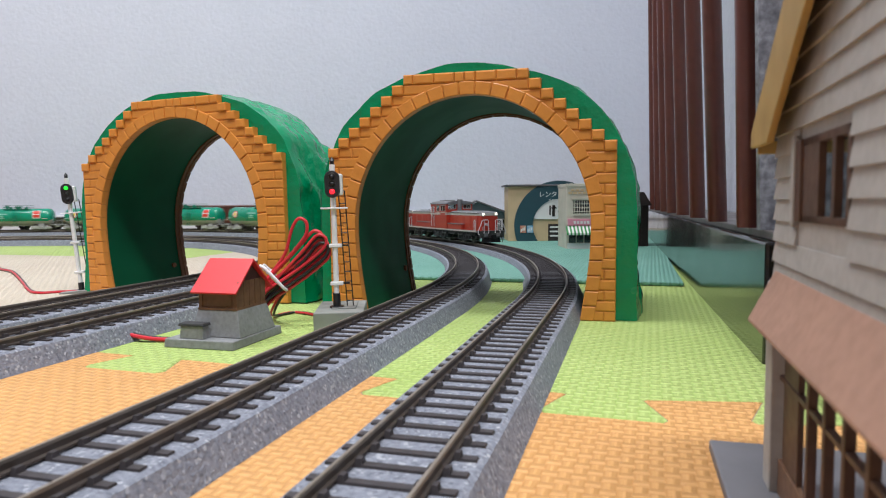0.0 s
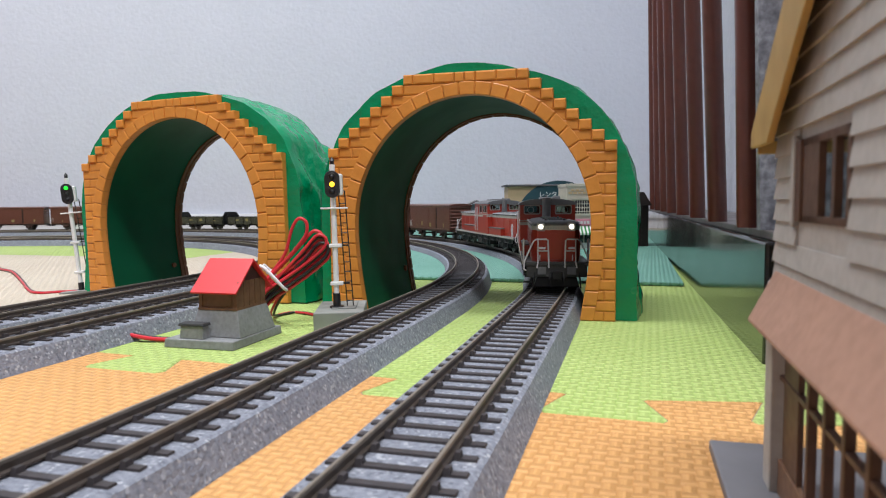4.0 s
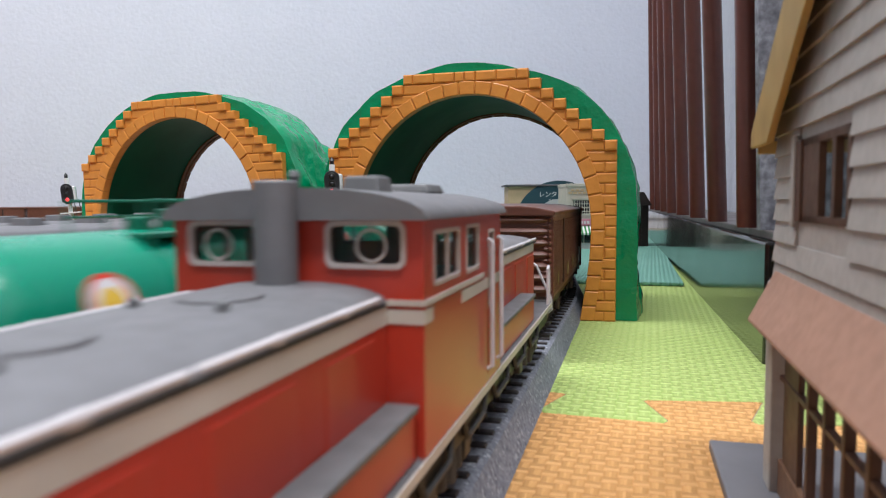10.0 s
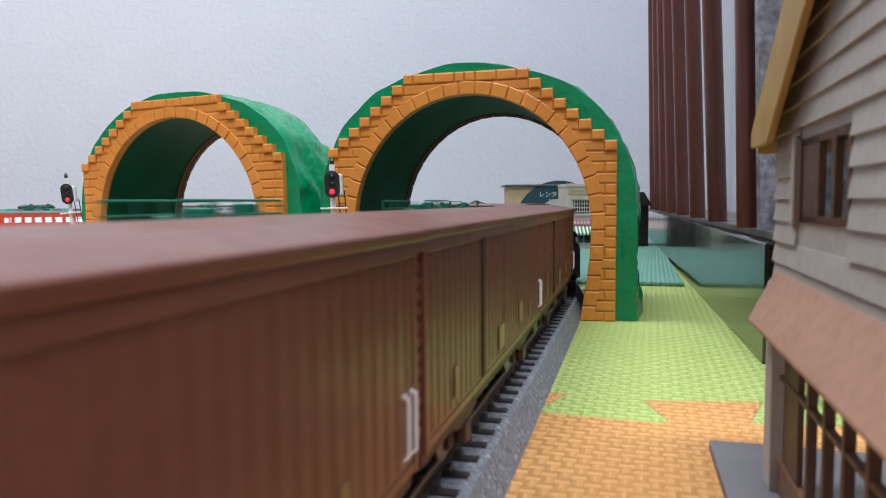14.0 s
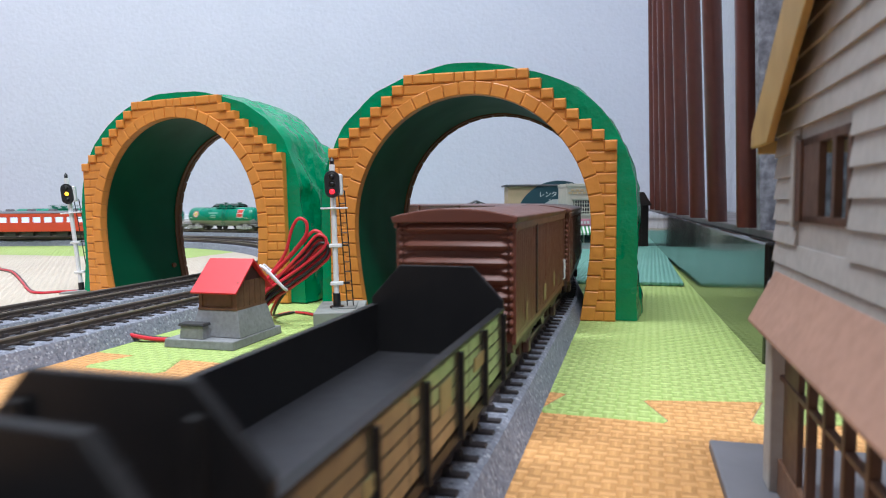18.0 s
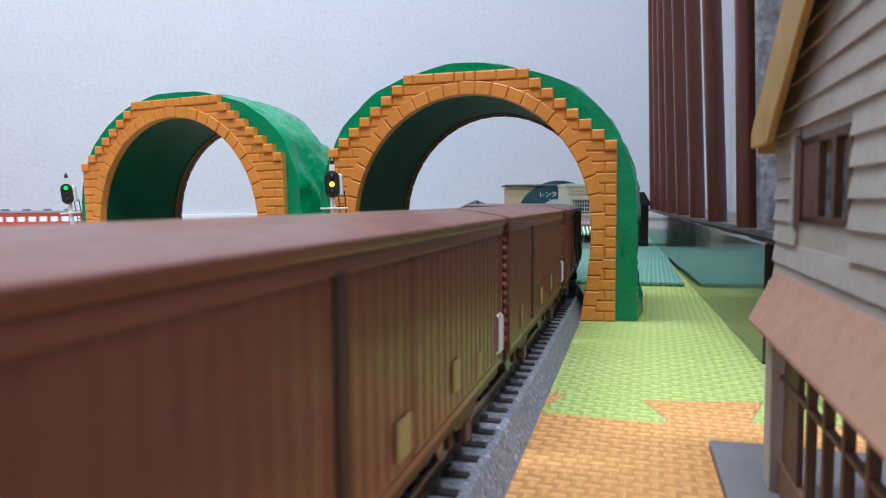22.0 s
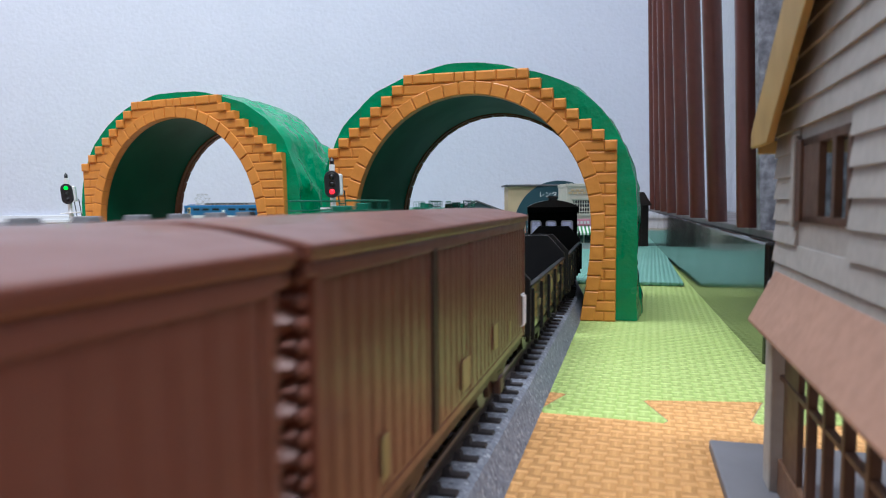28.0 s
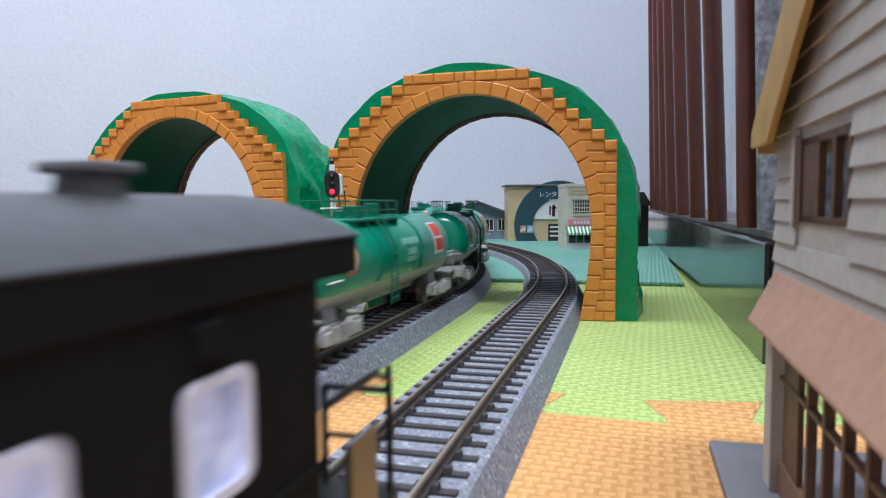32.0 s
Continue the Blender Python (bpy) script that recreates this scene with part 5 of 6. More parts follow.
def caboose():
    car = thing("brake_van", "black brake van with lit windows and open end platforms", "brake van", "wagons of the goods train")
    W, Z0, Z1 = 15.2, 12.0, 39.6
    A, B = 19.3, -19.3

    def wall(axis, at, lo, hi, holes, name):
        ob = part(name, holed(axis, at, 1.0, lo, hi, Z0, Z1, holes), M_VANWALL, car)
        e = math.copysign(1.0, at)
        for h in holes:
            pts = rounded(h[0] + 0.2, h[1] - 0.2, h[2] + 0.2, h[3] - 0.2, 0.9)
            a, b = sorted((at - e * 0.75, at - e * 0.5))
            q = Geo().prism(pts if axis == "x" else list(reversed(pts)), axis, a, b)
            w = part("window", q, M_LITB, ob, "window lit white from inside")
            part("window_frame", window_ring(axis, at - e * 0.4, at + e * 0.2, h[0] - 0.3, h[1] + 0.3, h[2] - 0.3, h[3] + 0.3, 0.85, 1.5), M_FRAMEL, ob, "pale window frame with a faint added glow")
        return ob
    for s in (-1, 1):
        wall("x", s * W, B, A, [(-8.0, -0.6, 26.2, 34.6), (8.8, 17.6, 25.2, 34.9)] if s < 0 else [(0.6, 8.0, 26.2, 34.6), (-17.6, -8.8, 25.2, 34.9)], "side_wall")
        for k in range(2):
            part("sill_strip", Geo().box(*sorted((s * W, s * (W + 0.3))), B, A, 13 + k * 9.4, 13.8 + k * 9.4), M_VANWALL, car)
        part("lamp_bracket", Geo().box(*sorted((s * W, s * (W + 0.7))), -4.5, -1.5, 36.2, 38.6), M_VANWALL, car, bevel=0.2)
        bars_on_side(car, s * (W + 0.05), [(-7, 0, 17, 19), (6, 10, 17, 18.5)], M_GREYD)
    for e in (A, B):
        wall("y", e, -W + 1.0, W - 1.0, [(7.2, 13.3, 25.1, 34.4), (-2.1, 4.0, 26.6, 34.2), (-12.3, -5.5, 24.1, 34.3)], "end_wall")
    n = 14
    top = [(15.7 * (1 - 2 * i / n), 43.2 + 4.1 * (1 - (1 - 2 * i / n) ** 2)) for i in range(n + 1)]
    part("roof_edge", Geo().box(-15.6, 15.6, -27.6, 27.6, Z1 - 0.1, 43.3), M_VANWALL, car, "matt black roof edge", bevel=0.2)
    part("roof", Geo().prism([(-15.7, 42.9), (15.7, 42.9)] + top, "y", 27.8, -27.8), M_ROOFB, car, "black curved roof over the platforms", smooth=True)
    for y, w, l in ((22, 2.6, 2.6), (-10, 2.0, 2.4)):
        part("roof_vent", Geo().box(-w, w, y - l, y + l, 46.8, 49.2, 0.4, 0.4).box(-w - 0.6, w + 0.6, y - l - 0.6, y + l + 0.6, 48.8, 49.8), M_GREYD, car, "grey roof ventilator", bevel=0.3)
    part("deck", Geo().box(-W, W, -40, 40, 9.4, 12.0), M_BLACK, car, bevel=0.3)
    for e in (-1, 1):
        for x in (-W + 0.8, -6.0, 6.0, W - 0.8):
            part("platform_post", Geo().tube([(x, e * 39, 12), (x, e * 39, 24 if abs(x) < 10 else 27)], 0.42, 6), M_BLACK, car)
        part("platform_rail", Geo().tube([(-W + 0.8, e * 39, 24), (-6, e * 39, 24)], 0.42, 6).tube([(W - 0.8, e * 39, 24), (6, e * 39, 24)], 0.42, 6).tube([(-W + .8, e * 39, 18), (-6, e * 39, 18)], 0.35, 6).tube([(W - .8, e * 39, 18), (6, e * 39, 18)], 0.35, 6), M_BLACK, car)
        for s in (-1, 1):
            part("side_gate", Geo().box(*sorted((s * (W - 0.6), s * W)), *sorted((e * 26, e * 33)), 12, 22), M_WOODB, car)
            part("grab_iron", Geo().tube([(s * (W + 0.4), e * 36, 13), (s * (W + 0.4), e * 36, 26), (s * (W + 0.4), e * 32, 28), (s * (W + .4), e * 20, 28)], 0.4, 6), M_BLACK, car)
            for k in range(2):
                part("step", Geo().box(*sorted((s * (W - 2), s * (W + 1))), *sorted((e * 30, e * 38)), 3.5 + 3.4 * k, 4.2 + 3.4 * k), M_BLACK, car)
        part("tail_lamp", Geo().box(*sorted((-e * (W - 4.2), -e * (W - 0.9))), min(e * 39.3, e * 40.6), max(e * 39.3, e * 40.6), 19, 22), M_WHITE, car, "white tail lamp", bevel=0.4)
        part("corner_plate", Geo().box(*sorted((-e * (W - 4.4), -e * W)), *sorted((e * 38.2, e * 39.2)), 5, 19), M_BLACK, car, bevel=0.2)
        coupler(car, e * 39.5, e)
    for s in (-1, 1):
        part("sill", Geo().box(*sorted((s * (W - 1.4), s * (W - 0.2))), -39, 39, 7.2, 9.4), M_BLACK, car)
        for y in (-20, 20):
            part("spring", Geo().prism([(y - 9, 7.6), (y, 5.8), (y + 9, 7.6), (y + 9, 8.6), (y, 8.0), (y - 9, 8.6)], "x", *sorted((s * 12.7, s * 14.0))), M_BLACK, car)
            part("axle_box", Geo().box(*sorted((s * 12.6, s * 14.4)), y - 2, y + 2, 3.8, 7.4), M_BLACK, car, bevel=0.4)
    wheels(car, (-20, 20))
    return car


def diesel():
    """Centre-cab diesel: hood ends at +-106.5, cab from 27 to -22."""
    car = thing("diesel_locomotive", "red and grey centre-cab diesel locomotive with white handrails", "locomotive", "double-headed diesel locomotives")
    HWD, HZ = 12.8, 35.0
    part("deck", Geo().box(-17.6, 17.6, -110, 110, 12.2, 14.4), M_GREYD, car, "grey running board", bevel=0.3)
    for s in (-1, 1):
        part("deck_edge", Geo().box(*sorted((s * 17.6, s * 17.9)), -108, 108, 12.9, 14.3), M_CREAM, car, "cream stripe along the running board")
        part("side_sill", Geo().box(*sorted((s * 15.5, s * 16.6)), -104, 104, 8.6, 12.2), M_BLACK, car)
        for k in range(8):
            y = -80 + k * 23
            part("sill_pipe", Geo().tube([(s * 17.0, y, 12.2), (s * 17.2, y + 2, 9.0), (s * 17.2, y + 14, 9.0), (s * 17.0, y + 16, 12.2)], 0.5, 6), M_DARKFRAME, car)

    def hood(y0, y1, name):
        lo, hi = min(y0, y1), max(y0, y1)
        end = y0  # the outer end
        out = 1 if y0 > y1 else -1
        def plan(inset):
            w, y_out, y_in = HWD - inset, end - out * inset, y1
            pts = [(w, y_in), (w, y_out - out * 5.6), (w - 0.35, y_out - out * 4.7), (w - 2.2, y_out - out * 0.7), (w - 2.9, y_out)]
            pts += [(-x, yy) for x, yy in reversed(pts)]
            return pts if out > 0 else list(reversed(pts))

        def stack(levels):
            g = Geo()
            n = 10
            for z, inset in levels:
                g.v += [(x, yy, z) for x, yy in plan(inset)]
            for i in range(len(levels) - 1):
                g.f += [(i * n + j, i * n + (j + 1) % n, (i + 1) * n + (j + 1) % n, (i + 1) * n + j) for j in range(n)]
            g.f += [tuple(reversed(range(n))), tuple((len(levels) - 1) * n + j for j in range(n))]
            return g
        h = part(name, stack([(14.4, 0.0), (31.2, 0.0)]), M_RED, car, "red painted hood", smooth=True)
        part("stripe", stack([(31.2, -0.12), (33.6, -0.12)]), M_CREAM, h, "cream stripe", smooth=True)
        part("hood_top", stack([(33.6, -0.2), (34.3, 0.1), (34.9, 0.8), (35.5, 2.4), (36.0, 5.0), (36.3, 8.5)]), M_GREY, h, "grey hood roof", smooth=True)
        for k in range(3):
            y = lo + (hi - lo) * (0.2 + 0.3 * k)
            part("hatch", Geo().tube([(0, y, 36.0), (0, y, 36.7)], 4.6, 20), M_GREY, h, bevel=0.25)
            part("lifting_eye", Geo().ball(-5, y + 7, 36.6, 0.8, n=6).ball(5, y + 7, 36.6, 0.8, n=6), M_GREYD, h)
        for s in (-1, 1):
            a, b = lo + 3, hi - 7 if out > 0 else hi - 3
            m = (a + b) / 2
            part("rain_strip", Geo().box(*sorted((s * (HWD - 0.1), s * (HWD + 0.35))), lo + 1, hi - 1, 33.6, 34.1), M_DARKFRAME, h)
            for y0, y1 in ((a, m - 0.6), (m + 0.6, b)):
                x = s * (HWD + 0.35)
                part("hood_rail", Geo().tube([(x - s * 0.8, y0, 34.5), (x, y0 + 0.8, 34.8), (x, y1 - 0.8, 34.8), (x - s * 0.8, y1, 34.5)], 0.42, 6), M_RAILW, h, "white handrail along the hood")
                for q in (0.3, 0.7):
                    part("rail_stanchion", Geo().ball(x, y0 + (y1 - y0) * q, 34.7, 0.62, 0.7, 0.62, 8), M_RAILW, h)
            for k in range(4):
                y = lo + (hi - lo) * (0.14 + 0.24 * k)
                part("louvre_door", Geo().box(*sorted((s * (HWD - 0.2), s * (HWD + 0.22))), y - 6.5, y + 6.5, 17, 30.2), M_RED, h, bevel=0.2)
            # headlights in grey surrounds
            part("headlight_housing", Geo().box(s * 8.1 - 2.2, s * 8.1 + 2.2, *sorted((end - out * 0.9, end + out * 0.6)), 30.6, 35.0), M_LGREY, h, "pale grey headlight surround", bevel=0.6)
            part("headlight", Geo().disc(s * 8.1, end + out * 0.2, 33.0, 1.3, out * 0.8, "y", 20), M_LAMP if name == "front_hood" else M_GLASSG, h, "lit warm headlight" if name == "front_hood" else "unlit headlight")
            part("handrail", Geo().tube([(s * 8.6, end + out * 0.3, 15), (s * 8.6, end + out * 0.9, 16), (s * 8.6, end + out * 0.9, 18)], 0.3, 5), M_WHITE, h)
        bars_y = end + out * 0.16
        for k in range(7):
            x = -4.2 + k * 1.4
            part("lettering", Geo().box(x - 0.45, x + 0.45, *sorted((bars_y, bars_y + out * 0.12)), 31.7, 33.1), M_LGREY, h)
        part("end_door", Geo().box(-3.2, 3.2, *sorted((end, end + out * 0.3)), 15.5, 29.5), M_RED, h, bevel=0.15)
        return h
    hood(106.5, 27.0, "front_hood")
    hood(-106.5, -22.0, "rear_hood")
    # side tanks beside the hoods
    for s in (-1, 1):
        for y0, y1 in ((28, 68), (-22, -75)):
            lo, hi = sorted((y0, y1))
            part("side_tank", Geo().box(*sorted((s * 12.8, s * 16.8)), lo, hi, 14.4, 20.6), M_RED, car, "red side tank", bevel=0.3)
            part("side_tank_top", Geo().box(*sorted((s * 12.9, s * 17.2)), lo - 0.3, hi + 0.3, 20.6, 21.5), M_GREYD, car, "grey walkway on the tank", bevel=0.2)
    # cab
    CW, C0, C1, CZ = 17.7, -22.0, 27.0, 44.5
    t = 0.9
    cab = part("cab", Geo().box(-CW + 1, CW - 1, C0 + 1, C1 - 1, 14.4, 15.6), M_DARKFRAME, car, "dark cab floor", bevel=0.3)
    for y in (19.0, -18.0):
        part("control_desk", Geo().box(-14.5, 14.5, y, y + 5.5, 15.6, 34.5, 0.2, 0.5), M_GREEND, cab, "dark grey-green control desk", bevel=0.4)
    part("cab_seat", Geo().box(-12, -6, 4, 9, 15.6, 27).box(-12, -6, 2.5, 4, 15.6, 33), M_DARKFRAME, cab, bevel=0.4)
    for s in (-1, 1):
        x = s * CW
        holes = [(9.6, 22.6, 35.9, 42.5), (-3.2, 5.2, 35.7, 42.6), (-15.8, -11.2, 28.0, 41.2)]
        side = part("cab_side", holed("x", x, t, C0, C1, 14.4, CZ, holes), M_RED, cab, "red cab side")
        for i, h in enumerate(holes):
            part("window", Geo().box(*sorted((x - s * 0.45, x - s * 0.65)), *h), M_CLEAR, cab, "glazed cab window")
            part("window_frame", window_ring("x", x - s * 0.4, x + s * 0.15, h[0] - 0.35, h[1] + 0.35, h[2] - 0.35, h[3] + 0.35, 0.6, 0.7), M_WINFRAME, cab, "dull grey window frame")
            if i == 0:
                part("window_bar", Geo().box(*sorted((x + s * 0.05, x - s * 0.4)), 15.2, 15.9, h[2], h[3]), M_WINFRAME, cab)
        part("stripe", Geo().box(*sorted((x, x + s * 0.3)), -6.5, C1, 33.6, 34.3), M_CREAM, cab, "thin cream stripe")
        part("stripe", Geo().box(*sorted((x, x + s * 0.15)), 23.5, C1, 31.3, 33.1), M_CREAM, cab, "cream stripe")
        part("stripe", Geo().box(*sorted((x, x + s * 0.15)), C0, 8.4, 31.3, 33.1), M_CREAM, cab, "cream stripe")
        part("cab_door", Geo().box(*sorted((x, x + s * 0.18)), -16.6, -10.4, 16.0, 27.2), M_RED, cab, "red cab door", bevel=0.1)
        for y in (-9.6, -18.0):
            part("grab_rail", Geo().tube([(x + s * 0.2, y, 17), (x + s * 1.0, y, 17.5), (x + s * 1.0, y, 39.4), (x + s * 0.2, y, 40)], 0.42, 6), M_RAILW, cab, "white grab rail beside the cab door")
    for e, y in ((1, C1), (-1, C0)):
        holes = [(-15.0, -5.2, 38.6, 43.6), (5.2, 15.0, 38.6, 43.6)]
        part("cab_end", holed("y", y, t, -CW + t, CW - t, 14.4, CZ + 1.0, holes), M_RED, cab, "red cab end")
        for a, b, z0, z1 in holes:
            part("window", Geo().box(a, b, *sorted((y - e * 0.45, y - e * 0.65)), z0, z1), M_CLEAR, cab, "glazed cab window")
            part("window_frame", window_ring("y", y - e * 0.4, y + e * 0.35, a - 0.5, b + 0.5, z0 - 0.5, z1 + 0.5, 0.62, 1.2), M_WINFRAME, cab, "pale grey window frame")
            c = 10.9 if a > 0 else -10.9
            pts = [(c + 2.0 * math.cos(q * math.pi / 10), y + e * 0.1, 41.0 + 2.0 * math.sin(q * math.pi / 10)) for q in range(21)]
            part("clear_view_screen", Geo().tube(pts, 0.21, 6, False), M_WINFRAME, cab, "round clear-view screen ring")
        for s in (-1, 1):
            part("stripe", Geo().box(*sorted((s * 12.9, s * CW)), *sorted((y, y + e * 0.3)), 33.6, 34.3), M_CREAM, cab, "thin cream stripe")
            part("stripe", Geo().box(*sorted((s * 12.9, s * CW)), *sorted((y, y + e * 0.15)), 31.3, 33.1), M_CREAM, cab, "cream stripe")
        part("exhaust_stack", Geo().tube([(0.9, y + e * 2.6, 35.6), (0.9, y + e * 2.6, 49.2)], 2.7, 20), M_GREY, cab, "grey exhaust stack", bevel=0.3, smooth=True)
    n = 14
    prof = [(-CW - 0.9, CZ - 0.3), (CW + 0.9, CZ - 0.3)] + [((CW + 0.9) * math.cos(math.pi * i / n), CZ + 0.15 + 3.7 * math.sin(math.pi * i / n)) for i in range(n + 1)]
    part("cab_roof", Geo().prism(prof, "y", C1 + 1.6, C0 - 1.6), M_GREY, cab, "grey curved cab roof", smooth=True)
    part("roof_box", Geo().box(-9, -3, 13, 19, CZ + 3.0, CZ + 5.6, 0.5, 0.5), M_GREYD, cab, bevel=0.4)
    part("roof_box", Geo().box(-9, 4, -14, -4, CZ + 3.4, CZ + 5.0, 0.6, 0.6), M_GREYD, cab, bevel=0.4)
    part("whistle", Geo().tube([(0.9, 24.5, CZ + 3.6), (0.9, 24.5, CZ + 5.2)], 0.7, 8).ball(0.9, 24.5, CZ + 5.4, 0.9, n=8), M_GREYD, cab)
    # ends: beams, handrails, steps, hoses
    for e in (-1, 1):
        y = e * 110
        part("buffer_beam", Geo().box(-15.8, 15.8, *sorted((y, y + e * 2.2)), 6.5, 13.6), M_DARKFRAME, car, "dark grey buffer beam", bevel=0.4)
        part("snow_plough", Geo().box(-12, 12, *sorted((y - e * 1, y + e * 1.5)), 1.2, 6.5, 1.5, 0), M_BLACK, car, "black snow plough", bevel=0.5)
        part("end_deck", Geo().prism([(-16.6, 12.6), (16.6, 12.6), (16.6, 14.4), (-16.6, 14.4)], "y", y + e * 2.6, y - e * 3), M_DARKFRAME, car, bevel=0.3)
        for s in (-1, 1):
            q = y + e * 2.6
            part("end_handrail", Geo().tube([(s * 4.2, q, 11.5), (s * 4.2, q, 15), (s * 4.6, q, 26.0), (s * 5.4, q, 26.6), (s * 10.6, q, 26.6), (s * 12.2, q, 25.6), (s * 17.0, q, 14.8), (s * 17.2, q + e * 0.2, 11.0), (s * 16.0, q + e * 0.8, 10.2)], 0.45, 6), M_RAILW, car, "white bent handrail")
            part("end_handrail", Geo().tube([(s * 9.8, q, 26.6), (s * 9.8, q, 14.4), (s * 10.4, q + e * 0.6, 11.5)], 0.38, 6).tube([(s * 4.4, q, 20.5), (s * 9.8, q, 20.5)], 0.38, 6), M_RAILW, car, "white handrail upright")
            part("shunter_step", Geo().box(*sorted((s * 6.0, s * 9.4)), *sorted((q, q + e * 2.2)), 21.5, 22.6), M_RAILW, car, "white flag bracket", bevel=0.2)
            part("corner_rail", Geo().tube([(s * 17.2, y - e * 8, 14.4), (s * 17.2, y - e * 8, 25.5), (s * 17.2, y - e * 6.2, 26.2), (s * 17.2, y - e * 5.0, 25.5), (s * 17.2, y - e * 4.6, 14.4)], 0.45, 6), M_RAILW, car, "white corner rail")
            part("hose", Geo().tube([(s * 3.4, y + e * 2.2, 9), (s * 3.8, y + e * 4.4, 6), (s * 3.2, y + e * 4.8, 1.5)], 0.42, 6), M_BLACK, car, "black hanging brake hose")
            part("hose", Geo().tube([(s * 11.5, y + e * 2.2, 9), (s * 12.0, y + e * 4.0, 5), (s * 12.4, y + e * 4.0, 1.0)], 0.42, 6), M_BLACK, car, "black hanging brake hose")
            part("jumper_box", Geo().box(*sorted((s * 5.5, s * 10)), *sorted((y + e * 2, y + e * 3.2)), 8.0, 12.2), M_GREYD, car, bevel=0.4)
            for k in range(2):
                part("step", Geo().box(*sorted((s * 13.5, s * 17.4)), *sorted((y - e * 4, y - e * 1)), 3.2 + k * 4, 4.0 + k * 4), M_DARKFRAME, car)
        coupler(car, y + e * 1.5, e, 8.0)
    part("underframe", Geo().box(-12, 12, -100, 100, 8.5, 12.4), M_BLACK, car)
    part("fuel_tank", Geo().box(-14.5, 14.5, -24, 24, 3.4, 10.5, 1.0, 0.5), M_DARKFRAME, car, bevel=0.6)
    for y in (72, -72, 8):
        bogie(car, y, 13.5 if y != 8 else 10, M_DARKFRAME, 14.5)
    return car

M_GREYM = material("dusty_roof_grey", (0.14, 0.137, 0.135), 0.6, stain=0.5, stain_size=0.02, grain=0.4, grain_size=0.003, second=(0.08, 0.077, 0.074))


def pantograph(parent, y, z, h):
    """A diamond pantograph on its base frame."""
    p = part("pantograph", Geo().box(-9, 9, y - 8, y - 7, z + 1.4, z + 2.2).box(-9, 9, y + 7, y + 8, z + 1.4, z + 2.2).box(-8.5, -7.6, y - 8, y + 8, z + 1.4, z + 2.2).box(7.6, 8.5, y - 8, y + 8, z + 1.4, z + 2.2), M_SILVER, parent, "raised diamond pantograph")
    zm, zt = z + 2 + (h - z) * 0.48, h
    for s in (-1, 1):
        for e in (-1, 1):
            part("pantograph_arm", Geo().tube([(s * 7.6, y + e * 3, z + 2), (s * 5.6, y + e * 13, zm)], 0.42, 6).tube([(s * 5.6, y + e * 13, zm), (s * 4.2, y + e * 2.2, zt)], 0.36, 6), M_SILVER, p)
    for e in (-1, 1):
        part("pantograph_brace", Geo().tube([(-5.6, y + e * 13, zm), (5.6, y + e * 13, zm)], 0.36, 6).tube([(-7.6, y + e * 3, z + 2), (5.6, y + e * 13, zm)], 0.28, 5).tube([(-5.6, y + e * 13, zm), (4.2, y + e * 2.2, zt)], 0.25, 5), M_SILVER, p)
        part("contact_shoe", Geo().tube([(-10.5, y + e * 2.2, zt - 1.6), (-8.2, y + e * 2.2, zt + 0.5), (8.2, y + e * 2.2, zt + 0.5), (10.5, y + e * 2.2, zt - 1.6)], 0.5, 6), M_SILVER, p)
        for s in (-1, 1):
            part("insulator", Geo().tube([(s * 8, y + e * 7.5, z - 0.4), (s * 8, y + e * 7.5, z + 1.6)], 1.1, 10), M_WHITE, p, "white insulator")


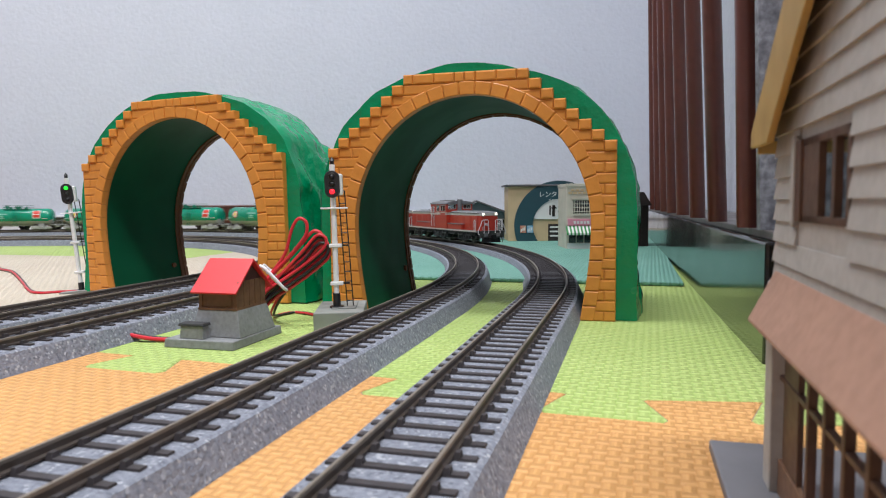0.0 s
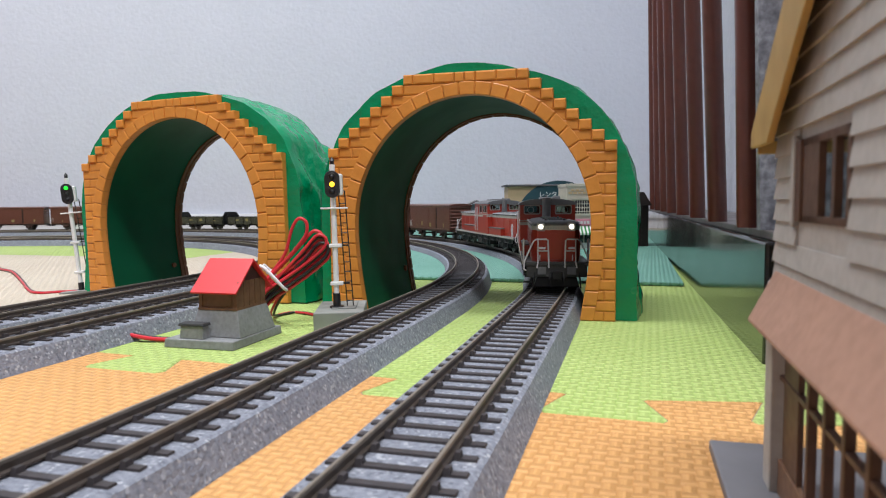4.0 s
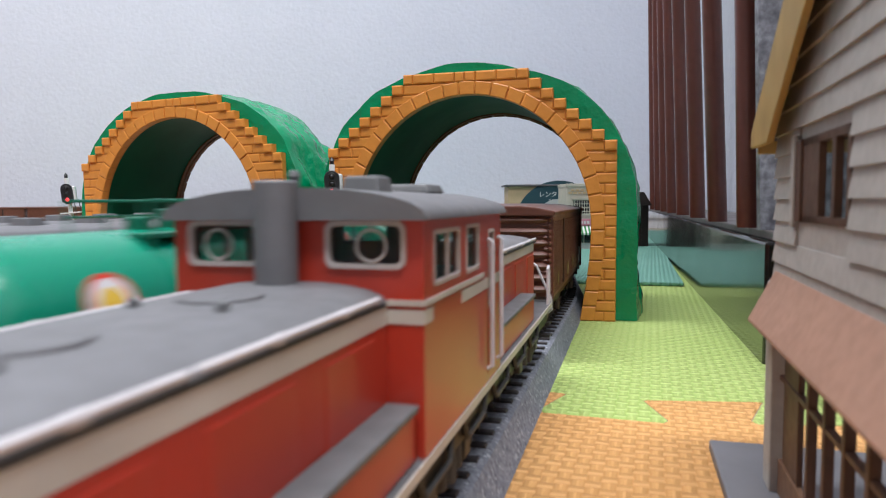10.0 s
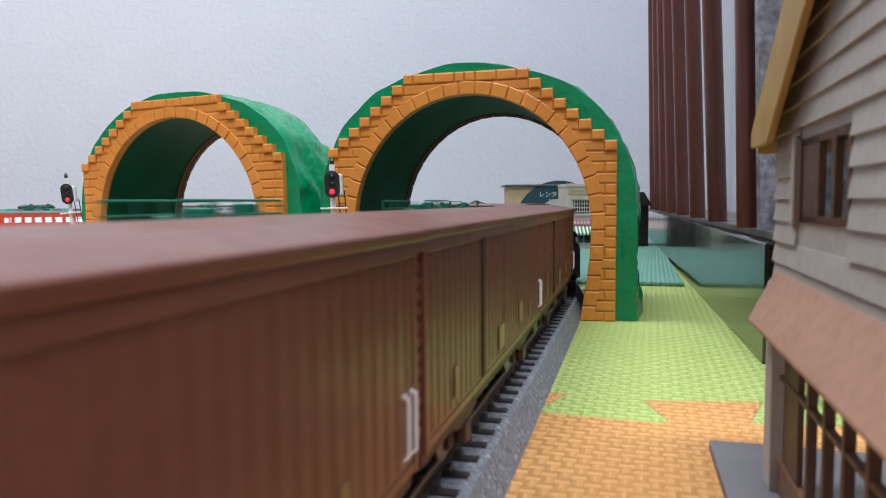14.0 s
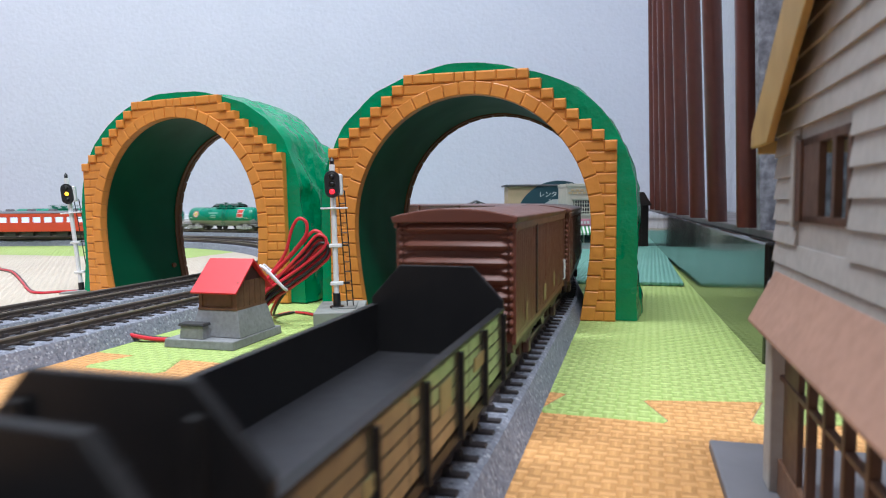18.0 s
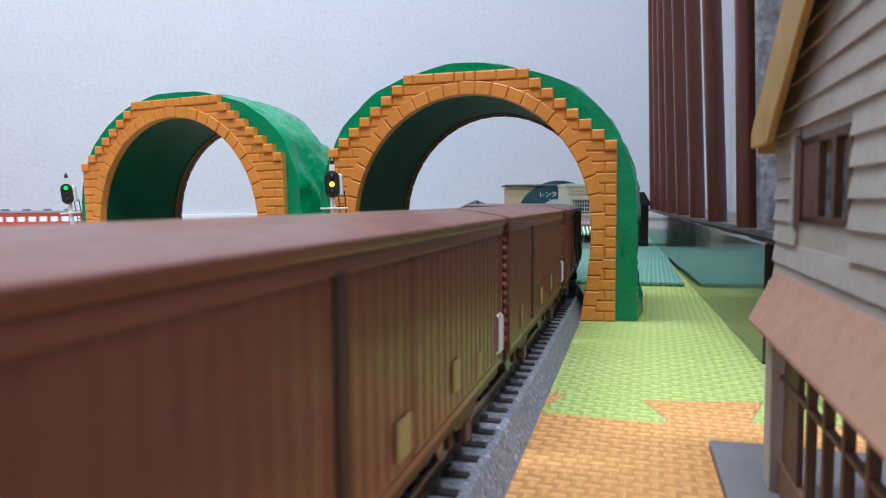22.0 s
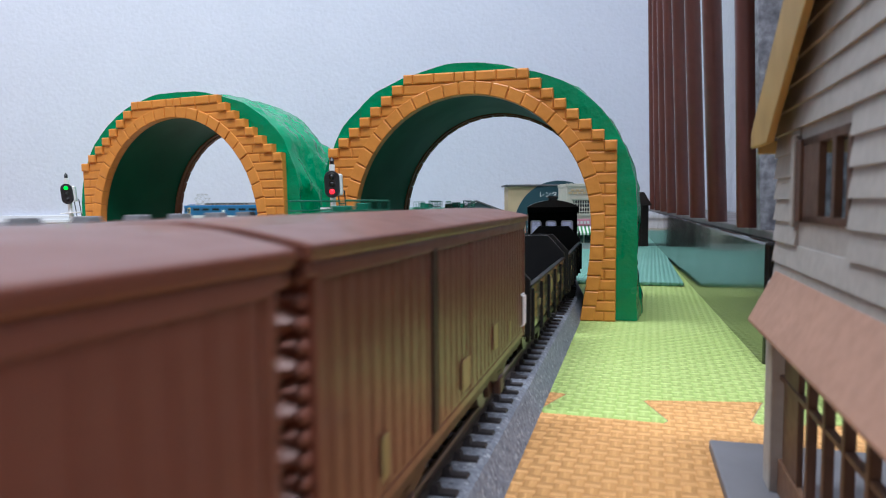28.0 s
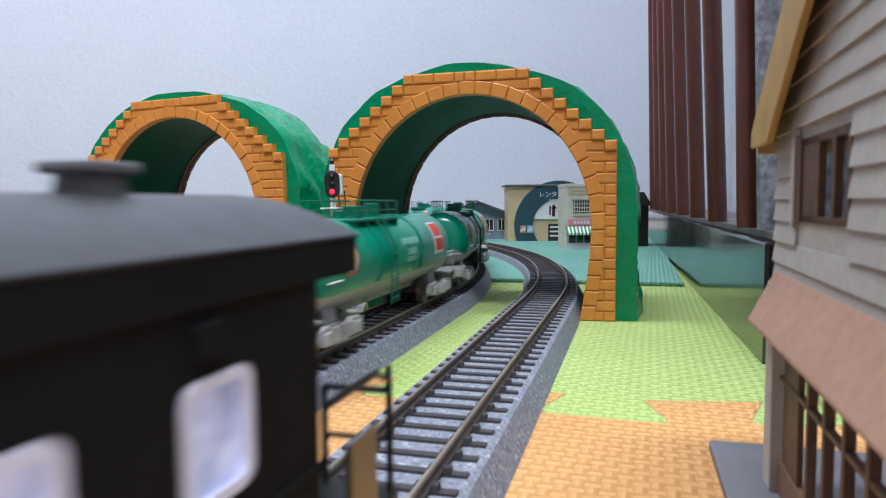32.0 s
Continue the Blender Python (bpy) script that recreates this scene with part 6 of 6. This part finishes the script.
def electric():
    """Electric locomotive, ends at +-99."""
    car = thing("electric_locomotive", "blue and pale grey electric locomotive with raised pantographs", "locomotive")
    L, W = 99.0, 17.4

    def shell(z0, z1, mat, name, label, grow=0.0):
        pr = [(-W - grow, -L + 3), (-W + 4, -L - grow), (W - 4, -L - grow), (W + grow, -L + 3), (W + grow, L - 3), (W - 4, L + grow), (-W + 4, L + grow), (-W - grow, L - 3)]
        return part(name, Geo().prism(pr, "z", z0, z1), mat, car, label)
    shell(13.6, 27.0, M_PALE, "lower_body", "pale grey lower body")
    shell(18.2, 19.8, M_BLUE, "stripe", "blue waist stripe", 0.15)
    body = shell(27.0, 42.5, M_BLUE, "upper_body", "deep blue upper body")
    shell(42.5, 44.6, M_BLUEL, "roof_edge", "bright blue roof edge", 0.3)
    prof = [(-W + 1, 44.4), (W - 1, 44.4), (W - 3.5, 45.4), (6, 46.2), (-6, 46.2), (-W + 3.5, 45.4)]
    part("roof", Geo().prism(prof, "y", L - 6, -L + 6), M_GREYM, car, "light grey roof", bevel=0.5)
    for s in (-1, 1):
        for y in (-65.5, -42.5, -19.0, 19.0, 42.5, 65.5):
            part("louvre_window", Geo().box(*sorted((s * (W - 0.2), s * (W + 0.2))), y - 8.2, y + 8.2, 35.6, 39.2), M_BLACK, body, "black ventilation louvre", bevel=0.3)
        for y in (-83.6, 83.6):
            d = part("cab_door", Geo().box(*sorted((s * (W - 0.3), s * (W + 0.25))), y - 2.9, y + 2.9, 15.0, 40.6), M_YELLOW, car, "yellow cab door", bevel=0.3)
            part("door_window", Geo().box(*sorted((s * (W + 0.2), s * (W + 0.35))), y - 1.9, y + 1.9, 31.0, 38.8), M_GLASSD, d)
            yw = y + math.copysign(7.0, y)
            part("cab_side_window", Geo().box(*sorted((s * (W - 0.2), s * (W + 0.2))), yw - 1.8, yw + 1.8, 32.5, 39.5), M_GLASSD, body, "dark cab side window", bevel=0.3)
        bars_on_side(car, s * (W + 0.03), [(-2.6, -0.2, 32.5, 36.8), (0.4, 3.4, 32.5, 36.8)], M_PALE, "emblem")
        bars_on_side(car, s * (W + 0.03), [(9, 12, 22, 24.5), (-70, -62, 15, 16.5)], M_GREYD)
        for y in (-78.8, 78.8, -88.4, 88.4):
            part("grab_rail", Geo().tube([(s * (W + 0.2), y, 15), (s * (W + 0.8), y, 16), (s * (W + 0.8), y, 28), (s * (W + 0.2), y, 29)], 0.35, 6), M_PALE, car)
    for e in (-1, 1):
        y = e * L
        for x in (-8.2, 8.2):
            part("windscreen", Geo().box(x - 5.4, x + 5.4, *sorted((y - e * 0.3, y + e * 0.25)), 31.5, 40.0), M_GLASSD, body, "dark cab windscreen", bevel=0.5)
            part("windscreen_rim", Geo().tube([(x - 5.5, y + e * 0.3, 31.4), (x + 5.5, y + e * 0.3, 31.4), (x + 5.5, y + e * 0.3, 40.1), (x - 5.5, y + e * 0.3, 40.1), (x - 5.5, y + e * 0.3, 31.4)], 0.3, 5, False), M_SILVER, body)
            part("headlight", Geo().disc(x, y - e * 0.4, 43.4, 1.7, e * 1.4, "y", 16), M_LAMP if e > 0 else M_GLASSG, car, "round headlight")
            part("tail_light", Geo().disc(x * 1.35, y - e * 2.6, 22.5, 1.1, e * 2.2, "y", 12), M_PLATER, car, "red tail light")
        part("front_door", Geo().box(-2.6, 2.6, *sorted((y - e * 0.2, y + e * 0.35)), 15, 40.6), M_BLUE, car, "blue end door", bevel=0.3)
        part("lettering", Geo().box(-6.5, 6.5, *sorted((y + e * 0.3, y + e * 0.45)), 28.2, 29.8), M_SILVER, car)
        part("pilot", Geo().box(-15, 15, *sorted((y - e * 3, y + e * 0.8)), 4.5, 13.5), M_BOGIE, car, "weathered grey pilot beam", bevel=0.5)
        coupler(car, y, e, 8.5)
        part("roof_hump", Geo().box(-7.5, 7.5, *sorted((y - e * 2, y - e * 13)), 44.4, 46.9, 1.5, 1.0), M_BLUEL, car, "bright blue cab roof fairing", bevel=0.8)
        part("horn", Geo().tube([(4, y - e * 15, 47.3), (4, y - e * 20, 47.4)], 0.8, 8), M_SILVER, car)
    part("roof_housing", Geo().box(-12.5, 12.5, -52, 52, 45.4, 49.0, 2.0, 2.5), M_GREYM, car, "grey roof ventilator housing", bevel=0.6)
    for s in (-1, 1):
        for k in range(10):
            y = -47 + k * 9.4 + (3 if k > 4 else 0)
            part("housing_window", Geo().box(*sorted((s * 11.0, s * 12.4)), y - 2.9, y + 2.9, 46.0, 48.0), M_GLASSD, car, bevel=0.2)
    for y in (68, -77):
        pantograph(car, y, 46.0, 64.5)
    part("underframe", Geo().box(-14, 14, -92, 92, 9, 13.6), M_BLACK, car)
    for s in (-1, 1):
        for k in range(5):
            y = -40 + k * 20
            if abs(y) in (0, 20, 40):
                part("equipment_box", Geo().box(*sorted((s * 11, s * 15.2)), y - 6.5, y + 6.5, 4.6, 12.6), M_BOGIE, car, "weathered grey equipment box", bevel=0.6)
    for y in (66, -66, 0):
        bogie(car, y, 13.0, M_BOGIE, 15.0, 6.2)
    return car


def tanker():
    """Green bogie tank car; tank ends at +-77."""
    car = thing("tank_car", "green and grey tank car with top walkway and red hazard plates", "freight car", "tank cars of the oil train")
    R, ZC, L, ND = 15.6, 25.6, 74.4, 36
    g, lower = Geo(), Geo()
    rows = [(-L, 0.55), (-L + 1.5, 0.78), (-L + 4, 0.93), (-L + 8, 1.0), (L - 8, 1.0), (L - 4, 0.93), (L - 1.5, 0.78), (L, 0.55)]
    for y, k in rows:
        for j in range(ND):
            a = 2 * math.pi * j / ND
            g.v.append((R * k * math.cos(a), y, ZC + R * k * math.sin(a)))
    for i in range(len(rows) - 1):
        for j in range(ND):
            # seen from outside: green above, grey below
            (g if math.sin(2 * math.pi * (j + 0.5) / ND) > -0.5 else lower).f.append((i * ND + j, (i + 1) * ND + j, (i + 1) * ND + (j + 1) % ND, i * ND + (j + 1) % ND))
    lower.v = g.v
    g.f.append(tuple(range(ND)))
    g.f.append(tuple(reversed([(len(rows) - 1) * ND + j for j in range(ND)])))
    tank = part("tank", g, M_TANK, car, "glossy green tank shell", smooth=True)
    part("tank_belly", lower, M_TANKG, tank, "grey painted tank belly", smooth=True)
    for y in (-24, 24):
        rr = R + 0.25
        part("tank_seam", Geo().tube([(rr * math.cos(a), y, ZC + rr * math.sin(a)) for a in [math.pi * k / 20 for k in range(-3, 24)]], 0.25, 5), M_TANKD, tank)
    zt = ZC + R
    walk_y0, walk_y1 = -36, 8
    for s in (-1, 1):
        part("walkway", Geo().box(*sorted((s * 3.6, s * 10.5)), walk_y0, walk_y1, zt - 1.6, zt - 0.6), M_TANKD, car, "green walkway plate", bevel=0.2)
        for k in range(5):
            y = walk_y0 + 1 + k * (walk_y1 - walk_y0 - 2) / 4
            part("rail_post", Geo().tube([(s * 10.3, y, zt - 1), (s * 10.3, y, zt + 6.0)], 0.32, 5), M_TANKD, car)
            part("walkway_bracket", Geo().box(*sorted((s * 8, s * 10.5)), y - 0.5, y + 0.5, zt - 5, zt - 1.6), M_TANKD, car)
        part("handrail", Geo().tube([(s * 10.3, walk_y0 + 1, zt + 6), (s * 10.3, walk_y1 - 1, zt + 6)], 0.36, 6).tube([(s * 10.3, walk_y0 + 1, zt + 2.6), (s * 10.3, walk_y1 - 1, zt + 2.6)], 0.28, 5), M_TANKD, car, "green walkway handrail")
        lad = Geo().tube([(s * (R + 1.2), -17, 9), (s * (R + 1.2), -17, ZC + 4), (s * 10.4, -17, zt)], 0.4, 5).tube([(s * (R + 1.2), -11, 9), (s * (R + 1.2), -11, ZC + 4), (s * 10.4, -11, zt)], 0.4, 5)
        for k in range(7):
            lad.tube([(s * (R + 1.2), -17, 11 + k * 3.3), (s * (R + 1.2), -11, 11 + k * 3.3)], 0.3, 5)
        part("ladder", lad, M_TANKD, car, "dark green side ladder")

        def on_tank(y0, y1, z0, z1, out, name, mat, label=""):
            """A thin plate bent round the tank's side."""
            gg = Geo()
            a0, a1 = math.asin((z0 - ZC) / R), math.asin((z1 - ZC) / R)
            n = 5
            for yy in (y0, y1):
                for rr in (R - 0.05, R + out):
                    for i in range(n + 1):
                        a = a0 + (a1 - a0) * i / n
                        gg.v.append((s * rr * math.cos(a), yy, ZC + rr * math.sin(a)))
            w = n + 1
            for i in range(n):
                gg.f += [(w + i, w + i + 1, 3 * w + i + 1, 3 * w + i), (i, i + 1, w + i + 1, w + i), (2 * w + i, 3 * w + i, 3 * w + i + 1, 2 * w + i + 1)]
            gg.f += [(0, w, 3 * w, 2 * w), (n, 2 * w + n, 3 * w + n, w + n)]
            return part(name, gg, mat, car, label)
        yp = s * 50 if s > 0 else -50
        on_tank(yp - 6.6, yp + 6.6, 23.0, 37.0, 0.22, "placard", M_WHITE, "white framed red hazard placard")
        on_tank(yp - 5.6, yp + 5.6, 31.0, 36.3, 0.32, "placard_field", M_PLATER)
        on_tank(yp - 5.6, yp + 5.6, 24.5, 29.8, 0.32, "placard_field", M_PLATER)
        on_tank(0, 21, 29.6, 32.2, 0.12, "lettering", M_TLET)
        on_tank(6, 16, 25.5, 28.0, 0.12, "lettering", M_TLET)
        on_tank(5, 17, 22.6, 24.6, 0.12, "lettering", M_TLET)
        yb = -yp - math.copysign(1.5, yp)
        for rad, out, mat in ((6.0, 0.25, M_PLATER), (4.9, 0.35, M_WHITE), (3.2, 0.45, M_PLATEY)):
            gg = Geo()
            n = 20
            ring = []
            for i in range(n):
                q = 2 * math.pi * i / n
                a = (rad * math.sin(q)) / R + 0.22
                ring.append((s * (R + out) * math.cos(a), yb + rad * math.cos(q), ZC + (R + out) * math.sin(a)))
            c = (s * (R + out) * math.cos(0.22), yb, ZC + (R + out) * math.sin(0.22))
            gg.v = ring + [c]
            gg.f = [((i, (i + 1) % n, n) if s < 0 else ((i + 1) % n, i, n)) for i in range(n)]
            part("badge", gg, mat, car, "round red, white and yellow badge" if rad == 6.0 else "")
        for y in (-70, 60):
            part("tank_rail", Geo().tube([(s * (R + 0.9), y, ZC - 3), (s * (R + 0.9), y + 10, ZC - 3)], 0.35, 5), M_WHITE, car, "white grab rail")
    for k, y in enumerate((-27, -14, -1)):
        part("dome", Geo().tube([(0, y, zt - 0.8), (0, y, zt + (2.6 if k != 1 else 4.2))], 4.2 if k == 1 else 2.4, 16), M_TANKD, car, "green filling dome", bevel=0.4)
    part("valve_box", Geo().box(-2.6, 2.6, 3, 8, zt - 0.6, zt + 5.2), M_TANKD, car, bevel=0.4)
    part("underframe", Geo().box(-4, 4, -82, 82, 8.4, 11.6), M_BOGIE, car, "grey underframe")
    for e in (-1, 1):
        part("end_sill", Geo().box(-14, 14, *sorted((e * 82, e * 84.5)), 6.8, 11.4), M_BOGIE, car, bevel=0.4)
        part("end_platform", Geo().box(-14, 14, *sorted((e * 70, e * 83)), 10.8, 11.6), M_BOGIE, car)
        part("tank_saddle", Geo().box(-10.5, 10.5, e * 56 - 5, e * 56 + 5, 8.4, 16, 1.5, 0.5), M_TANKG, car, bevel=0.4)
        part("end_rail", Geo().tube([(-13, e * 83.5, 11), (-13, e * 83.5, 19), (13, e * 83.5, 19), (13, e * 83.5, 11)], 0.38, 6), M_BOGIE, car)
        coupler(car, e * 84, e, 8.5)
        bogie(car, e * 57, 11.5, M_BOGIE, 14.5)
    return car


def railcar():
    """Red diesel railcar, ends at +-117."""
    car = thing("diesel_railcar", "orange-red diesel railcar with lit windows and a grey roof", "railcar", "red diesel railcars")
    L, W, Z0, Z1 = 117.0, 17.6, 9.5, 35.6
    WZ0, WZ1 = 22.6, 30.2
    part("lower_body", Geo().box(-W, W, -L, L, Z0, WZ0), M_DMU, car, "orange-red lower body", bevel=0.8)
    part("upper_body", Geo().box(-W, W, -L, L, WZ1, Z1), M_DMU, car, "orange-red upper body", bevel=0.8)
    for s in (-1, 1):
        part("window_band", Geo().box(*sorted((s * (W - 0.9), s * (W - 0.6))), -L + 18, L - 18, WZ0, WZ1), M_LIT, car, "windows lit from inside")
        ys = [-L + 16 + k * (2 * L - 32) / 13 for k in range(14)]
        for k, y in enumerate(ys):
            part("window_pillar", Geo().box(*sorted((s * (W - 1.2), s * W)), y - 2.6, y + 2.6, WZ0, WZ1), M_DMU, car)
        for e in (-1, 1):
            part("vestibule_wall", Geo().box(*sorted((s * (W - 1.2), s * W)), *sorted((e * (L - 0.2), e * (L - 13))), WZ0, WZ1), M_DMU, car)
            part("side_door", Geo().box(*sorted((s * (W - 0.2), s * (W + 0.2))), e * (L - 22) - 5, e * (L - 22) + 5, Z0 + 1, 31), M_DMU, car, bevel=0.2)
            part("door_window", Geo().box(*sorted((s * (W + 0.1), s * (W + 0.3))), e * (L - 22) - 3, e * (L - 22) + 3, 22.5, 29.5), M_LIT, car)
    n = 12
    prof = [(-W - 0.3, Z1), (W + 0.3, Z1)] + [((W + 0.3) * math.cos(math.pi * i / n), Z1 + 3.4 * math.sin(math.pi * i / n) ** 0.7) for i in range(n + 1)]
    part("roof", Geo().prism(prof, "y", L + 0.2, -L - 0.2), M_GREY, car, "grey curved roof", smooth=True)
    for k in range(7):
        y = -90 + k * 30
        part("roof_vent", Geo().box(-5, 5, y - 4.5, y + 4.5, Z1 + 2.8, Z1 + 6.2, 0.8, 0.8), M_GREY, car, "grey roof ventilator", bevel=0.5)
    for e in (-1, 1):
        y = e * L
        part("end_wall", Geo().box(-W + 1, W - 1, *sorted((y - e * 1.2, y - e * 0.1)), WZ0, WZ1), M_DMU, car)
        for x in (-10.6, 10.6):
            part("windscreen", Geo().box(x - 4.4, x + 4.4, *sorted((y - e * 0.2, y + e * 0.2)), 23, 30.5), M_GLASSG, car, "cab windscreen", bevel=0.4)
            part("tail_light", Geo().disc(x, y - e * 0.2, 14, 1.2, e * 0.6, "y", 12), M_LAMP, car, "lit end light")
        part("gangway_door", Geo().box(-4, 4, *sorted((y - e * 0.2, y + e * 0.8)), Z0, 31.5), M_DMU, car, "red gangway door", bevel=0.5)
        part("gangway_window", Geo().box(-2.4, 2.4, *sorted((y + e * 0.7, y + e * 0.95)), 22.5, 29.5), M_LIT, car)
        part("headlight_housing", Geo().box(-9, 9, *sorted((y - e * 4, y + e * 0.5)), 33.6, 37.2, 1.0, 0.3), M_DMU, car, "red headlight housing", bevel=0.6)
        for x in (-6, 6):
            part("headlight", Geo().disc(x, y + e * 0.2, 35.4, 1.5, e * 0.7, "y", 14), M_LAMPW, car, "lit white headlight")
        coupler(car, y, e, 8.5)
        part("skirt", Geo().box(-14, 14, *sorted((y - e * 2, y)), 3.5, Z0), M_DARKFRAME, car, bevel=0.4)
        bogie(car, e * 84, 13.0, M_DARKFRAME, 14.5)
    part("underframe", Geo().box(-13, 13, -110, 110, 7.0, Z0), M_BLACK, car)
    for s in (-1, 1):
        for k in range(5):
            y = -48 + 24 * k
            part("engine_box", Geo().box(*sorted((s * 8, s * 14.5)), y - 8, y + 8, 2.8, Z0), M_DARKFRAME, car, "grey underfloor equipment box", bevel=0.5)
    return car


# ---- consists: metres behind each train's reference point ----
def train_A():
    """Double-headed goods train towards the viewer on the outer track: (car, centre behind the first headlights, half wheelbase)."""
    d1 = diesel()
    d2 = copy_thing(d1, pose(0, 0, 0))
    out = [(d1, 102.5, 72), (d2, 347.0, 72)]
    b = boxcar()
    g = gondola()
    boxes = [483.0, 611.5, 735.0, 853.5, 1214.0, 1346.5, 1481.5, 1610.5, 1738.5, 1866.0, 1993.5, 2121.0]
    for i, f in enumerate(boxes):
        box = b if i == 0 else copy_thing(b, pose(0, 0, 0))
        if i == 8:
            # black strip laid on the uncut wall for the darkness inside
            part("door_gap_black", Geo().box(-15.4, -14.2, -0.6, 2.5, 13.4, 39.4), M_VOID, box, "black strip standing for the dark gap of a door left ajar")
        out.append((box, f + 57.8, 32))
    for i, f in enumerate((993.0, 1102.0, 2252.5, 2362.0)):
        out.append((g if i == 0 else copy_thing(g, pose(0, 0, 0)), f + 45.2, 25))
    out.append((caboose(), 2505.7, 20))
    return out


def train_B():
    """Oil train, away from the viewer: centres behind the locomotive's nose."""
    out = [(electric(), 101.5, 66)]
    t = tanker()
    for k in range(12):
        out.append((t if k == 0 else copy_thing(t, pose(0, 0, 0)), 226.5 + 77.0 + 174.5 * k, 57))
    return out


def railcars():
    r = railcar()
    C = [(r, 119.0), *[(copy_thing(r, pose(0, 0, 0)), c) for c in (357.0, 631.0, 869.0)]]
    D = [(copy_thing(r, pose(0, 0, 0)), c) for c in (119.0, 357.0, 595.0, 833.0)]
    return C, D


TRAIN_A = train_A()
TRAIN_B = train_B()
TRAIN_C, TRAIN_D = railcars()


# ---- motion ----
def car_pose(k, s, half, way):
    """A car on track k, its bogies half apart from its centre at s; way: +1 runs along s, -1 against it."""
    xa, ya, _ = track_point(k, s + way * half)
    xb, yb, _ = track_point(k, s - way * half)
    turn = math.degrees(math.atan2(-(xa - xb), ya - yb))
    return pose((xa + xb) * 0.0005, (ya + yb) * 0.0005, RAIL_Z * 0.001, 0, 0, turn)


def gain(t, a, b):
    """Rises smoothly from 0 to 1 between the times a and b."""
    u = min(max((t - a) / (b - a), 0.0), 1.0)
    return u * u * (3 - 2 * u)


def motions():
    times = [0.5 * i for i in range(65)]
    for car, back, half in TRAIN_A:
        walk(car, [(t, car_pose(4, 51.8 - (101.3 if t > 6.0 else 99.4) * (t - 6.0) + back, half, -1)) for t in times])
    for car, back, half in TRAIN_B:
        walk(car, [(t, car_pose(3, 23.7 + 264.0 * (t - 5.5) + 119.5 * gain(t, 14.2, 17.0) - back, half, 1)) for t in times])
    for car, back in TRAIN_C:
        walk(car, [(t, car_pose(1, 616.0 + 141.0 * (t - 8.8) + 26.0 * gain(t, 12.0, 16.5) - back, 84, 1)) for t in times])
    for car, back in TRAIN_D:
        walk(car, [(t, car_pose(2, 223.0 - 257.0 * (t - 8.9) + back, 84, -1)) for t in times])
    # the signals' lamps turn their glowing half to the viewer: 0 green, 1 yellow, 2 red
    shown = {4: [(0.0, 2), (1.2, 1), (5.7, 0), (6.13, 2), (19.0, 1), (23.5, 0), (23.83, 2)],
             12: [(0.0, 0), (6.13, 2), (16.84, 1), (21.4, 0), (29.1, 2)]}
    for ob, (x, y, z), which, k in SIGNAL_LAMPS:
        rows, on = [], None
        for t, lit in shown[which]:
            now = lit == k
            if on is None:
                rows.append((0.0, pose(x * 0.001, y * 0.001, z * 0.001, 0, 0, 0 if now else 180)))
            elif now != on:
                for i in range(4):
                    a = 60 * i if on else 180 - 60 * i
                    rows.append((t + i / 30, pose(x * 0.001, y * 0.001, z * 0.001, 0, 0, a)))
            on = now
        rows.append((32.0, pose(x * 0.001, y * 0.001, z * 0.001, 0, 0, 0 if on else 180)))
        walk(ob, rows)


motions()
